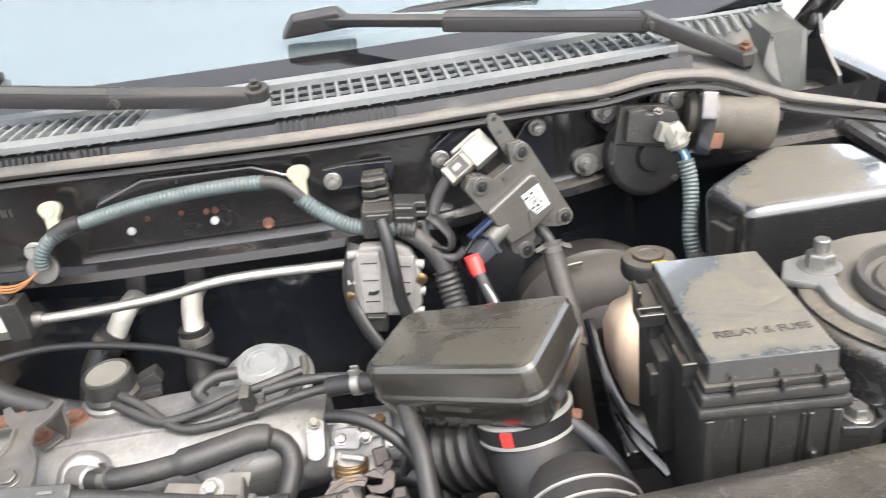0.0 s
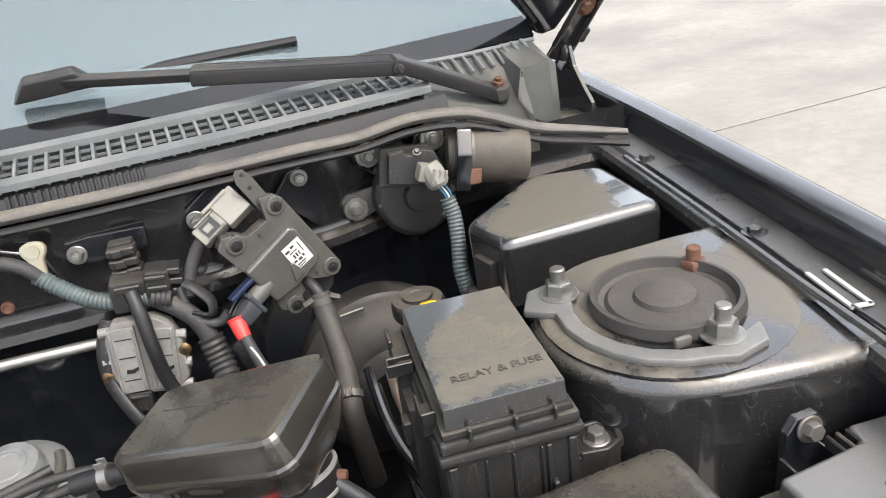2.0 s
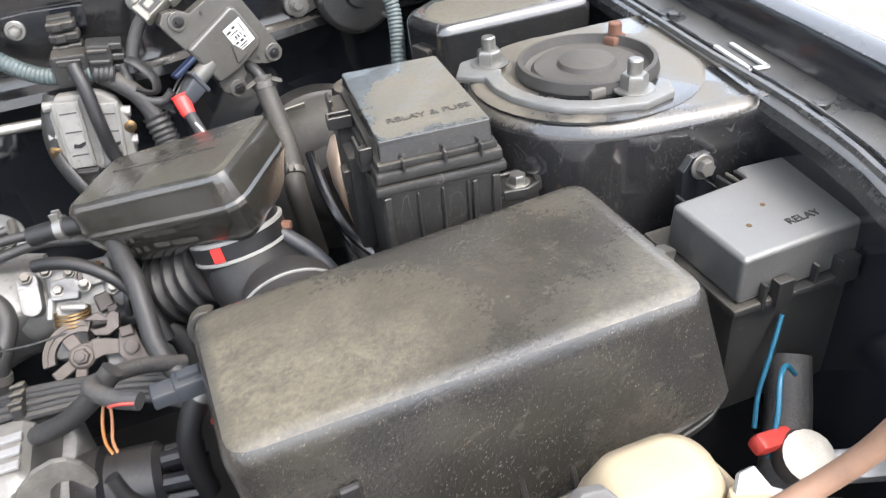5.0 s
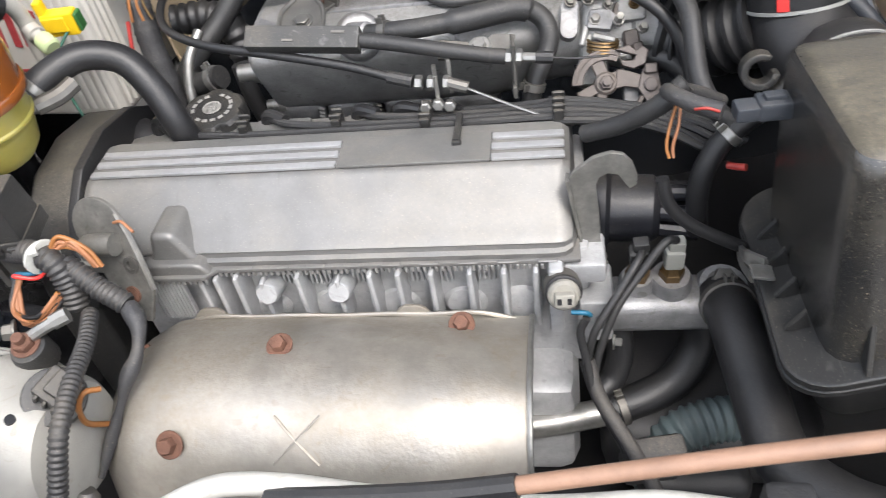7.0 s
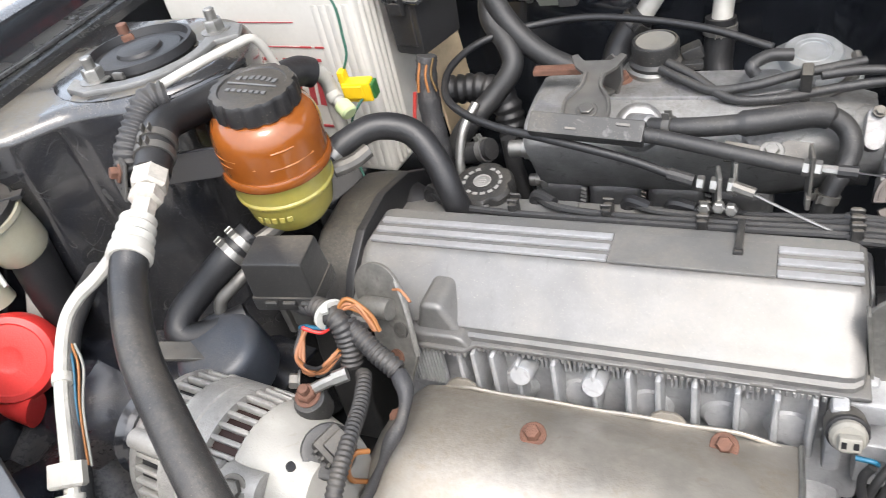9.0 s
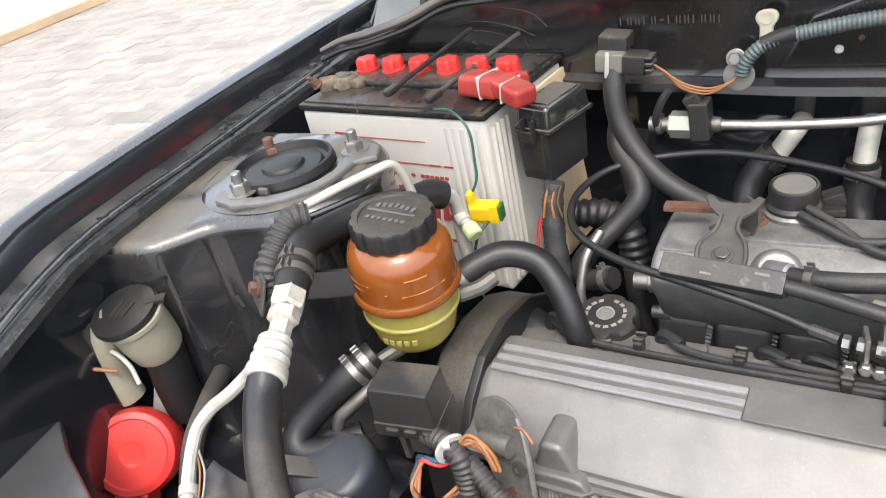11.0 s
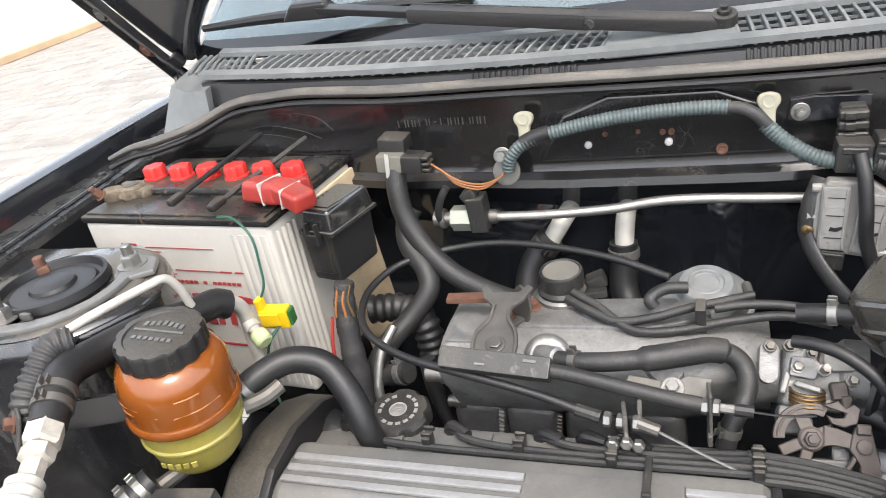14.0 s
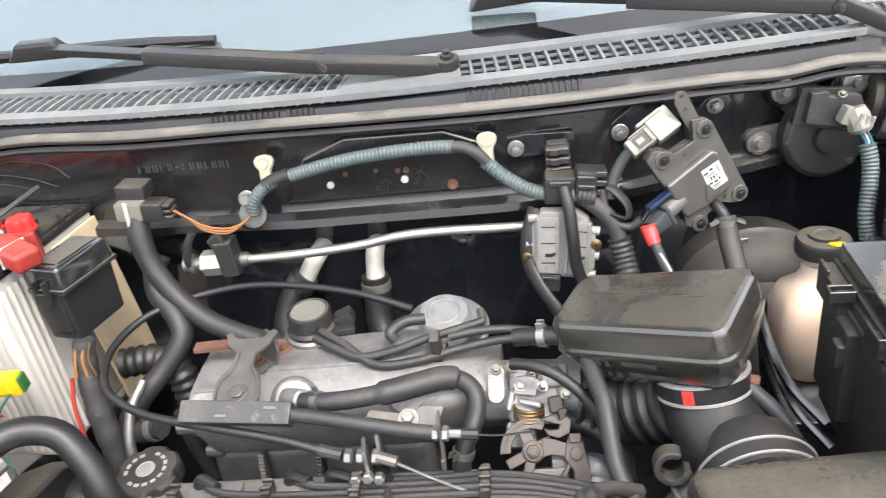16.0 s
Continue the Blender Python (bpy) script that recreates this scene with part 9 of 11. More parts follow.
cv = thing("actuator_cover", (0.58, 0.17, 0.88), "dusty glossy black plastic cover behind the strut tower", "plastic cover")
b = B()
c_out = [(0.513, 0.118), (0.679, 0.121), (0.680, 0.246), (0.602, 0.267), (0.497, 0.184)]
add_lid(b, pose(0, 0, 0.951), c_out, [(-0.004, -0.075, 0.010), (0.0, -0.070, 0.012), (0.001, -0.012, 0.012), (0.0005, -0.009, 0.012), (-0.001, -0.005, 0.011), (-0.004, -0.0015, 0.010), (-0.008, 0.0, 0.009), (-0.010, 0.0002, 0.009)])
part("lid", b, COVER_LID, cv, sharp=0.5)
b = B()
add_box(b, pose(0.503, 0.15, 0.905, 0, 0, 15), (0.012, 0.03, 0.04), 0.004)
part("side_tab", b, BLACK_PLASTIC, cv)

# brake fluid bottle and booster
boost = thing("brake_booster", (0.40, 0.2, 0.74), "black pressed steel brake booster dome", "brake booster")
b = B()
add_lathe(b, basis((0.405, 0.275, 0.752), z=(0, -1, 0.1)), [(0.098, -0.03), (0.102, 0.01), (0.102, 0.018), (0.096, 0.022), (0.09, 0.036), (0.076, 0.05), (0.05, 0.056), (0.035, 0.075), (0.02, 0.078)], 48)
part("shell", b, mat("dusty_booster_paint", (0.013, 0.013, 0.014), 0.5, dust=1.0, veil=0.3, dust_color=(0.085, 0.078, 0.066), patches=14), boost)
b = B()
add_box(b, basis((0.375, 0.245, 0.851), x=(1, 0, 0.1), y=(0, -0.5, 0.8)), (0.026, 0.008, 0.002), 0.0005)
part("paper_label", b, GREY_PLUG, boost)
bf = thing("brake_fluid_bottle", (0.425, 0.146, 0.75), "amber stained brake fluid bottle with black cap", "fluid reservoir")
b = B()
secs = []
for z, w, d, r, sx in ((0.750, 0.050, 0.062, 0.014, 0.008), (0.757, 0.064, 0.076, 0.018, 0.006), (0.790, 0.072, 0.082, 0.022, 0.002), (0.822, 0.072, 0.080, 0.022, 0), (0.842, 0.064, 0.070, 0.022, 0.002), (0.855, 0.044, 0.044, 0.0215, 0.004), (0.866, 0.038, 0.038, 0.0185, 0.006), (0.884, 0.037, 0.037, 0.0180, 0.006)):
    secs.append([(0.424 + sx + x, 0.146 + y, z) for x, y in rounded(w, d, r, 5)])
add_loft(b, secs)
part("bottle", b, AMBER_TANK, bf, sharp=0.9)
b = B()
add_lathe(b, pose(0.430, 0.147, 0.877), [(0.0200, 0), (0.0212, 0.003), (0.0200, 0.005)], 24)
part("neck_ring", b, CREAM, bf)
b = B()
add_lathe(b, pose(0.430, 0.149, 0.885), [(0.025, 0), (0.026, 0.003), (0.026, 0.013), (0.024, 0.017), (0.015, 0.018), (0.0145, 0.021), (0.009, 0.0215), (0.008, 0.0205), (0.004, 0.0205)], 32)
bcap = part("cap", b, BLACK_PLASTIC, bf)
b = B()
add_box(b, pose(0.436, 0.132, 0.902, -20, 10, 20), (0.015, 0.012, 0.005), 0.0025)
part("yellow_mark", b, YELLOW, bcap)
trayb = thing("bottle_cradle", (0.41, 0.11, 0.74), "black steel cradle under the fluid bottle", "bracket")
b = B()
add_tube(b, [(0.370, 0.150, 0.84), (0.372, 0.11, 0.81), (0.382, 0.07, 0.785), (0.405, 0.035, 0.765)], 0.005, 8)
add_tube(b, [(0.375, 0.155, 0.815), (0.378, 0.11, 0.785), (0.388, 0.065, 0.76), (0.41, 0.03, 0.74)], 0.005, 8)
add_box(b, pose(0.415, 0.11, 0.742, 20, 0, 0), (0.07, 0.09, 0.02), 0.006)
part("rail", b, BLACK_PAINT, trayb)
hose("rubber_hose", [(0.331, 0.197, 0.929), (0.336, 0.188, 0.927), (0.341, 0.180, 0.921), (0.343, 0.177, 0.914)], 0.0058, RUBBER, "thin black vacuum pipe under the module", segs=10)
hose("rubber_hose", [(0.3425, 0.1775, 0.919), (0.344, 0.168, 0.902), (0.346, 0.150, 0.884), (0.347, 0.128, 0.866), (0.345, 0.107, 0.851), (0.343, 0.092, 0.836), (0.345, 0.086, 0.808), (0.350, 0.085, 0.76)], 0.0104, mat("dusty_tan_rubber", (0.032, 0.030, 0.027), 0.55, dust=0.6, dust_color=(0.11, 0.098, 0.08), bump=0.3, up=-0.2, patches=20), "dusty grey rubber vacuum hose from the booster", ends=(0.60,), clamp=DULL_STEEL)
vcl = thing("spring_clamp", (0.343, 0.177, 0.914), "dull steel spring clamp on the vacuum hose", "hose clamp")
b = B()
add_lathe(b, basis((0.3432, 0.1755, 0.913), z=(0.05, -0.2, -0.7)), [(0.0112, -0.0035), (0.0122, -0.003), (0.0122, 0.003), (0.0112, 0.0035)], 24)
part("band", b, DULL_STEEL, vcl)
for s_ in (-1, 1):
    b = B()
    add_box(b, pose(0.343 + s_ * 0.013, 0.168, 0.917, 20, s_ * 25, 0), (0.010, 0.006, 0.0016), 0.0006, 1)
    part("ear", b, DULL_STEEL, vcl)



# ---- things fixed to the bulkhead ----
def firewall_bolt(x, z, r=0.0062, washer=0.0092, y=None, group="bulkhead bolts"):
    t = thing("bolt", (x, (y or fw(x)) - 0.004, z), "zinc plated hexagon bolt with washer", "bolt", group=group)
    part("head", bolt_bm(basis((x, (y or fw(x)) - 0.004, z), z=(0, -1, 0.05)), r, 0.007, washer, 0.003, 20), STEEL, t)


# cream harness tabs
for x, z, lean in ((-0.140, 0.993, -20), (0.107, 0.996, 14)):
    t = thing("harness_tab", (x, fw(x), z - 0.02), "yellowed nylon harness tab clipped to the bulkhead", "cable clip", group="harness tabs")
    m = basis((x, fw(x) - 0.022, z), x=(1, 0, 0), y=(math.sin(radians(lean)), 0.25, 1))
    b = B()
    add_prism(b, m, [(-0.006, -0.020), (0.006, -0.020), (0.0065, 0.002), (0.010, 0.007), (0.0115, 0.012), (0.009, 0.017), (0.003, 0.019), (-0.003, 0.019), (-0.009, 0.017), (-0.0115, 0.012), (-0.010, 0.007), (-0.0065, 0.002)], -0.004, 0.005, 0.0024, 3)
    add_lathe(b, m @ pose(0, 0.010, 0.005), [(0.0065, -0.001), (0.0060, 0.0014), (0.0048, 0.0008), (0.002, 0.0008)], 16)
    part("tab", b, CREAM, t)
# conduit along the bulkhead
hose("corrugated_conduit", [(-0.128, 0.226, 0.984), (-0.10, 0.228, 0.990), (-0.05, 0.228, 0.999), (0.0, 0.229, 1.003), (0.045, 0.229, 1.004), (0.072, 0.228, 1.003)], 0.0078, CONDUIT, "dusty blue-grey corrugated conduit on the bulkhead", "conduit", ribs=0.0042, segs=12, group="bulkhead conduits")
hose("corrugated_conduit", [(0.103, 0.224, 0.985), (0.122, 0.218, 0.968), (0.148, 0.205, 0.955), (0.175, 0.195, 0.952), (0.20, 0.19, 0.952)], 0.0082, CONDUIT, "blue-grey corrugated conduit bending to the module", "conduit", ribs=0.0042, segs=12, group="bulkhead conduits")
hose("corrugated_conduit", [(-0.128, 0.225, 0.984), (-0.146, 0.222, 0.976), (-0.158, 0.221, 0.962), (-0.162, 0.222, 0.948)], 0.0075, CONDUIT, "short blue-grey conduit end with wires", "conduit", ribs=0.0042, segs=12, group="bulkhead conduits")
hose("wiring_loom", [(0.070, 0.227, 1.003), (0.082, 0.225, 1.002), (0.095, 0.222, 0.996), (0.106, 0.222, 0.984)], 0.0065, TAPE, "taped splice in the conduit", "wiring loom", segs=8)
hose("wiring_loom", [(-0.142, 0.224, 0.979), (-0.128, 0.226, 0.985), (-0.112, 0.227, 0.989)], 0.0085, RUBBER, "black taped joint in the conduit", "wiring loom", segs=8)
for k in range(3):
    hose("wire", [(-0.262, 0.224, 0.966), (-0.245 + 0.004 * k, 0.220, 0.957 - 0.004 * k), (-0.222, 0.217, 0.942 - 0.003 * k), (-0.195, 0.216, 0.936 - 0.003 * k), (-0.172, 0.218, 0.942), (-0.162, 0.222, 0.952)], 0.0013, WIRE_ORANGE if k != 1 else WIRE_BROWN, "thin orange wires from the conduit to a plug", "wire", group="bulkhead wires", segs=6)
clipm = thing("earth_clip", (-0.17, 0.23, 0.95), "round metal earth clip on the bulkhead", "clip")
b = B()
add_lathe(b, basis((-0.166, 0.232, 0.944), z=(0, -1, 0.3)), [(0.016, 0), (0.016, 0.003), (0.012, 0.004)], 20)
part("washer", b, DULL_STEEL, clipm)
part("bolt", bolt_bm(basis((-0.170, 0.235, 0.962), z=(0, -1, 0.2)), 0.007, 0.007, 0.010), STEEL, clipm)

vs = thing("vacuum_switch", (-0.29, 0.24, 0.96), "grey vacuum switch with black plug on the bulkhead", "switch")
b = B()
add_box(b, pose(-0.299, 0.238, 0.985, 0, 5, 0), (0.034, 0.03, 0.018), 0.003)
part("bracket", b, BLACK_PLASTIC, vs)
b = B()
add_box(b, pose(-0.300, 0.225, 0.967, 0, 4, 0), (0.034, 0.028, 0.022), 0.003)
part("switch_body", b, mat("olive_grey_plastic", (0.16, 0.155, 0.13), 0.5, dust=0.3), vs)
b = B()
add_box(b, pose(-0.273, 0.222, 0.965, 0, 5, 0), (0.026, 0.026, 0.022), 0.003)
for k in range(3):
    add_box(b, pose(-0.257, 0.222, 0.957 + 0.007 * k, 0, 5, 0), (0.010, 0.02, 0.004), 0.001, 1)
part("plug", b, BLACK_PLASTIC, vs)
b = B()
add_box(b, pose(-0.302, 0.2095, 0.966, 0, 6, 0), (0.005, 0.002, 0.03), 0.0006, 1)
part("white_tie", b, WIRE_WHITE, vs)
hose("rubber_hose", [(-0.298, 0.222, 0.957), (-0.297, 0.212, 0.93), (-0.290, 0.205, 0.90), (-0.268, 0.195, 0.865), (-0.232, 0.180, 0.838), (-0.185, 0.168, 0.82), (-0.14, 0.158, 0.81), (-0.11, 0.15, 0.80)], 0.0125, HOSE, "grey rubber hose dropping along the bulkhead", segs=14)
hose("rubber_hose", [(-0.288, 0.225, 0.905), (-0.296, 0.215, 0.89), (-0.292, 0.20, 0.868), (-0.268, 0.18, 0.845), (-0.262, 0.165, 0.825), (-0.282, 0.145, 0.80), (-0.305, 0.12, 0.78), (-0.315, 0.10, 0.765), (-0.30, 0.082, 0.762), (-0.265, 0.073, 0.775)], 0.0125, HOSE, "grey rubber heater hose winding to the intake", ends=(0.97,), clamp=STEEL, segs=14)
hose("rubber_hose", [(-0.255, 0.105, 0.77), (-0.25, 0.10, 0.73), (-0.235, 0.095, 0.68)], 0.010, HOSE, "thin grey hose below the intake", segs=10)
hose("rubber_hose", [(-0.236, 0.214, 0.935), (-0.245, 0.212, 0.92), (-0.252, 0.215, 0.90), (-0.252, 0.222, 0.885)], 0.0045, HOSE, "thin dark hose at the pipe union", segs=8)
hose("rubber_hose", [(-0.34, 0.16, 0.80), (-0.30, 0.165, 0.80), (-0.275, 0.16, 0.785), (-0.265, 0.15, 0.74)], 0.018, RUBBER, "black ribbed hose in the shadow by the battery", ribs=0.011)
hose("rubber_hose", [(-0.36, 0.02, 0.74), (-0.335, 0.0, 0.75), (-0.315, -0.01, 0.74), (-0.305, -0.02, 0.70)], 0.022, RUBBER, "fat black hose beside the timing cover", segs=14)
hose("steel_pipe", [(-0.290, 0.11, 0.81), (-0.300, 0.085, 0.79), (-0.302, 0.065, 0.76), (-0.295, 0.05, 0.72)], 0.0055, STEEL, "bright bent steel pipe by the loom", "pipe")

# refrigerant pipe and union
acp = thing("refrigerant_pipe", (-0.2, 0.226, 0.88), "dull aluminium refrigerant pipe along the bulkhead", "pipe")
b = B()
add_tube(b, [(-0.20, 0.228, 0.889), (-0.15, 0.227, 0.8895), (-0.10, 0.226, 0.892), (-0.05, 0.226, 0.896), (0.0, 0.226, 0.9035), (0.05, 0.226, 0.905), (0.10, 0.226, 0.9035), (0.16, 0.226, 0.902)], 0.0056, 12)
part("tube", b, PIPE, acp)
b = B()
add_lathe(b, basis((-0.262, 0.226, 0.889), z=(1, 0, 0)), [(0.009, 0), (0.009, 0.008), (0.012, 0.009), (0.012, 0.014), (0.008, 0.015), (0.008, 0.020), (0.011, 0.021), (0.011, 0.026)], 16)
part("fitting", b, STEEL, acp)
b = B()
add_lathe(b, basis((-0.238, 0.226, 0.889), z=(1, 0, 0)), [(0.0155, 0), (0.0155, 0.024), (0.013, 0.027)], 6)
part("union_nut", b, mat("greenish_alloy", (0.33, 0.345, 0.29), 0.5, metal=0.5, dust=0.3), acp)
b = B()
add_box(b, pose(-0.204, 0.222, 0.898, 0, -3, 0), (0.022, 0.026, 0.044), 0.003)
add_box(b, pose(-0.212, 0.222, 0.922, 0, -30, 0), (0.018, 0.02, 0.012), 0.002)
part("rubber_pad", b, BLACK_PLASTIC, acp)
b = B()
add_lathe(b, basis((-0.195, 0.228, 0.889), z=(1, 0, 0)), [(0.009, 0), (0.009, 0.008), (0.007, 0.012)], 12)
part("ferrule", b, DULL_STEEL, acp)

# heater stubs
for x, dx in ((-0.108, -0.034), (-0.040, -0.004)):
    t = thing("heater_pipe", (x, 0.27, 0.85), "white oxidised heater pipe stub through a rubber grommet", "pipe", group="heater pipes")
    b = B()
    add_tube(b, [(x, 0.302, 0.868), (x, 0.276, 0.873), (x + dx * 0.1, 0.260, 0.871), (x + dx * 0.28, 0.251, 0.863), (x + dx * 0.55, 0.247, 0.849), (x + dx * 0.7, 0.245, 0.840)], 0.0112, 16, 6)
    part("stub", b, WHITE_PIPE, t)
    b = B()
    add_lathe(b, basis((x, 0.293, 0.864), z=(0, -1, 0)), [(0.030, -0.004), (0.028, 0.003), (0.019, 0.007), (0.012, 0.008)], 24)
    part("grommet", b, RUBBER, t)
    end = Vector((x + dx * 0.55, 0.2475, 0.850))
    if dx < -0.01:
        run_ = [end, (x + dx * 0.95, 0.243, 0.835), (x + dx * 1.35, 0.232, 0.812), (x + dx * 1.45, 0.214, 0.782), (x + dx * 1.3, 0.19, 0.745)]
    else:
        run_ = [Vector((x + dx, 0.2465, 0.843)), (x + dx, 0.244, 0.822), (x + dx * 1.2, 0.232, 0.790), (x + 0.004, 0.215, 0.768), (x + 0.018, 0.19, 0.755)]
    b = B()
    add_tube(b, run_, 0.0165, 16, 6)
    h = part("hose_end", b, RUBBER, t)
    c_ = Vector(run_[0]).lerp(Vector(run_[1]), 0.62)
    part("clamp", clamp_bm(c_, Vector(run_[1]) - Vector(run_[0]), 0.0170, 0.011, (0, -1, 0)), STEEL if dx > -0.01 else BLACK_PLASTIC, t)
# ignition module and bracket
ig = thing("ignition_module", (0.178, 0.19, 0.86), "worn grey ignition module on the bulkhead", "ignition module")
im = basis((0.179, 0.178, 0.902), x=(1, -0.1, -0.10), y=(0.10, 0.1, 1))
b = B()
add_prism(b, im, [(-0.030, -0.036), (0.020, -0.038), (0.034, -0.026), (0.033, 0.010), (0.024, 0.030), (0.010, 0.038), (-0.026, 0.036), (-0.034, 0.020), (-0.033, -0.026)], -0.014, 0.004, 0.003, 2)
part("body", b, IGNITER, ig)
PLATE_GREY = mat("worn_plate_grey", (0.25, 0.245, 0.235), 0.45, metal=0.3, var=0.2, scale=60, dust=0.25, bump=0.4, worn=0.5, worn_color=(0.10, 0.095, 0.085))
for x0, y0, w, h, t_ in ((-0.0165, 0.000, 0.024, 0.064, 3), (0.0145, -0.002, 0.024, 0.060, -2)):
    pm = im @ pose(x0, y0, 0.0055, 0, 0, t_)
    b = B()
    add_box(b, pm, (w, h, 0.006), 0.0012, 2)
    plate_ = part("cooling_plate", b, PLATE_GREY, ig, "flat worn plate")
    for dx_ in (-0.40, 0.40):
        b = B()
        add_box(b, pm @ pose(dx_ * w, 0, 0.0033), (0.0022, h * 0.94, 0.0024), 0.0006, 1)
        part("fin", b, PLATE_GREY, plate_)
    for dy_ in (-0.30, 0.05, 0.33):
        b = B()
        add_box(b, pm @ pose(0.001, dy_ * h, 0.0032), (w * 0.62, 0.0009, 0.0008), 0)
        part("cast_line", b, PULLEY_GAP, plate_)
    b = B()
    add_prism(b, pm @ pose(0.003, -0.010, 0.0031), [(-0.006, -0.002), (0.001, -0.0025), (0.006, 0.001), (0.005, 0.003), (-0.001, 0.001), (-0.005, 0.002)], -0.0004, 0.0008, 0, 1)
    part("gouge", b, PULLEY_GAP, plate_)
for x, y in ((-0.034, 0.026), (-0.035, -0.002), (-0.034, -0.032), (0.032, 0.016), (0.033, -0.012), (0.031, -0.034)):
    b = B()
    add_tube(b, [im @ Vector((x - 0.004 * (1 if x < 0 else -1), y, -0.001)), im @ Vector((x + 0.010 * (1 if x < 0 else -1), y + 0.001, -0.001))], 0.0048, 10, 2)
    part("lug", b, PLATE_GREY, ig)
for x, y in ((-0.036, -0.016), (0.033, 0.002)):
    b = B()
    add_lathe(b, im @ pose(x, y, 0.002), [(0.0062, 0), (0.0062, 0.001), (0.0045, 0.0026), (0.002, 0.0032)], 16)
    scr = part("screw", b, BRASS, ig, "brassy cross head screw")
    for a in (20, 110):
        b = B()
        add_box(b, im @ pose(x, y, 0.0051, 0, 0, a), (0.0055, 0.0010, 0.0006), 0)
        part("slot", b, PULLEY_GAP, scr)
b = B()
add_box(b, im @ pose(-0.012, -0.043, 0.000), (0.022, 0.020, 0.016), 0.002)
add_box(b, im @ pose(-0.012, -0.037, 0.0085), (0.018, 0.003, 0.003), 0.0006, 1)
part("socket", b, BLACK_PLASTIC, ig)
hose("wiring_loom", [(0.182, 0.182, 0.965), (0.186, 0.170, 0.945), (0.188, 0.163, 0.915), (0.190, 0.163, 0.885), (0.197, 0.16, 0.858)], 0.0065, RUBBER, "black sleeve strapped over the module", "wiring loom", segs=10)
hose("wiring_loom", [(0.152, 0.196, 0.938), (0.142, 0.186, 0.912), (0.140, 0.18, 0.885), (0.15, 0.165, 0.862), (0.165, 0.145, 0.845), (0.18, 0.12, 0.835)], 0.0085, BLACK_PLASTIC, "flat black rubber strap beside the module", "strap", flat=0.5)
br2 = thing("module_bracket", (0.15, 0.23, 0.97), "black steel bracket with moulded cable guide", "bracket")
b = B()
add_prism(b, basis((0.15, fw(0.15) - 0.003, 0.988), x=(1, 0, 0), y=(0, 0, 1)), [(-0.025, -0.010), (-0.022, 0.012), (0.0, 0.014), (0.05, 0.012), (0.05, -0.008), (0.0, -0.012)], -0.001, 0.003, 0.001)
part("plate", b, BLACK_PAINT, br2)
b = B()
for k in range(3):
    add_box(b, pose(0.180, 0.218, 0.972 + 0.0105 * k, 0, 0, -3), (0.027 - 0.001 * k, 0.018, 0.0075), 0.0014, 1)
    add_box(b, pose(0.1765, 0.2085, 0.972 + 0.0105 * k, 0, 0, -3), (0.010, 0.004, 0.0075), 0.001, 1)
add_box(b, pose(0.180, 0.224, 0.983), (0.022, 0.014, 0.034), 0.002)
part("cable_guide", b, BLACK_PLASTIC, br2)
firewall_bolt(0.137, 0.988, y=fw(0.137) - 0.003)
cn = thing("connector", (0.20, 0.2, 0.96), "black multi-way plug with cable ties", "connector")
b = B()
add_box(b, pose(0.179, 0.200, 0.958, 0, 4, 0), (0.032, 0.026, 0.030), 0.003)
add_box(b, pose(0.179, 0.187, 0.966, 0, 4, 0), (0.022, 0.003, 0.006), 0.001, 1)
part("socket", b, BLACK_PLASTIC, cn)
b = B()
add_box(b, pose(0.205, 0.197, 0.963, 0, 8, 0), (0.022, 0.028, 0.030), 0.003)
for k in range(3):
    add_box(b, pose(0.221, 0.197, 0.953 + 0.010 * k, 0, 8, 0), (0.012, 0.022, 0.006), 0.001, 1)
    add_box(b, pose(0.205, 0.1815, 0.953 + 0.010 * k, 0, 8, 0), (0.018, 0.003, 0.004), 0.001, 1)
part("plug", b, BLACK_PLASTIC, cn)
for k, m_ in enumerate((WIRE_ORANGE, RED, WIRE_BROWN)):
    hose("wire", [(0.225, 0.196, 0.952 + 0.004 * k), (0.231, 0.195, 0.955 + 0.003 * k), (0.237, 0.194, 0.953)], 0.0013, m_, "short coloured wire at the plug", "wire", group="plug wires", segs=6)
hose("corrugated_sleeve", [(0.198, 0.188, 0.952), (0.215, 0.184, 0.948)], 0.0092, CONDUIT_DARK, "short dark conduit end below the plug", "cable sleeve", ribs=0.0044)
hose("wiring_loom", [(0.200, 0.19, 0.950), (0.214, 0.185, 0.940), (0.228, 0.180, 0.925), (0.236, 0.175, 0.905), (0.240, 0.17, 0.885)], 0.0088, TAPE, "bundle of taped leads", "wiring loom", segs=10)
hose("wiring_loom", [(0.222, 0.190, 0.955), (0.224, 0.182, 0.935), (0.234, 0.176, 0.922), (0.248, 0.174, 0.918), (0.258, 0.172, 0.926)], 0.0045, TAPE, "thin taped lead to the module", "wiring loom", segs=8)
hose("corrugated_sleeve", [(0.236, 0.176, 0.905), (0.240, 0.168, 0.885), (0.243, 0.155, 0.865), (0.243, 0.14, 0.84)], 0.0125, CONDUIT_DARK, "black corrugated sleeve going down behind the resonator", "cable sleeve", ribs=0.0062)

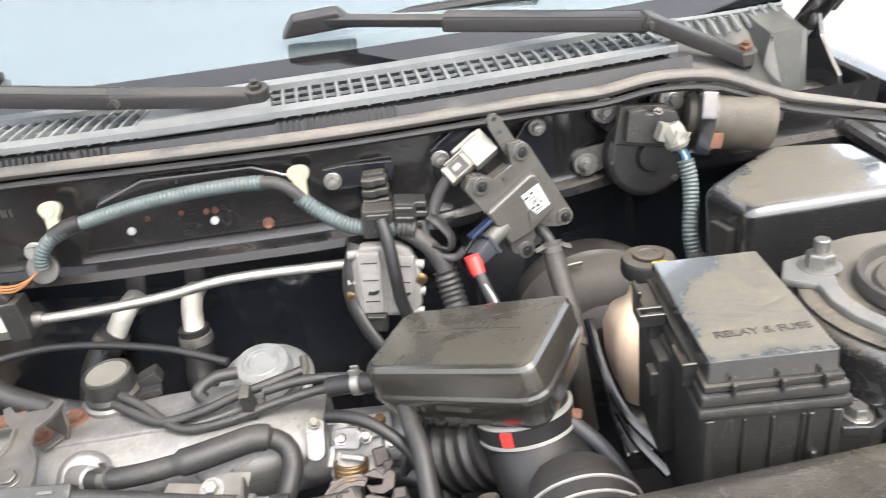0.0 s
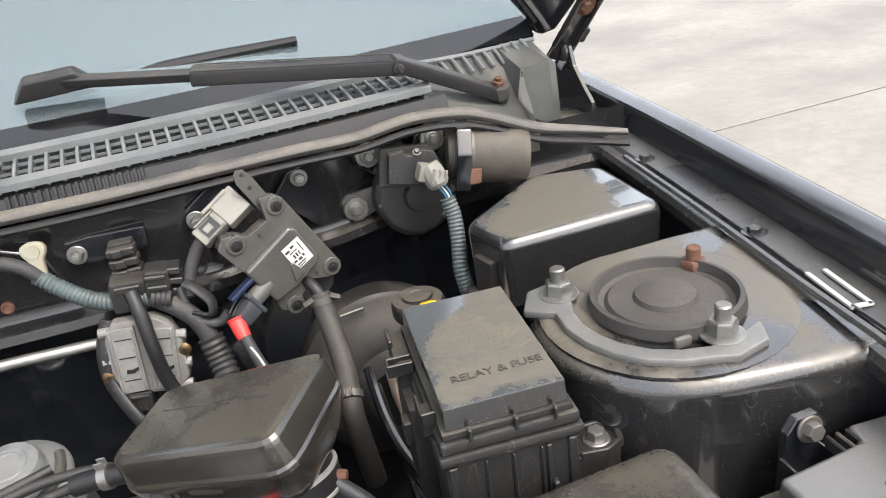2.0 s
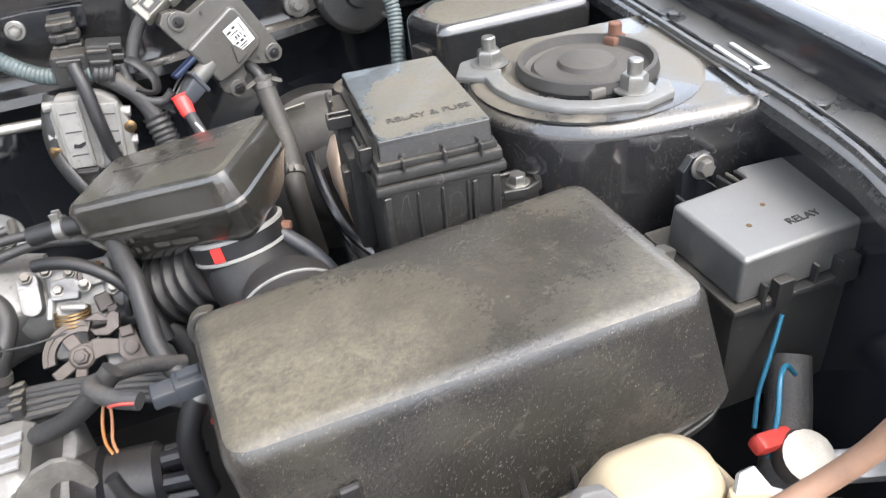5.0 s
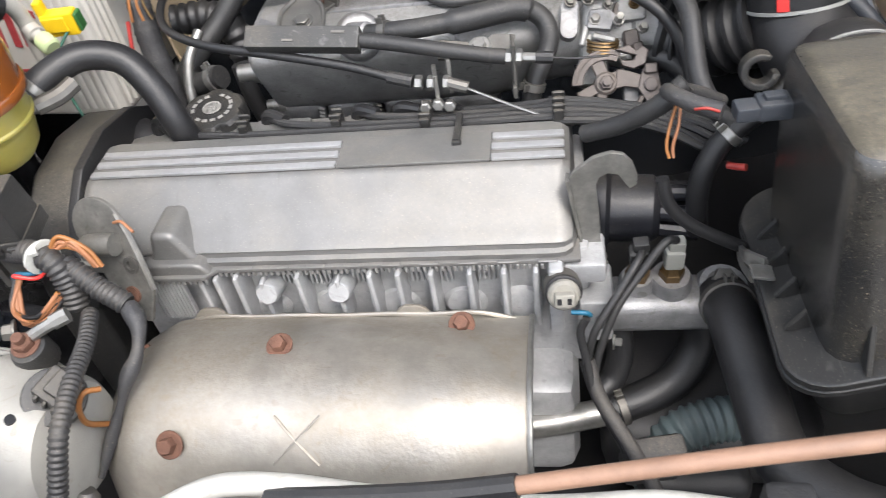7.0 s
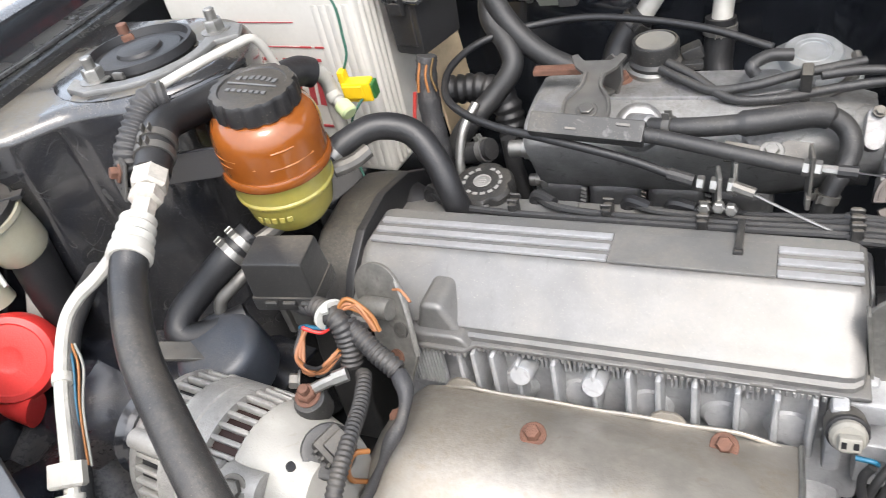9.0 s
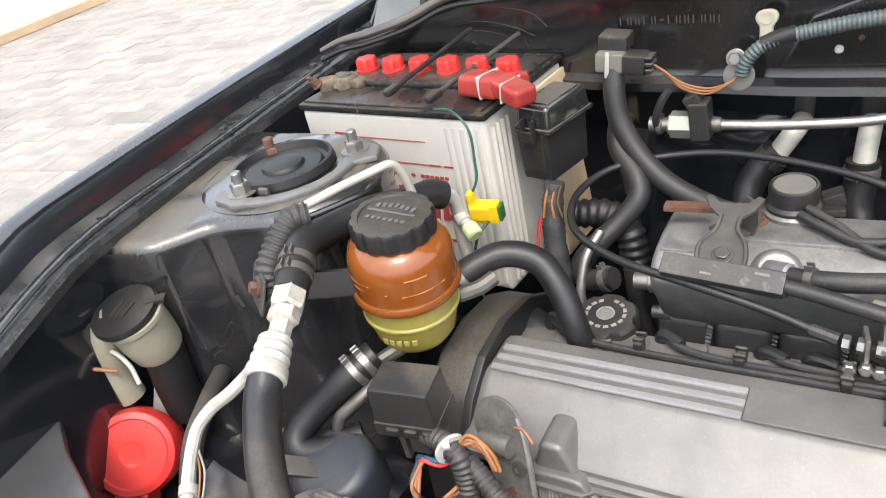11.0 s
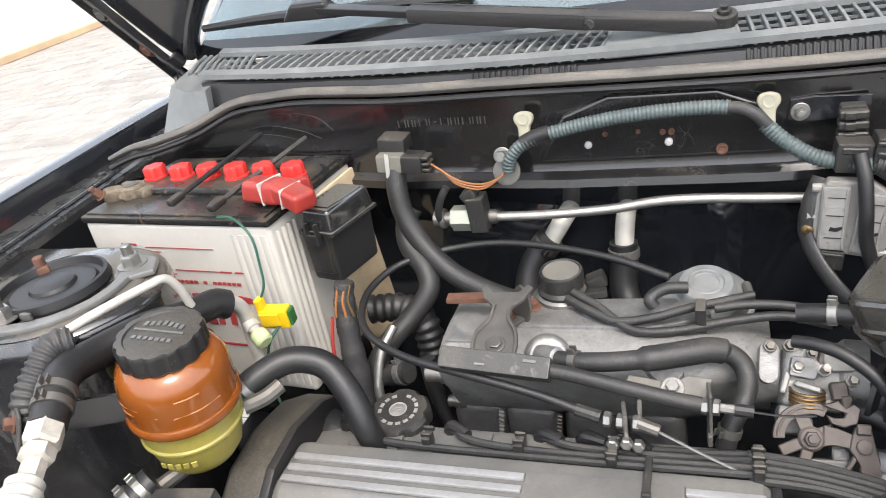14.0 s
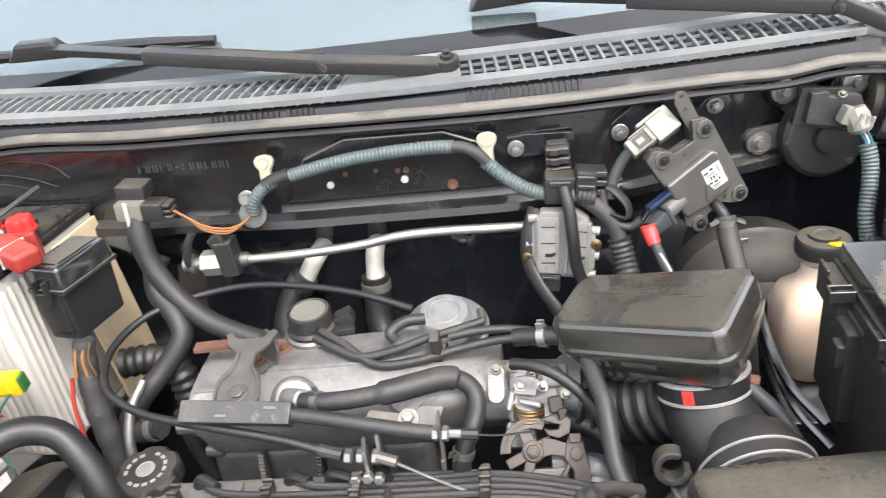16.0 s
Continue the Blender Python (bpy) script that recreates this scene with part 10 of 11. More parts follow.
# grey module with label
mod = thing("engine_module", (0.325, 0.205, 0.91), "dark plastic control module with white label", "control module")
mm = basis((0.3205, 0.188, 0.9605), x=(0.0425, 0.015, 0.023), y=(-0.0405, -0.007, 0.075))
MODULE = mat("warm_grey_plastic", (0.072, 0.070, 0.064), 0.24, dust=0.12, dust_color=(0.13, 0.115, 0.09), bump=0.06, scratch=0.25, spec=0.8, coat=0.2, veil=0.05)
EARS = ((0.0253, 0.0428), (-0.0253, 0.0428), (0.0253, -0.0428), (-0.0253, -0.0428))
PLATE = [(0.0185, 0.058), (0.031, 0.052), (0.035, 0.044), (0.035, -0.046), (0.027, -0.0505), (0.016, -0.049), (0.004, -0.038), (-0.014, -0.041), (-0.019, -0.050), (-0.029, -0.051), (-0.038, -0.036), (-0.034, -0.014), (-0.039, 0.034), (-0.040, 0.050), (-0.030, 0.056), (-0.018, 0.049), (-0.012, 0.040), (0.010, 0.0385), (0.015, 0.050)]
b = B()
add_prism(b, mm, PLATE, -0.0035, 0.0005, 0.0008)
part("cover_plate", b, MODULE, mod, "folded dark grey cover plate")
b = B()
add_prism(b, mm, [(x * 0.96, y * 0.97 + 0.0005) for x, y in PLATE], -0.017, -0.0065, 0.0012)
part("back_case", b, BLACK_PLASTIC, mod)
b = B()
add_prism(b, mm, [(-0.0365, -0.024), (-0.012, -0.028), (0.018, -0.026), (0.0235, -0.020), (0.0235, 0.017), (0.019, 0.022), (-0.0375, 0.020)], -0.001, 0.0085, 0.0035, 3)
cover_m = part("raised_cover", b, MODULE, mod, "raised glossy middle of the cover")
b = B()
add_prism(b, mm @ pose(-0.003, -0.012, 0.0085), [(-0.008, -0.010), (0.006, -0.009), (0.002, 0.006), (-0.001, 0.007)], -0.002, 0.0022, 0.0006, 1)
part("moulded_rib", b, MODULE, cover_m)
for x, y in EARS:
    b = B()
    add_lathe(b, mm @ pose(x, y, -0.016), [(0.0092, 0), (0.0094, 0.014), (0.0088, 0.0185), (0.0080, 0.0190)], 20)
    part("corner_boss", b, MODULE, mod)
    b = B()
    add_lathe(b, mm @ pose(x, y, 0.0028), [(0.0056, 0), (0.0056, 0.0006), (0.0044, 0.0012)], 16)
    part("washer", b, BLACK_SMOOTH, mod)
    part("screw", bolt_bm(mm @ pose(x, y, 0.0038), 0.0028, 0.002), PULLEY_GAP, mod)
for x, y in ((-0.004, 0.033), (0.010, -0.036)):
    b = B()
    add_box(b, mm @ pose(x, y, 0.0007), (0.0025, 0.0035, 0.0006), 0)
    part("slot", b, PULLEY_GAP, mod)
b = B()
add_box(b, mm @ pose(0.0085, -0.003, 0.0088, 0, 0, -3), (0.0205, 0.026, 0.0005), 0)
lab = part("paper_label", b, PAPER, mod, "white printed label")
for x, y, w, h in ((-0.0065, 0.008, 0.005, 0.0022), (0.0, 0.009, 0.004, 0.0022), (-0.002, 0.0045, 0.009, 0.0009), (0.0066, 0.004, 0.0010, 0.011), (-0.004, 0.0, 0.0018, 0.004), (-0.001, 0.0, 0.0018, 0.004), (0.002, 0.0, 0.0012, 0.004), (-0.0065, -0.0045, 0.004, 0.002), (-0.001, -0.0055, 0.004, 0.0024), (0.0035, -0.0045, 0.002, 0.0028), (-0.002, -0.0090, 0.010, 0.0011), (-0.003, -0.0112, 0.008, 0.0009)):
    b = B()
    add_box(b, mm @ pose(0.0085 + x, -0.003 + y, 0.0091, 0, 0, -3), (w, h, 0.0003), 0)
    part("print_bar", b, INK, lab)
b = B()
add_prism(b, mm @ pose(0.0, 0.0, -0.008), [(0.013, 0.045), (0.028, 0.045), (0.029, 0.078), (0.027, 0.086), (0.022, 0.089), (0.017, 0.087), (0.014, 0.080)], -0.001, 0.0015, 0.0006)
arm_ = part("mounting_arm", b, MODULE, mod)
for x, y in ((0.023, 0.083), (0.0205, 0.069)):
    b = B()
    add_lathe(b, mm @ pose(x, y, -0.0064), [(0.0019, 0), (0.0019, 0.0005), (0.001, 0.0006)], 10)
    part("arm_hole", b, PULLEY_GAP, arm_)
sock_m = basis(mm @ Vector((-0.040, -0.006, 0.002)), z=mm.to_3x3() @ Vector((-1, -0.02, 0.12)), x=mm.to_3x3() @ Vector((0, 1, 0)))
b = B()
add_lathe(b, sock_m, [(0.0088, -0.012), (0.0090, 0.0), (0.0086, 0.012), (0.006, 0.013)], 20)
part("socket", b, mat("ash_grey_plastic", (0.085, 0.085, 0.080), 0.42, dust=0.2), mod, "grey round socket")
b = B()
add_box(b, sock_m @ pose(-0.002, 0, 0.021), (0.020, 0.019, 0.022), 0.004, 2, taper=(0.75, 0.85), shift=(-0.002, 0))
add_box(b, sock_m @ pose(-0.001, 0, 0.011), (0.024, 0.021, 0.0045), 0.0015)
add_tube(b, [sock_m @ Vector((-0.010, 0.002, 0.016)), sock_m @ Vector((-0.010, 0.002, 0.026)), sock_m @ Vector((-0.006, 0.002, 0.034))], 0.0045, 8, 3)
plug_ = part("plug", b, BLUE_PLUG, mod, "slate plug beside the module")
for v in (0.005, 0.009):
    b = B()
    add_tube(b, [sock_m @ Vector((v, 0.0095, 0.012)), sock_m @ Vector((v - 0.001, 0.0100, 0.022)), sock_m @ Vector((v - 0.003, 0.0085, 0.032))], 0.0013, 6, 3)
    part("moulded_line", b, PULLEY_GAP, plug_)
b = B()
add_box(b, sock_m @ pose(0.0165, 0.0, 0.010, 0, 4, 0), (0.005, 0.010, 0.028), 0.0015)
part("lock_bar", b, mat("dark_blue_clip", (0.012, 0.02, 0.05), 0.35), mod, "dark blue locking bar")
hose("wiring_loom", [(0.2632, 0.162, 0.9245), (0.2640, 0.160, 0.921), (0.2660, 0.153, 0.913), (0.2675, 0.149, 0.9085)], lambda t: 0.0086 - 0.0022 * t, RED, "red tape wrapped round the module's lead", "wire", segs=12)
hose("wiring_loom", [(0.2670, 0.150, 0.911), (0.270, 0.143, 0.904), (0.273, 0.135, 0.896), (0.281, 0.118, 0.880)], 0.0052, TAPE, "black lead below the red tape", "wiring loom", segs=10)
hose("wire", [(0.2705, 0.1375, 0.9045), (0.2755, 0.129, 0.897), (0.283, 0.113, 0.882)], 0.0012, WIRE_WHITE, "thin white wire beside the taped lead", "wire", segs=6)
mb = thing("module_bracket", (0.33, 0.26, 0.97), "black triangular steel bracket behind the module", "bracket")
b = B()
add_prism(b, basis((0.355, fw(0.355) - 0.010, 0.985), x=(1, 0.3, 0), y=(0, 0, 1)), [(-0.012, 0.026), (0.012, 0.030), (0.018, 0.022), (0.016, -0.035), (0.008, -0.040), (-0.01, -0.02), (-0.035, 0.0)], -0.001, 0.002, 0.0008)
part("plate", b, BLACK_PAINT, mb)
b = B()
add_prism(b, basis((0.255, fw(0.25) - 0.006, 0.992), x=(1, 0.2, 0), y=(0, 0, 1)), [(-0.016, 0.012), (0.02, 0.036), (0.040, 0.032), (0.034, -0.005), (0.0, -0.030), (-0.014, -0.02)], -0.001, 0.002, 0.0008)
part("plate", b, BLACK_PAINT, mb)
firewall_bolt(0.354, 1.003, y=fw(0.354) - 0.010)
firewall_bolt(0.248, 0.995, y=fw(0.248) - 0.010)
gp = thing("connector", (0.288, 0.215, 1.0), "pale grey plug clipped beside the module", "connector")
g_m = basis((0.273, 0.2035, 1.006), x=(0.83, 0.26, 0.49), y=(-0.5, 0.5, 0.62))
OLD_PLUG = mat("ivory_grey_connector", (0.21, 0.205, 0.178), 0.45, var=0.12, dust=0.3, worn=0.3, worn_color=(0.16, 0.15, 0.125))
b = B()
add_box(b, g_m @ pose(0.013, 0.0, 0.0), (0.027, 0.028, 0.018), 0.0018)
add_box(b, g_m @ pose(0.006, 0.0125, 0.003), (0.030, 0.004, 0.014), 0.001, 1)
part("socket", b, OLD_PLUG, gp)
b = B()
add_box(b, g_m @ pose(-0.014, -0.001, 0.0), (0.028, 0.019, 0.016), 0.002)
add_box(b, g_m @ pose(-0.012, -0.009, 0.0085), (0.022, 0.002, 0.003), 0.0006, 1)
add_box(b, g_m @ pose(-0.012, 0.008, 0.0095), (0.022, 0.002, 0.003), 0.0006, 1)
add_box(b, g_m @ pose(-0.004, -0.001, 0.0095), (0.004, 0.016, 0.004), 0.001, 1)
add_box(b, g_m @ pose(-0.015, -0.001, 0.0085), (0.009, 0.007, 0.004), 0.001, 1)
part("plug", b, OLD_PLUG, gp)
b = B()
add_box(b, g_m @ pose(-0.012, -0.001, 0.0084), (0.018, 0.013, 0.0015), 0)
part("latch_recess", b, PULLEY_GAP, gp)
hose("wiring_loom", [g_m @ Vector((-0.026, -0.001, -0.002)), (0.243, 0.198, 0.980), (0.233, 0.194, 0.962), (0.229, 0.188, 0.945)], 0.0060, TAPE, "grey taped lead from the pale plug", "wiring loom", segs=10)
hose("wiring_loom", [(0.228, 0.186, 0.960), (0.236, 0.180, 0.955), (0.246, 0.176, 0.940), (0.243, 0.174, 0.928), (0.228, 0.178, 0.932)], 0.0062, HOSE, "loose folded sleeve below the plug", "wiring loom", flat=0.4, segs=10)

# wiper motor
wmot = thing("wiper_motor", (0.50, 0.28, 0.93), "dusty wiper motor with three rubber mounted lugs", "wiper motor")
b = B()
add_lathe(b, basis((0.474, 0.296, 0.952), z=(0.1, -1, 0.1)), [(0.046, -0.006), (0.047, 0.012), (0.043, 0.017), (0.040, 0.018), (0.018, 0.019), (0.016, 0.026), (0.006, 0.027)], 40)
part("gear_case", b, BLACK_PLASTIC, wmot)
for a in range(0, 360, 45):
    part("case_screw", bolt_bm(basis((0.474 + 0.040 * math.cos(radians(a)), 0.2785, 0.952 + 0.040 * math.sin(radians(a))), z=(0.1, -1, 0.1)), 0.0028, 0.002, 0.004), DULL_STEEL, wmot)
b = B()
add_lathe(b, basis((0.525, 0.277, 0.990), z=(1, -0.18, -0.16)), [(0.022, -0.012), (0.030, 0.0), (0.032, 0.004), (0.032, 0.066), (0.029, 0.075), (0.014, 0.077)], 36)
part("motor_can", b, mat("dusty_brown_can", (0.06, 0.054, 0.045), 0.6, metal=0.1, dust=0.8, dust_color=(0.15, 0.132, 0.1), veil=0.4, patches=14, bump=0.3), wmot, "dusty grey-brown motor can")
b = B()
add_lathe(b, basis((0.533, 0.2755, 0.989), z=(1, -0.18, -0.16)), [(0.0325, 0), (0.0328, 0.001), (0.0328, 0.005), (0.0325, 0.006)], 36)
part("clamp_band", b, DULL_STEEL, wmot)
for x, z in ((0.431, 1.005), (0.504, 1.008), (0.408, 0.948)):
    y = 0.300
    b = B()
    add_lathe(b, basis((x, y + 0.006, z), z=(0, -1, 0.05)), [(0.0165, -0.006), (0.0175, 0.002), (0.0155, 0.006), (0.012, 0.007)], 24)
    part("rubber_mount", b, RUBBER, wmot)
    b = B()
    add_lathe(b, basis((x, y - 0.006, z), z=(0, -1, 0.05)), [(0.0138, -0.006), (0.0140, 0.0), (0.0132, 0.0014), (0.0100, 0.0016), (0.0092, 0.0008), (0.0085, 0.0016), (0.0070, 0.0018)], 24, lambda a, k: 1.0 - (0.10 if k < 3 and math.cos(3 * a) > 0.9 else 0))
    part("notched_washer", b, STEEL, wmot, "notched zinc washer")
    part("bolt", bolt_bm(basis((x, y - 0.0075, z), z=(0, -1, 0.05)), 0.0055, 0.006, 0.0075), STEEL, wmot, "bright bolt")
    b = B()
    d = Vector((0.468, 0, 0.962)) - Vector((x, 0, z))
    add_prism(b, basis((x, y + 0.002, z), x=d, y=d.cross(Vector((0, -1, 0)))), [(-0.004, -0.017), (d.length * 0.85, -0.010), (d.length * 0.85, 0.010), (-0.004, 0.017), (-0.014, 0.011), (-0.018, 0.0), (-0.014, -0.011)], -0.003, 0.0025, 0.0008)
    part("mounting_strap", b, DULL_STEEL if x < 0.42 else BLACK_PAINT, wmot, "pressed steel mounting strap")
b = B()
add_prism(b, basis((0.470, 0.263, 0.991), x=(1, -0.1, -0.16), y=(0.16, 0.1, 1)), [(-0.026, -0.016), (0.026, -0.018), (0.030, 0.004), (0.022, 0.019), (0.004, 0.021), (0.002, 0.015), (-0.008, 0.015), (-0.010, 0.020), (-0.026, 0.016)], -0.006, 0.010, 0.002)
add_prism(b, basis((0.466, 0.273, 0.990), x=(1, -0.1, -0.16), y=(0.16, 0.1, 1)), [(-0.030, -0.020), (0.030, -0.022), (0.034, 0.006), (0.022, 0.024), (-0.028, 0.020)], -0.006, 0.006, 0.001)
part("brush_cover", b, BLACK_PLASTIC, wmot)
part("case_screw", bolt_bm(basis((0.476, 0.256, 1.008), z=(0, -0.6, 0.8)), 0.003, 0.003, 0.005), DULL_STEEL, wmot)
b = B()
add_prism(b, basis((0.522, 0.270, 0.992), x=(0.18, 0.98, 0.0), y=(0.16, 0, 1)), [(-0.034, -0.030), (0.030, -0.034), (0.034, 0.026), (0.014, 0.036), (-0.022, 0.034), (-0.036, 0.010)], -0.004, 0.012, 0.002)
part("motor_flange", b, BLACK_PAINT, wmot, "glossy black end plate")
b = B()
add_box(b, pose(0.530, 0.238, 0.975, 0, 10, 10), (0.014, 0.006, 0.016), 0.0015)
part("rusty_clip", b, RUST, wmot)
wp = thing("connector", (0.486, 0.24, 0.97), "pale grey plug with teal wires at the wiper motor", "connector")
b = B()
add_lathe(b, basis((0.484, 0.236, 0.992), z=(0.3, -0.3, -0.9)), [(0.010, -0.008), (0.0125, 0.0), (0.0122, 0.014), (0.009, 0.018)], 10)
add_box(b, pose(0.476, 0.238, 0.992, 0, 20, 0), (0.014, 0.016, 0.018), 0.002)
for k in range(3):
    add_box(b, pose(0.482 + 0.006 * k, 0.224, 0.990 - 0.002 * k, 0, 20, 0), (0.003, 0.004, 0.016), 0.001, 1)
part("plug", b, mat("pale_connector", (0.21, 0.205, 0.18), 0.5, dust=0.2), wp)
for k in range(3):
    hose("wire", [(0.486 + 0.004 * k, 0.230, 0.976), (0.492 + 0.003 * k, 0.226, 0.966), (0.492 + 0.002 * k, 0.222, 0.955)], 0.0012, WIRE_BLUE if k != 1 else WIRE_WHITE, "thin teal wire at the wiper plug", "wire", group="wiper plug wires", segs=6)
hose("corrugated_conduit", [(0.493, 0.224, 0.964), (0.496, 0.218, 0.945), (0.494, 0.208, 0.92), (0.490, 0.198, 0.895), (0.492, 0.19, 0.87)], 0.0085, CONDUIT, "blue-grey corrugated conduit below the wiper motor", "conduit", ribs=0.0042, segs=12)
hose("corrugated_sleeve", [(0.49, 0.19, 0.872), (0.505, 0.175, 0.868), (0.53, 0.165, 0.868)], 0.009, CONDUIT_DARK, "black corrugated sleeve under the cover", "cable sleeve", ribs=0.005)


# ---- front of the bay ----
tank = thing("coolant_bottle", (0.42, -0.40, 0.68), "milky yellowed plastic coolant bottle", "coolant bottle")
b = B()
secs = []
for z, w, d, r, cx in ((0.68, 0.150, 0.05, 0.02, 0.420), (0.705, 0.178, 0.07, 0.028, 0.418), (0.78, 0.186, 0.078, 0.030, 0.416), (0.815, 0.178, 0.074, 0.030, 0.415), (0.835, 0.160, 0.062, 0.028, 0.412), (0.845, 0.132, 0.044, 0.020, 0.408), (0.848, 0.10, 0.026, 0.012, 0.404)):
    secs.append([(cx + x, -0.352 + y, z + 0.10 * x) for x, y in rounded(w, d, r, 6)])
add_loft(b, secs)
part("bottle", b, TANK, tank, sharp=0.9)
b = B()
secs = []
for z, w, d, r in ((0.815, 0.088, 0.060, 0.026), (0.845, 0.082, 0.056, 0.026), (0.862, 0.066, 0.044, 0.021), (0.869, 0.042, 0.024, 0.011)):
    secs.append([(0.447 + x, -0.346 + y, z) for x, y in rounded(w, d, r, 6)])
add_loft(b, secs)
part("shoulder", b, TANK, tank, sharp=0.9)
b = B()
add_tube(b, [(0.362, -0.3925, 0.70), (0.364, -0.3915, 0.76), (0.366, -0.388, 0.81)], 0.004, 8, 4)
add_tube(b, [(0.425, -0.3925, 0.70), (0.427, -0.3915, 0.76), (0.429, -0.386, 0.82)], 0.004, 8, 4)
part("moulded_rib", b, TANK, tank)
b = B()
add_prism(b, basis((0.396, -0.352, 0.862), x=(1, 0, 0.1), y=(0, 0.5, 0.86)), [(-0.026, 0.0), (-0.020, -0.012), (-0.006, -0.013), (0.0, -0.018), (0.012, -0.015), (0.018, -0.013), (0.027, -0.002), (0.020, 0.009), (0.008, 0.012), (0.0, 0.009), (-0.010, 0.011), (-0.021, 0.009)], -0.005, 0.005, 0.002, 2)
part("rubber_cap", b, mat("grey_rubber_cap", (0.10, 0.10, 0.10), 0.6, dust=0.5), tank, "grey rubber filler cap")
b = B()
add_tube(b, [(0.458, -0.372, 0.823), (0.480, -0.378, 0.842), (0.486, -0.376, 0.856)], 0.0125, 14, 4)
part("spout", b, TANK, tank)
STRAP = mat("pale_grey_strap", (0.26, 0.275, 0.28), 0.45, metal=0.3, dust=0.3)
b = B()
add_prism(b, basis((0.520, -0.384, 0.838), x=(0.86, -0.28, -0.36), y=(0.1, 0.75, 0.6)), [(-0.045, 0.012), (-0.036, 0.017), (-0.026, 0.008), (0.0, 0.006), (0.07, 0.014), (0.09, 0.012), (0.09, 0.004), (0.066, 0.0), (0.088, -0.006), (0.086, -0.014), (0.02, -0.013), (-0.03, -0.010), (-0.048, 0.0)], -0.002, 0.002, 0.001, 2)
part("strap", b, STRAP, tank, "pale grey forked bracket")
b = B()
add_tube(b, [(0.478, -0.386, 0.848), (0.492, -0.392, 0.848), (0.508, -0.396, 0.842)], 0.0045, 10, 4)
part("strap_bead", b, STRAP, tank)
rodv = thing("support_rod", (0.411, -0.375, 0.6), "dark steel upright rod in front of the coolant bottle", "rod")
b = B()
add_tube(b, [(0.396, -0.366, 0.866), (0.393, -0.395, 0.815), (0.388, -0.416, 0.77), (0.385, -0.425, 0.70), (0.384, -0.425, 0.60)], 0.0072, 12)
part("shank", b, DULL_STEEL, rodv)
prop = thing("bonnet_prop_rod", (0.06, -0.42, 0.82), "primer brown bonnet prop rod lying across the front", "prop rod")
b = B()
add_tube(b, [(0.060, -0.418, 0.819), (0.15, -0.418, 0.845), (0.25, -0.418, 0.872), (0.33, -0.418, 0.897), (0.40, -0.419, 0.915), (0.45, -0.425, 0.937), (0.47, -0.432, 0.96), (0.478, -0.438, 0.985)], 0.0047, 12, 8)
part("rod", b, PROP, prop)
b = B()
add_tube(b, [(0.062, -0.418, 0.8195), (0.02, -0.417, 0.808), (-0.03, -0.414, 0.796), (-0.08, -0.410, 0.784)], 0.0062, 10)
part("black_end", b, RUBBER, prop)
fp = thing("front_pipe", (0.05, -0.405, 0.78), "white aluminium refrigerant pipe along the front", "pipe")
b = B()
add_tube(b, [(-0.20, -0.435, 0.755), (-0.155, -0.415, 0.770), (-0.115, -0.402, 0.782), (-0.07, -0.402, 0.785), (-0.01, -0.407, 0.782), (0.07, -0.409, 0.780), (0.13, -0.406, 0.782), (0.165, -0.408, 0.780), (0.21, -0.412, 0.776), (0.30, -0.42, 0.772), (0.38, -0.43, 0.765)], 0.0068, 14)
part("tube", b, WHITE_PIPE, fp)
b = B()
add_lathe(b, pose(0.250, -0.413, 0.768), [(0.0115, 0), (0.0115, 0.020), (0.0095, 0.022), (0.0095, 0.044), (0.0085, 0.046), (0.0085, 0.058)], 18)
part("port_stem", b, WHITE_PIPE, fp)
b = B()
add_lathe(b, pose(0.250, -0.413, 0.822), [(0.0100, 0), (0.0106, 0.002), (0.0106, 0.011), (0.0088, 0.013)], 24, lambda a, k: 1.0 - (0.03 * (math.cos(20 * a) > 0) if 1 <= k <= 2 else 0))
part("port_cap", b, GREEN_CAP, fp, "pale green cap")
b = B()
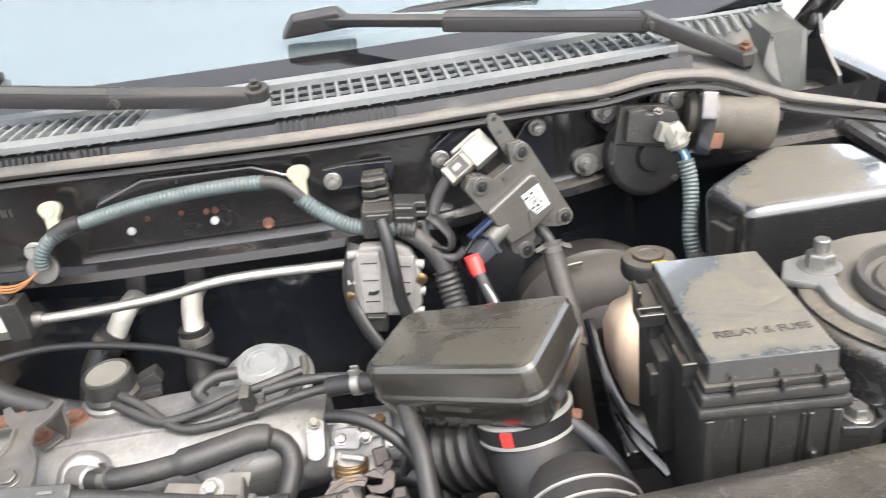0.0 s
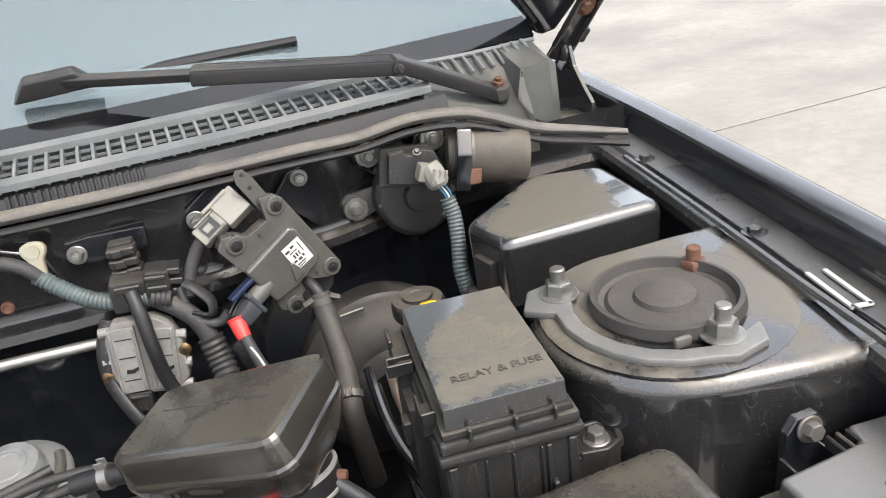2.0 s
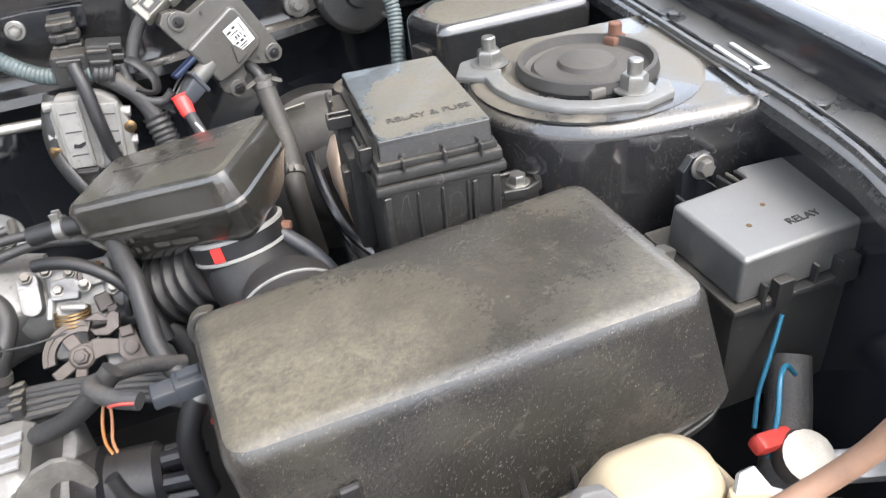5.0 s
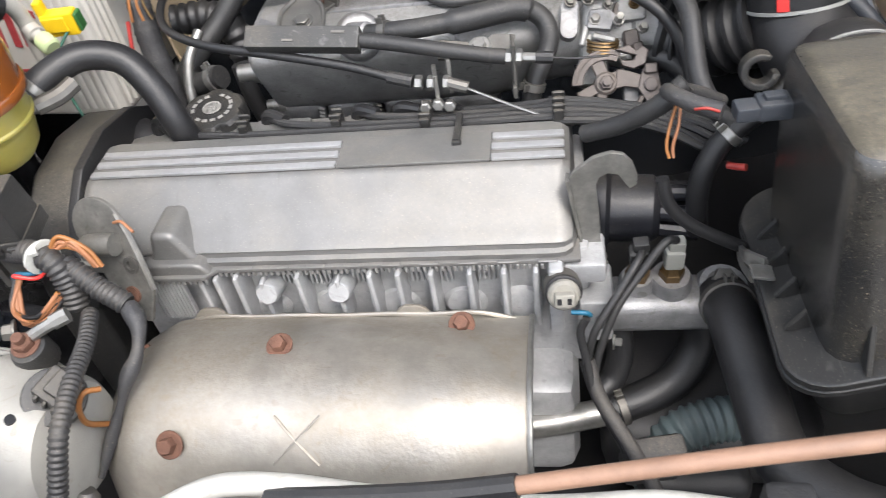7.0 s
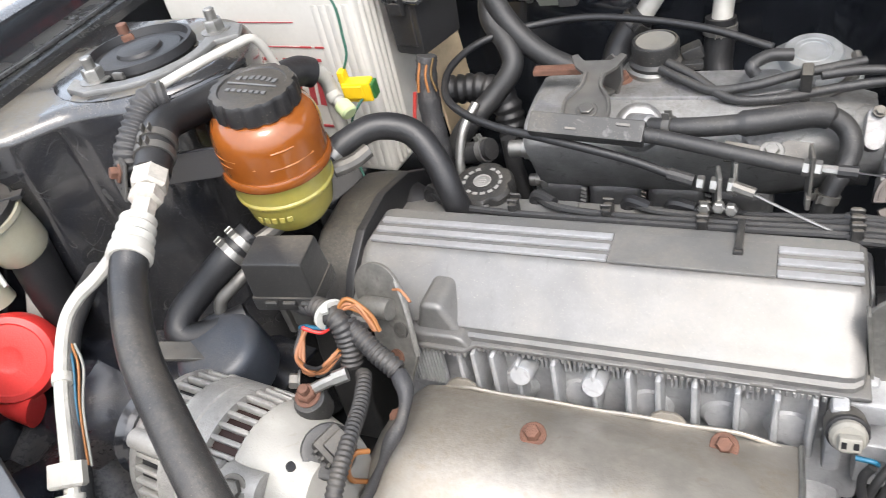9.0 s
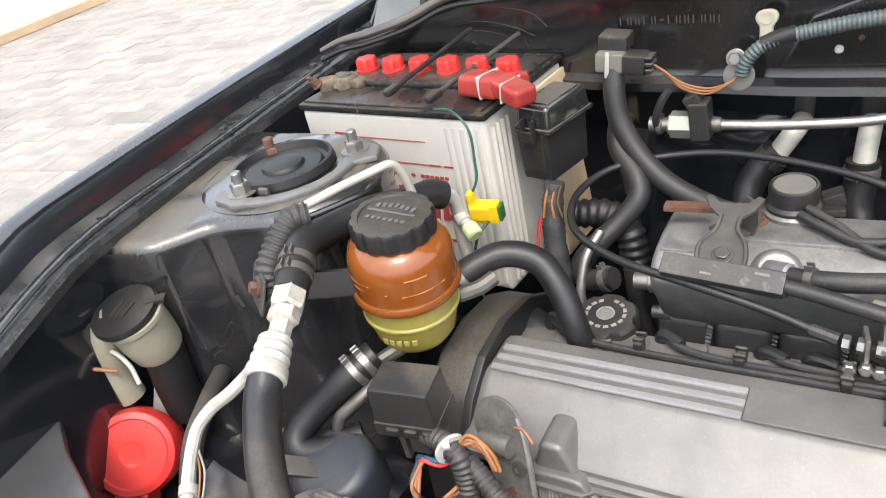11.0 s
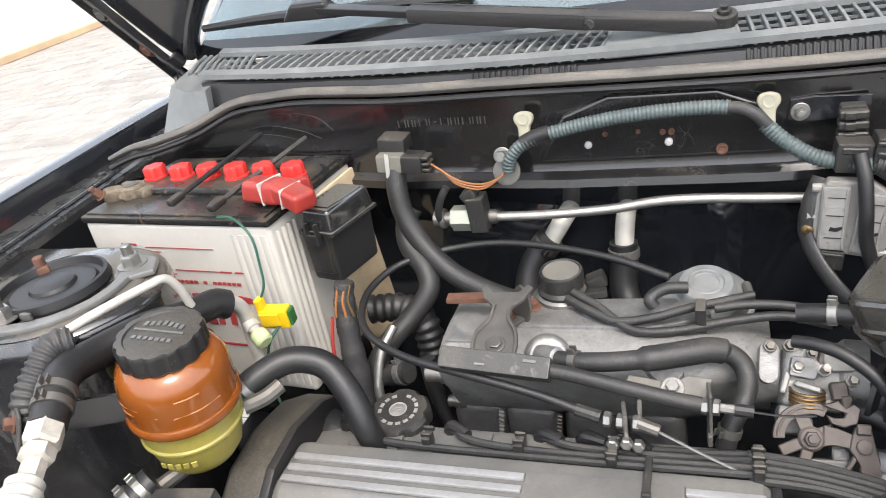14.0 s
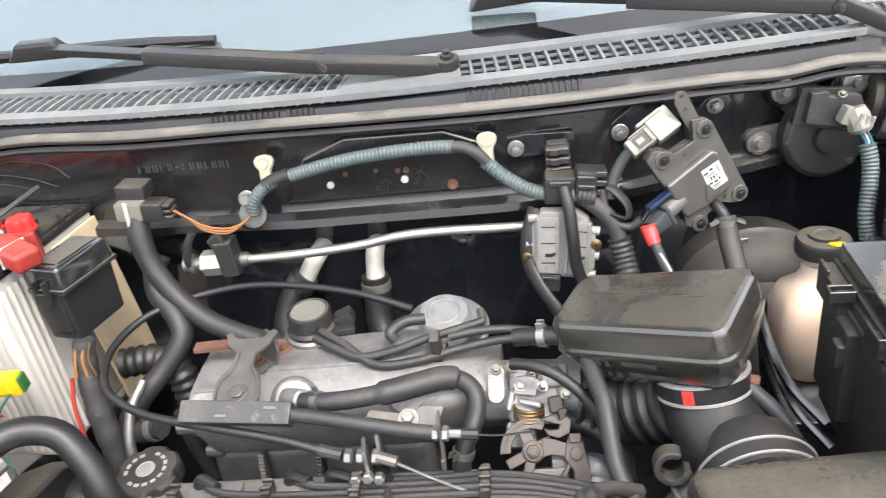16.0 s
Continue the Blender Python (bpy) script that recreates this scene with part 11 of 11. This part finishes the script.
add_box(b, pose(0.197, -0.412, 0.781, 0, 0, 0), (0.026, 0.03, 0.026), 0.005)
part("rubber_bush", b, RUBBER, fp)
lamp_ = thing("front_relay_plug", (0.55, -0.33, 0.80), "red and grey plug with blue wires by the wing", "connector")
b = B()
add_lathe(b, basis((0.562, -0.338, 0.806), z=(-0.1, -0.5, 0.85)), [(0.016, -0.01), (0.018, 0.0), (0.016, 0.008), (0.009, 0.009)], 20)
part("grey_boss", b, DULL_STEEL, lamp_)
b = B()
add_box(b, pose(0.548, -0.325, 0.815, 20, 20, 10), (0.034, 0.012, 0.012), 0.004)
part("red_sleeve", b, RED_DULL, lamp_)
b = B()
add_box(b, pose(0.585, -0.35, 0.80, 20, 0, -20), (0.07, 0.02, 0.012), 0.004)
part("arm", b, mat("pale_bracket", (0.2, 0.205, 0.21), 0.45, metal=0.4), lamp_)
for pts in (((0.548, -0.325, 0.80), (0.556, -0.318, 0.825), (0.566, -0.305, 0.842), (0.58, -0.295, 0.838), (0.595, -0.29, 0.82)), ((0.60, -0.265, 0.85), (0.59, -0.272, 0.825), (0.578, -0.28, 0.80), (0.57, -0.29, 0.78)), ((0.53, -0.32, 0.76), (0.545, -0.33, 0.75), (0.555, -0.36, 0.73))):
    hose("wire", pts, 0.0018, WIRE_BLUE, "thin blue wire by the relay box", "wire", group="blue wires", segs=6)
hose("wiring_loom", [(0.62, -0.26, 0.80), (0.60, -0.29, 0.77), (0.57, -0.32, 0.75), (0.54, -0.34, 0.72)], 0.016, TAPE, "thick taped loom below the relay box", "wiring loom")
hl = thing("headlamp_housing", (0.56, -0.45, 0.70), "black plastic back of the headlamp", "headlamp")
b = B()
add_box(b, pose(0.58, -0.44, 0.74, 10, 0, -15), (0.15, 0.10, 0.10), 0.02, 3)
part("housing", b, BLACK_PLASTIC, hl)
fan = thing("radiator_fan", (0.0, -0.5, 0.45), "black plastic radiator fan shroud", "radiator fan")
b = B()
add_box(b, pose(0.0, -0.56, 0.60), (0.62, 0.05, 0.30), 0.01)
part("shroud", b, BLACK_PLASTIC, fan)
